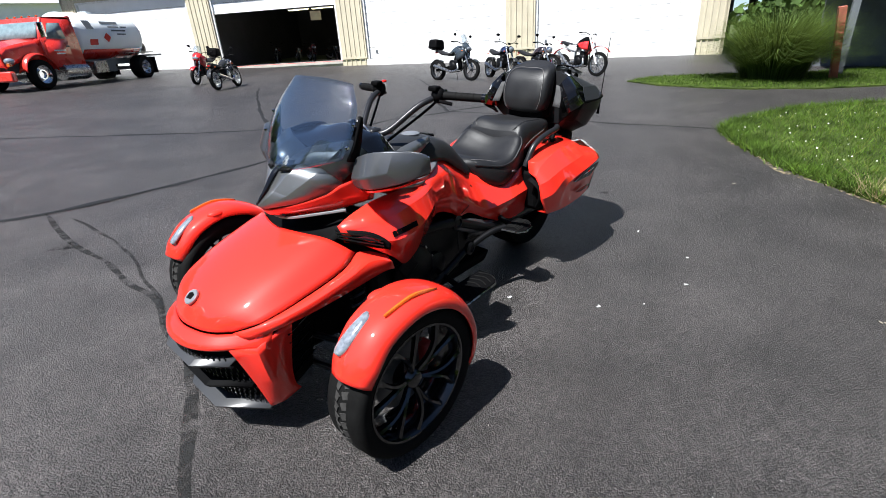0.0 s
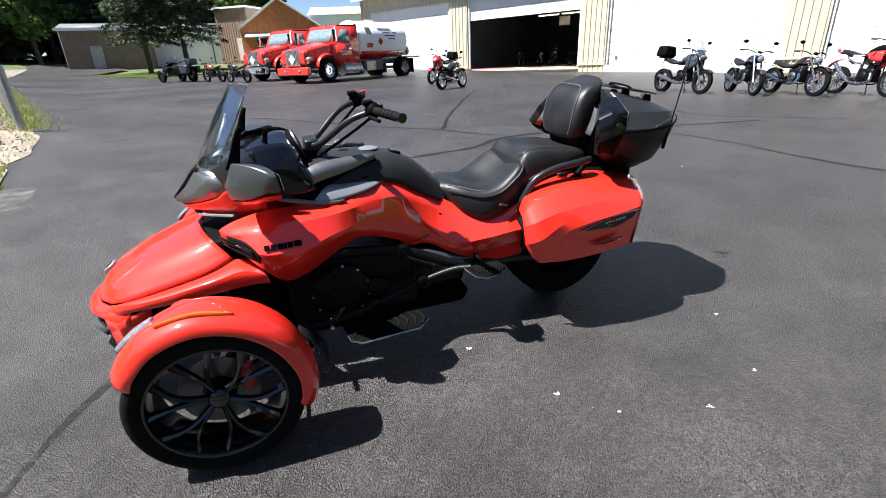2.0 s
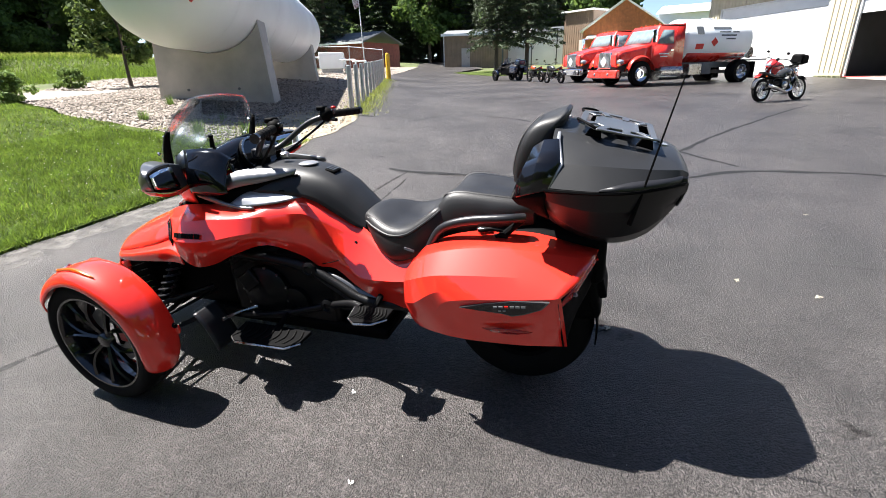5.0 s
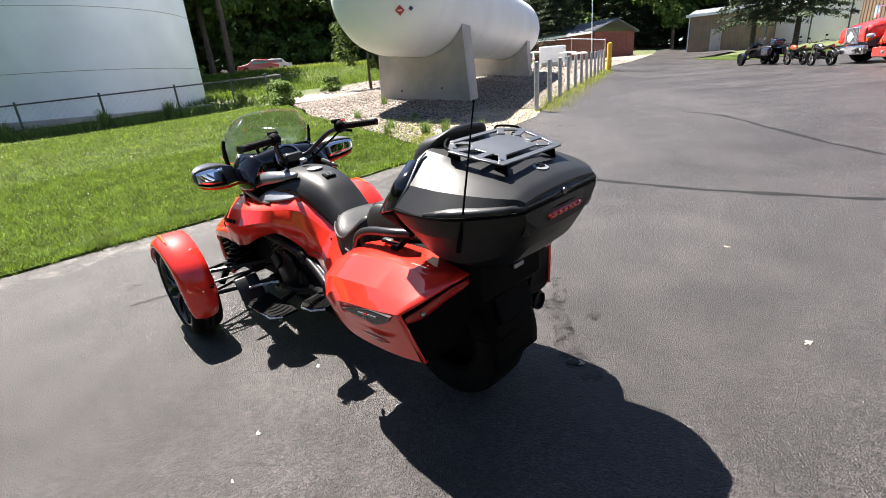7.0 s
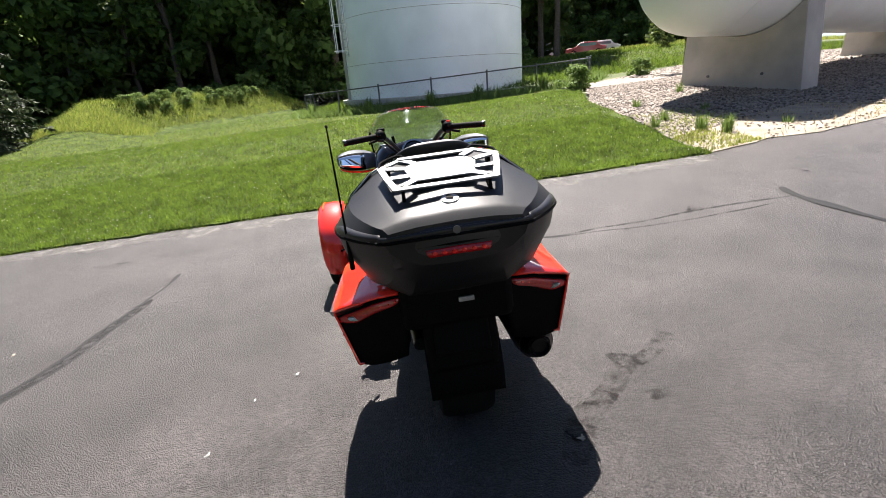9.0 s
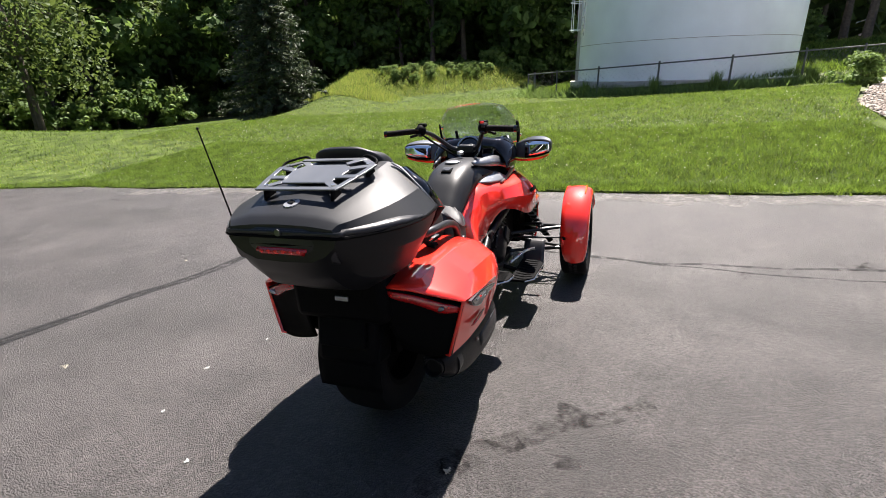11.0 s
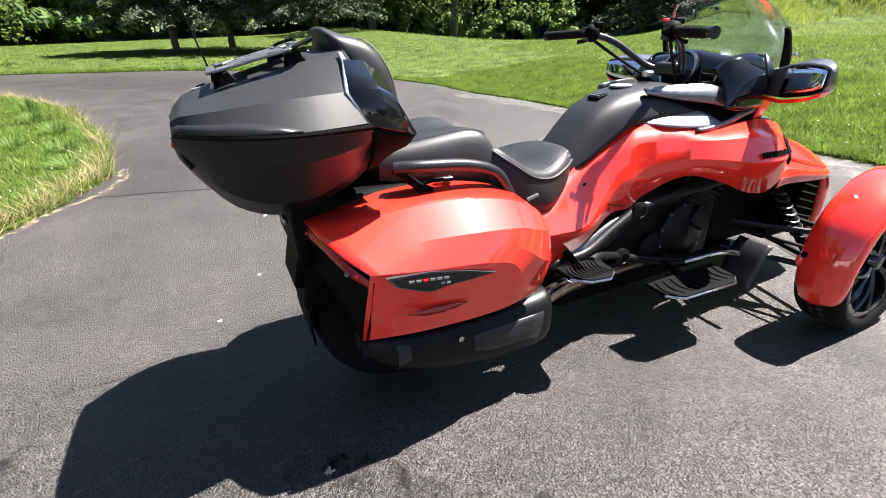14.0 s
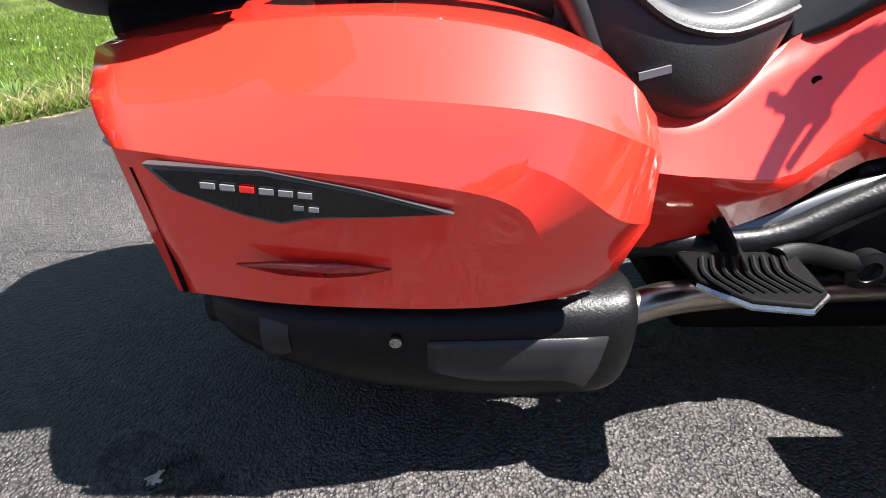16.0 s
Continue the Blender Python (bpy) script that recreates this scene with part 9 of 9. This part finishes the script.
for x, y, sd in ((2.7, 21.6, 15), (-0.75, 23.9, 16), (-3.1, 24.8, 17)):
    t = spruce("spruce_tree", 9.0, 3.6, M_NEEDLE, "spruce on the lawn with a bare lower trunk", sd, bare=0.22, dens=2.4, sprig=0.058)
    t.matrix_world = stand(x, y, sd * 40)
wl = weeping("willow_tree", 10.5, 4.2, "weeping willow with hanging yellow-green foliage", 18)
wl.matrix_world = stand(14.5, 31.5, 0)
w2 = copy_thing(wl, stand(9.5, 34.5, 130))
w3 = copy_thing(wl, stand(-9.5, 20.5, 60))
w3.scale = (0.55, 0.55, 0.55)


# grass
def blades(name, spots_xy, height, width, material, lift=0.02, spread=0.45, label="", size_var=0.5):
    """Pointed blades standing on the ground at those places."""
    n = len(spots_xy)
    z = np.array([G(float(x), float(y)) for x, y in spots_xy])
    base = np.column_stack([spots_xy, z + lift])
    a = rng.uniform(0, 2 * math.pi, n)
    w = np.column_stack([np.cos(a), np.sin(a), np.zeros(n)]) * (width * rng.uniform(0.7, 1.3, (n, 1)))
    h = height * rng.uniform(1 - size_var, 1 + size_var, n)
    tip = base + np.column_stack([rng.normal(0, spread, n) * h, rng.normal(0, spread, n) * h, h])
    v = np.stack([base - w, base + w, tip], 1).reshape(-1, 3)
    R3 = np.array(LOT.to_3x3())
    v = v @ R3.T
    ob = raw(name, v, np.arange(n * 3).reshape(-1, 3), material)
    return tagged(ob, label, "grass", kind="stuff")


def inside(px, py, poly):
    hit = np.zeros(len(px), bool)
    for (ax, ay), (bx, by) in zip(poly, poly[1:] + poly[:1]):
        c = ((ay > py) != (by > py)) & (px < (bx - ax) * (py - ay) / (by - ay + 1e-12) + ax)
        hit ^= c
    return hit


def scatter(poly, x0, x1, y0, y1, n, clump=0.0):
    p = np.column_stack([rng.uniform(x0, x1, n), rng.uniform(y0, y1, n)])
    if clump:
        k = np.array([noise.noise((float(x) * clump, float(y) * clump, 0.0)) for x, y in p])
        p = p[k + rng.uniform(-0.5, 0.5, n) > -0.1]
    return p[inside(p[:, 0], p[:, 1], poly)]


def edge_points(poly, i0, i1, n, inward):
    out = []
    for k in range(n):
        i = i0 + (i1 - i0) * rng.random()
        j = int(i)
        a, b = np.array(poly[j]), np.array(poly[j + 1])
        out.append(a + (b - a) * (i - j) + np.array(inward) * rng.random() ** 1.5 * 0.35 + rng.normal(0, 0.03, 2))
    return np.array(out)


blades("grass_blades", scatter(LAWN_EDGE, 2.6, 7.0, -4.6, 10, 230000), 0.056, 0.0040, M_BLADE, spread=0.6, label="mown green grass beside the asphalt")
blades("grass_blades", scatter(LAWN_EDGE, 7.0, 14, -7, 14, 120000), 0.050, 0.0060, M_BLADE, spread=0.65, label="mown green grass beside the asphalt")
blades("grass_blades", scatter(LAWN_EDGE, -18, 34, -7, 40, 150000), 0.055, 0.012, M_BLADE, spread=0.6, label="mown green grass further off")
blades("grass_blades", scatter(LAWN_EDGE, 2.6, 20, -6, 14, 44000, 0.6), 0.050, 0.006, M_BLADE2, spread=0.7, label="yellowish patches in the grass")
blades("grass_blades", edge_points(LAWN_EDGE, 0, 8, 16000, (0.9, 0.2)), 0.075, 0.005, M_BLADE, lift=0.0, spread=0.7, label="longer grass hanging over the asphalt edge")
blades("grass_blades", edge_points(LAWN_EDGE, 7.0, 10.9, 14000, (0.35, 0.9)), 0.085, 0.010, M_BLADE, lift=0.0, spread=0.7, label="longer grass along the drive's far edge")
blades("dry_grass", edge_points(LAWN2_EDGE, 2, 8, 1500, (-0.5, 0.2)), 0.16, 0.004, M_STRAW, lift=0.0, spread=0.8, label="dry straw along the edge of the drive")
blades("grass_blades", scatter(LAWN2_EDGE, -9, -3.0, 0, 12, 120000), 0.050, 0.0042, M_BLADE, spread=0.65, label="weedy grass on the tongue by the drive")
blades("grass_blades", scatter(LAWN2_EDGE, -18, -3.0, 0, 17, 34000, 0.7), 0.070, 0.007, M_BLADE2, label="yellow clover in the grass by the drive")
blades("grass_blades", edge_points(LAWN2_EDGE, 3, 14, 10000, (-0.7, 0.4)), 0.085, 0.006, M_BLADE, lift=0.0, spread=0.7, label="longer grass hanging over the asphalt edge")
blades("grass_blades", scatter(ISLAND_EDGE, -19, -10, -4, 6, 70000), 0.055, 0.006, M_BLADE, label="grass on the island")
heap = np.column_stack([rng.uniform(19, 37, 130000), rng.uniform(4, 22, 130000)])
up = np.array([heap_height(float(x), float(y)) for x, y in heap])
heap = heap[up > 0.22 + rng.uniform(-0.12, 0.12, len(up))]
blades("tall_grass", heap[:36000], 0.24, 0.010, M_BLADE2, spread=0.55, label="tall seeding grass on the heap")
blades("tall_grass", heap[36000:], 0.26, 0.016, M_BLADE, spread=0.55, label="rank green grass on the heap")
blades("tall_grass", np.column_stack([rng.uniform(22, 42, 55000), rng.uniform(-34, 4, 55000)]), 0.24, 0.018, M_BLADE, spread=0.5, label="rank grass on the bank and meadow")
blades("tall_grass", np.column_stack([rng.uniform(38, 58, 26000), rng.uniform(-46, 2, 26000)]), 0.30, 0.03, M_BLADE2, spread=0.5, label="rough meadow grass below the road")
ring = [(22.5 + (7.5 + rng.normal(0, 0.3)) * math.cos(a), -3.2 + (7.5 + rng.normal(0, 0.3)) * math.sin(a)) for a in rng.uniform(radians(80), radians(265), 5000)]
blades("fence_weeds", np.array(ring), 0.28, 0.02, M_WEED, spread=0.6, label="weeds along the tower fence")
blades("dry_stalks", scatter(DIRT_EDGE, 2.6, 5.6, -9.5, -4.2, 2600, 1.2), 0.06, 0.006, M_STRAW, label="dry weeds on the dirt")
blades("weed_patch", np.concatenate([scatter(DIRT_EDGE, 2.6, 4.6, -5.4, -4.2, 5000, 1.0), scatter(GRAVEL_EDGE, 3.8, 6.2, -6.2, -4.4, 1800, 1.0)]), 0.05, 0.009, M_BLADE2, label="creeping yellow weeds at the gravel's edge")
posts_line = np.array([(4.1 + 7.6 * t + rng.normal(0, 0.25), -9.0 - 17.6 * t + rng.normal(0, 0.2)) for t in rng.random(5000)])
blades("weed_patch", posts_line, 0.06, 0.010, M_BLADE2, label="weeds between the guard posts")
# white clover heads
cl = np.concatenate([scatter(LAWN_EDGE, 2.8, 14, -5, 14, 4200, 0.5), scatter(LAWN2_EDGE, -9, -3.2, 0.3, 10, 700, 0.5)])
cz = np.array([G(float(x), float(y)) for x, y in cl])
cc = np.column_stack([cl, cz + 0.062]) @ np.array(LOT.to_3x3()).T
v, f = leaf_quads(np.repeat(cc, 3, 0), rng.normal(size=(len(cc) * 3, 3)), 0.016, 1.0)
tagged(raw("clover_heads", v, f, mat("clover_white", (0.65, 0.65, 0.58), 0.8)), "small white clover heads in the grass", "flowers", kind="stuff")


def tuft(name, x, y, n, height, width, material, label, radius, droop=0.9):
    """A clump of long arching blades."""
    g = thing(name, stand(x, y), label, "plant", "wild tufts" if height < 1 else "")
    vs, fs = [], []
    for k in range(n):
        a, q = rng.uniform(0, 6.28), radius * math.sqrt(rng.random()) * 0.45
        d = np.array([math.cos(a), math.sin(a), 0])
        side = np.array([-d[1], d[0], 0]) * width
        h, reach = height * rng.uniform(0.42, 1.1), radius * rng.uniform(0.25, 1.0)
        pts = [d * q + np.array([0, 0, -0.03])]
        for t in (0.35, 0.7, 1.0):
            pts.append(d * (q + reach * t ** 1.8 * droop) + np.array([0, 0, h * (t - 0.42 * droop * t ** 3 * reach / radius)]))
        i = len(vs)
        for j, p in enumerate(pts):
            s = side * (1 - 0.3 * j) if j < 3 else side * 0.08
            vs += [p - s, p + s]
        fs += [(i, i + 1, i + 3, i + 2), (i + 2, i + 3, i + 5, i + 4), (i + 4, i + 5, i + 7, i + 6)]
    raw("foliage", vs, fs, material, g)
    return g


tuft("ornamental_grass", -13.1, -0.35, 7000, 1.85, 0.009, M_REED, "large clump of tall ornamental grass on the island", 1.35, 1.25)
for x, y, h, n in ((4.24, -5.19, 0.34, 140), (3.86, -5.39, 0.36, 150), (5.38, -5.2, 0.26, 90), (4.92, -4.75, 0.28, 90), (4.0, -6.6, 0.16, 50), (5.9, -6.4, 0.2, 50), (8.4, -7.4, 0.3, 90), (7.2, -5.6, 0.25, 80)):
    tuft("weed_tuft", x, y, n, h, 0.007, M_WEED, "tuft of green weeds on the gravel", 0.20, 0.5)
for x, y, h in ((-3.65, 4.6, 0.16), (-3.9, 5.6, 0.22), (-4.3, 7.2, 0.25), (-4.9, 8.6, 0.30), (-4.2, 3.4, 0.14), (-4.6, 6.3, 0.20), (-5.2, 9.8, 0.35), (-4.9, 4.6, 0.15), (-5.6, 7.6, 0.24), (-4.5, 2.4, 0.13)):
    tuft("weed_tuft", x, y, 120, h, 0.010, M_WEED, "leafy weeds in the grass by the drive", 0.26, 0.7)
for x, y in ((15.2, -1.6), (14.9, -3.4), (15.6, -6.2), (16.2, 0.8), (19.0, 3.4)):
    tuft("fence_weed", x, y, 160, 0.7, 0.018, M_WEED, "tall weeds at the tower fence", 0.35, 0.5)

# ---- marks, debris and stones on the ground ----
def strip(name, pts, width, material, label, lift=0.004, jitter=0.02):
    """A thin ragged ribbon laid on the asphalt."""
    p = spline([(x, y, 0) for x, y in pts], 10)
    rows = []
    for i, q in enumerate(p):
        d = (p[min(i + 1, len(p) - 1)] - p[max(i - 1, 0)]).normalized()
        s = Vector((-d.y, d.x, 0))
        q = q + s * jitter * 2.0 * noise.noise((q.x * 2.3, q.y * 2.3, 5))
        w = width * (0.55 + 0.9 * abs(noise.noise((q.x * 3.1, q.y * 3.1, 9)) + 0.4)) * (0.3 if i in (0, len(p) - 1) else 1)
        rows.append([Vector(((q + s * w * k).x, (q + s * w * k).y, G(*(q + s * w * k).xy) + lift - (0.0025 if abs(k) == 1 else 0))) for k in (-1, 0, 1)])
    bm = grid(rows, core=(0, 0, -50))
    ob = part(name, bm, material)
    ob.matrix_world = LOT
    return tagged(ob, label, "crack", kind="structure")


M_WORN = patchy(mat("worn_crack_sealer", (0.012, 0.012, 0.012), 0.7, var=0.3, scale=9, spec=0.2), 0.38, 0.60, 9)
for pts, w in (([(0.66, -3.62), (0.34, -3.50), (-0.38, -3.44), (-1.30, -3.47), (-2.20, -3.62), (-2.85, -3.80), (-3.5, -4.25), (-4.6, -4.35), (-5.7, -4.05), (-8.0, -3.6)], 0.045),
               ([(0.85, -9.5), (-0.05, -8.9), (-0.95, -7.8), (-2.05, -6.4), (-2.95, -5.4), (-3.5, -4.5)], 0.040),
               ([(-2.95, -5.4), (-3.6, -6.9), (-4.1, -7.9), (-5.5, -10.6), (-6.6, -12.5)], 0.03),
               ([(-5.7, -4.05), (-5.95, -2.6), (-5.9, -1.3), (-6.05, -0.6), (-6.2, 0.2)], 0.025),
               ([(-5.7, -4.05), (-6.8, -5.4), (-8.7, -7.3), (-10.5, -9.5)], 0.03),
               ([(-8.7, -7.3), (-7.7, -4.8), (-9.2, -3.0)], 0.025),
               ([(-3.6, 3.34), (-2.8, 3.10), (-2.1, 2.90), (-1.42, 2.72), (-0.58, 2.46), (0.2, 2.35), (0.9, 2.29)], 0.016),
               ([(-2.3, 2.88), (-1.42, 2.63), (-0.58, 2.36), (0.2, 2.26)], 0.009),
               ([(-2.0, 2.82), (-1.42, 2.68), (-0.58, 2.41), (0.3, 2.30)], 0.052),
               ([(0.34, -3.5), (0.36, -2.6), (0.30, -1.95), (0.26, -1.3), (0.30, -0.95), (0.38, -0.48), (0.55, -0.04), (0.70, 0.3), (0.85, 0.9)], 0.022),
               ([(0.21, -3.2), (0.15, -2.5), (0.16, -1.75), (0.28, -1.0), (0.33, -0.74)], 0.016),
               ([(2.4, -8.3), (1.7, -10.2), (1.2, -10.6)], 0.02), ([(1.0, -13.0), (-2.0, -15.5), (-6.0, -16.0)], 0.03), ([(2.4, -14.5), (-1.5, -17.0)], 0.03)):
    strip("sealed_crack", pts, w, M_WORN if pts[0] in ((0.34, -3.5), (0.21, -3.2), (-2.0, 2.82)) else M_TAR, "black sealed crack in the asphalt")
M_STAIN = patchy(mat("dark_stain", (0.008, 0.0075, 0.0075), 0.8, var=0.3, scale=12, bump=0.006, bscale=120, spec=0.15), 0.47, 0.70, 9)
M_PALE = patchy(mat("dusty_pale_asphalt", (0.088, 0.082, 0.076), 0.8, var=0.28, scale=4, bump=0.006, bscale=90), 0.34, 0.62, 6)


def blot(x, y, rx, ry, material, label, lift=0.003, seed=0, n=26):
    pts = []
    for k in range(n):
        a = 2 * math.pi * k / n
        q = 0.6 + 0.55 * noise.noise((math.cos(a) * 1.6 + seed * 7.1, math.sin(a) * 1.6, seed)) + 0.25 * rng.random()
        px, py = x + rx * q * math.cos(a), y + ry * q * math.sin(a)
        pts.append((px, py, G(px, py) + lift))
    bm = bmesh.new()
    bm.faces.new([bm.verts.new(q) for q in pts])
    bm.normal_update()
    if sum(f.normal.z for f in bm.faces) < 0:
        bmesh.ops.reverse_faces(bm, faces=bm.faces)
    ob = part("stain", bm, material, smooth=0)
    ob.matrix_world = LOT
    return tagged(ob, label, "stain", kind="structure")


for k, (x, y, rx, ry) in enumerate(((0.13, -1.74, 0.10, 0.05), (1.25, 0.80, 0.05, 0.12), (-2.98, 0.10, 0.11, 0.07), (-1.66, -0.82, 0.10, 0.12), (-1.90, -0.60, 0.08, 0.10), (-2.06, -0.42, 0.09, 0.08), (-1.93, -0.84, 0.05, 0.11), (1.45, -5.6, 0.3, 0.06), (1.2, -4.3, 0.22, 0.05), (0.4, -2.5, 0.12, 0.2), (2.2, -7.2, 0.3, 0.10), (-4.0, 2.9, 0.10, 0.05), (1.6, 3.3, 0.05, 0.2), (1.9, 7.0, 0.08, 0.4))):
    blot(x, y, rx, ry, M_STAIN, "dark worn patch in the asphalt", seed=k)
M_SMEAR = patchy(mat("oil_smear", (0.014, 0.0115, 0.011), 0.75, var=0.3, scale=12, bump=0.006, bscale=120, spec=0.15), 0.45, 0.78, 16)
strip("oil_smear", [(-2.22, -0.32), (-2.02, -0.47), (-1.86, -0.66), (-1.72, -0.76), (-1.60, -0.98), (-1.48, -1.12)], 0.045, M_SMEAR, "dark oily smear along a crack in the asphalt", 0.0045, 0.02)
EDGE = [(2.55, -4.2), (2.52, -2.2), (2.58, -0.5), (2.68, 1.0), (2.72, 3.0), (2.78, 6.0), (2.55, 9.0)]
for k in range(len(EDGE) - 1):
    strip("pale_edge", [EDGE[k], ((EDGE[k][0] + EDGE[k + 1][0]) / 2, (EDGE[k][1] + EDGE[k + 1][1]) / 2), EDGE[k + 1]], 0.33, M_PALE, "pale dusty strip of asphalt along the grass", 0.003 + 0.0004 * (k % 2), 0.03)
strip("pale_edge", [(-3.1, 4.3), (-3.15, 3.6), (-3.5, 2.9), (-3.9, 2.1), (-4.6, 1.2), (-5.8, 0.35)], 0.035, patchy(mat("dry_clippings", (0.24, 0.19, 0.11), 0.9, var=0.4, scale=30, bump=0.006, bscale=120), 0.46, 0.62, 14), "dry clippings along the grass", 0.004, 0.05)


def litter(spots, material, label, size, name, group):
    for x, y, a in spots:
        g = thing(name, LOT @ Matrix.Translation((x, y, G(x, y) + 0.004)) @ pose(0, 0, 0, 0, 0, a), label, name, group)
        bm = bmesh.new()
        k = int(rng.integers(3, 6))
        for j in range(k):
            b = box((rng.normal(0, size * 0.4), rng.normal(0, size * 0.25), 0.002), (size * rng.uniform(0.4, 1.2), size * rng.uniform(0.06, 0.3), 0.003), pose(0, 0, 0, rng.uniform(-10, 10), rng.uniform(-14, 14), rng.uniform(0, 180)))
            me = bpy.data.meshes.new("tmp")
            b.to_mesh(me)
            b.free()
            bm.from_mesh(me)
            bpy.data.meshes.remove(me)
        part("scrap", bm, material, g, smooth=0)


litter([(-2.14, 1.02, 20), (-1.80, 1.12, 70), (-2.36, 0.62, 120), (-1.28, 0.83, 5), (-1.45, 1.01, 0), (-1.05, 0.40, 160)], M_WHITE, "pale scrap of dry grass and paper on the asphalt", 0.015, "scrap_of_litter", "litter on the asphalt")
litter([(-3.2, -1.0, 30), (-2.84, -1.14, 50), (-2.2, -2.1, 80), (-3.9, 0.9, 10), (-2.0, 2.0, 60), (-0.4, 2.9, 0), (-3.6, -2.6, 0), (-4.4, -1.7, 40), (-2.1, -0.42, 100)], mat("dry_twig", (0.42, 0.38, 0.30), 0.8), "small dry twig on the asphalt", 0.028, "twig", "twigs on the asphalt")
# specks of grit over the asphalt
n = 2600
gx, gy = rng.normal(-1.2, 2.6, n), rng.normal(0, 2.6, n)
ok = (gx < 2.6) & (gx > -5) & (gy > -6) & (gy < 6)
gx, gy = gx[ok], gy[ok]
gc = np.column_stack([gx, gy, np.array([G(float(a), float(b)) for a, b in zip(gx, gy)]) + 0.002]) @ np.array(LOT.to_3x3()).T
v, f = leaf_quads(gc, rng.normal(size=gc.shape) * 0.25 + np.array([0, 0, 1.0]), 0.0045, 1.2)
tagged(raw("grit", v, f, mat("pale_grit", (0.20, 0.195, 0.185), 0.85, island=0.5)), "pale grit scattered over the asphalt", "grit", kind="stuff")


def stones(name, spots, lo, hi, material, label):
    OCT = np.array([(1, 0, 0), (-1, 0, 0), (0, 1, 0), (0, -1, 0), (0, 0, 1), (0, 0, -1)], float)
    FAC = np.array([(0, 2, 4), (2, 1, 4), (1, 3, 4), (3, 0, 4), (2, 0, 5), (1, 2, 5), (3, 1, 5), (0, 3, 5)])
    n = len(spots)
    s = rng.uniform(lo, hi, (n, 1, 1)) * rng.uniform(0.6, 1.3, (n, 1, 3)) * np.array([1, 1, 0.65])
    v = OCT[None] * s + rng.normal(0, 0.18, (n, 6, 3)) * s
    a = rng.uniform(0, 6.28, n)
    c, d = np.cos(a), np.sin(a)
    x, y = v[..., 0] * c[:, None] - v[..., 1] * d[:, None], v[..., 0] * d[:, None] + v[..., 1] * c[:, None]
    z = np.array([G(float(q[0]), float(q[1])) for q in spots]) + 0.022
    v = np.stack([x + spots[:, :1], y + spots[:, 1:], v[..., 2] + z[:, None]], -1).reshape(-1, 3) @ np.array(LOT.to_3x3()).T
    f = (FAC[None] + 6 * np.arange(n)[:, None, None]).reshape(-1, 3)
    tagged(raw(name, v, f, material), label, "stones", kind="stuff")


M_STONE = mat("crushed_stone", (0.185, 0.155, 0.13), 0.85, var=0.2, scale=14, island=0.7)
stones("gravel_stones", scatter(GRAVEL_EDGE, 3.8, 13, -16, -4.4, 26000), 0.015, 0.045, M_STONE, "pale crushed stones below the tank")
stones("gravel_stones", scatter(GRAVEL_EDGE, 6, 22, -40, -10, 9000), 0.03, 0.07, M_STONE, "pale crushed stones further along")
stones("dirt_stones", scatter(DIRT_EDGE, 2.6, 5.6, -9.5, -4.2, 1200, 1.0), 0.008, 0.03, M_STONE, "loose stones on the dirt")
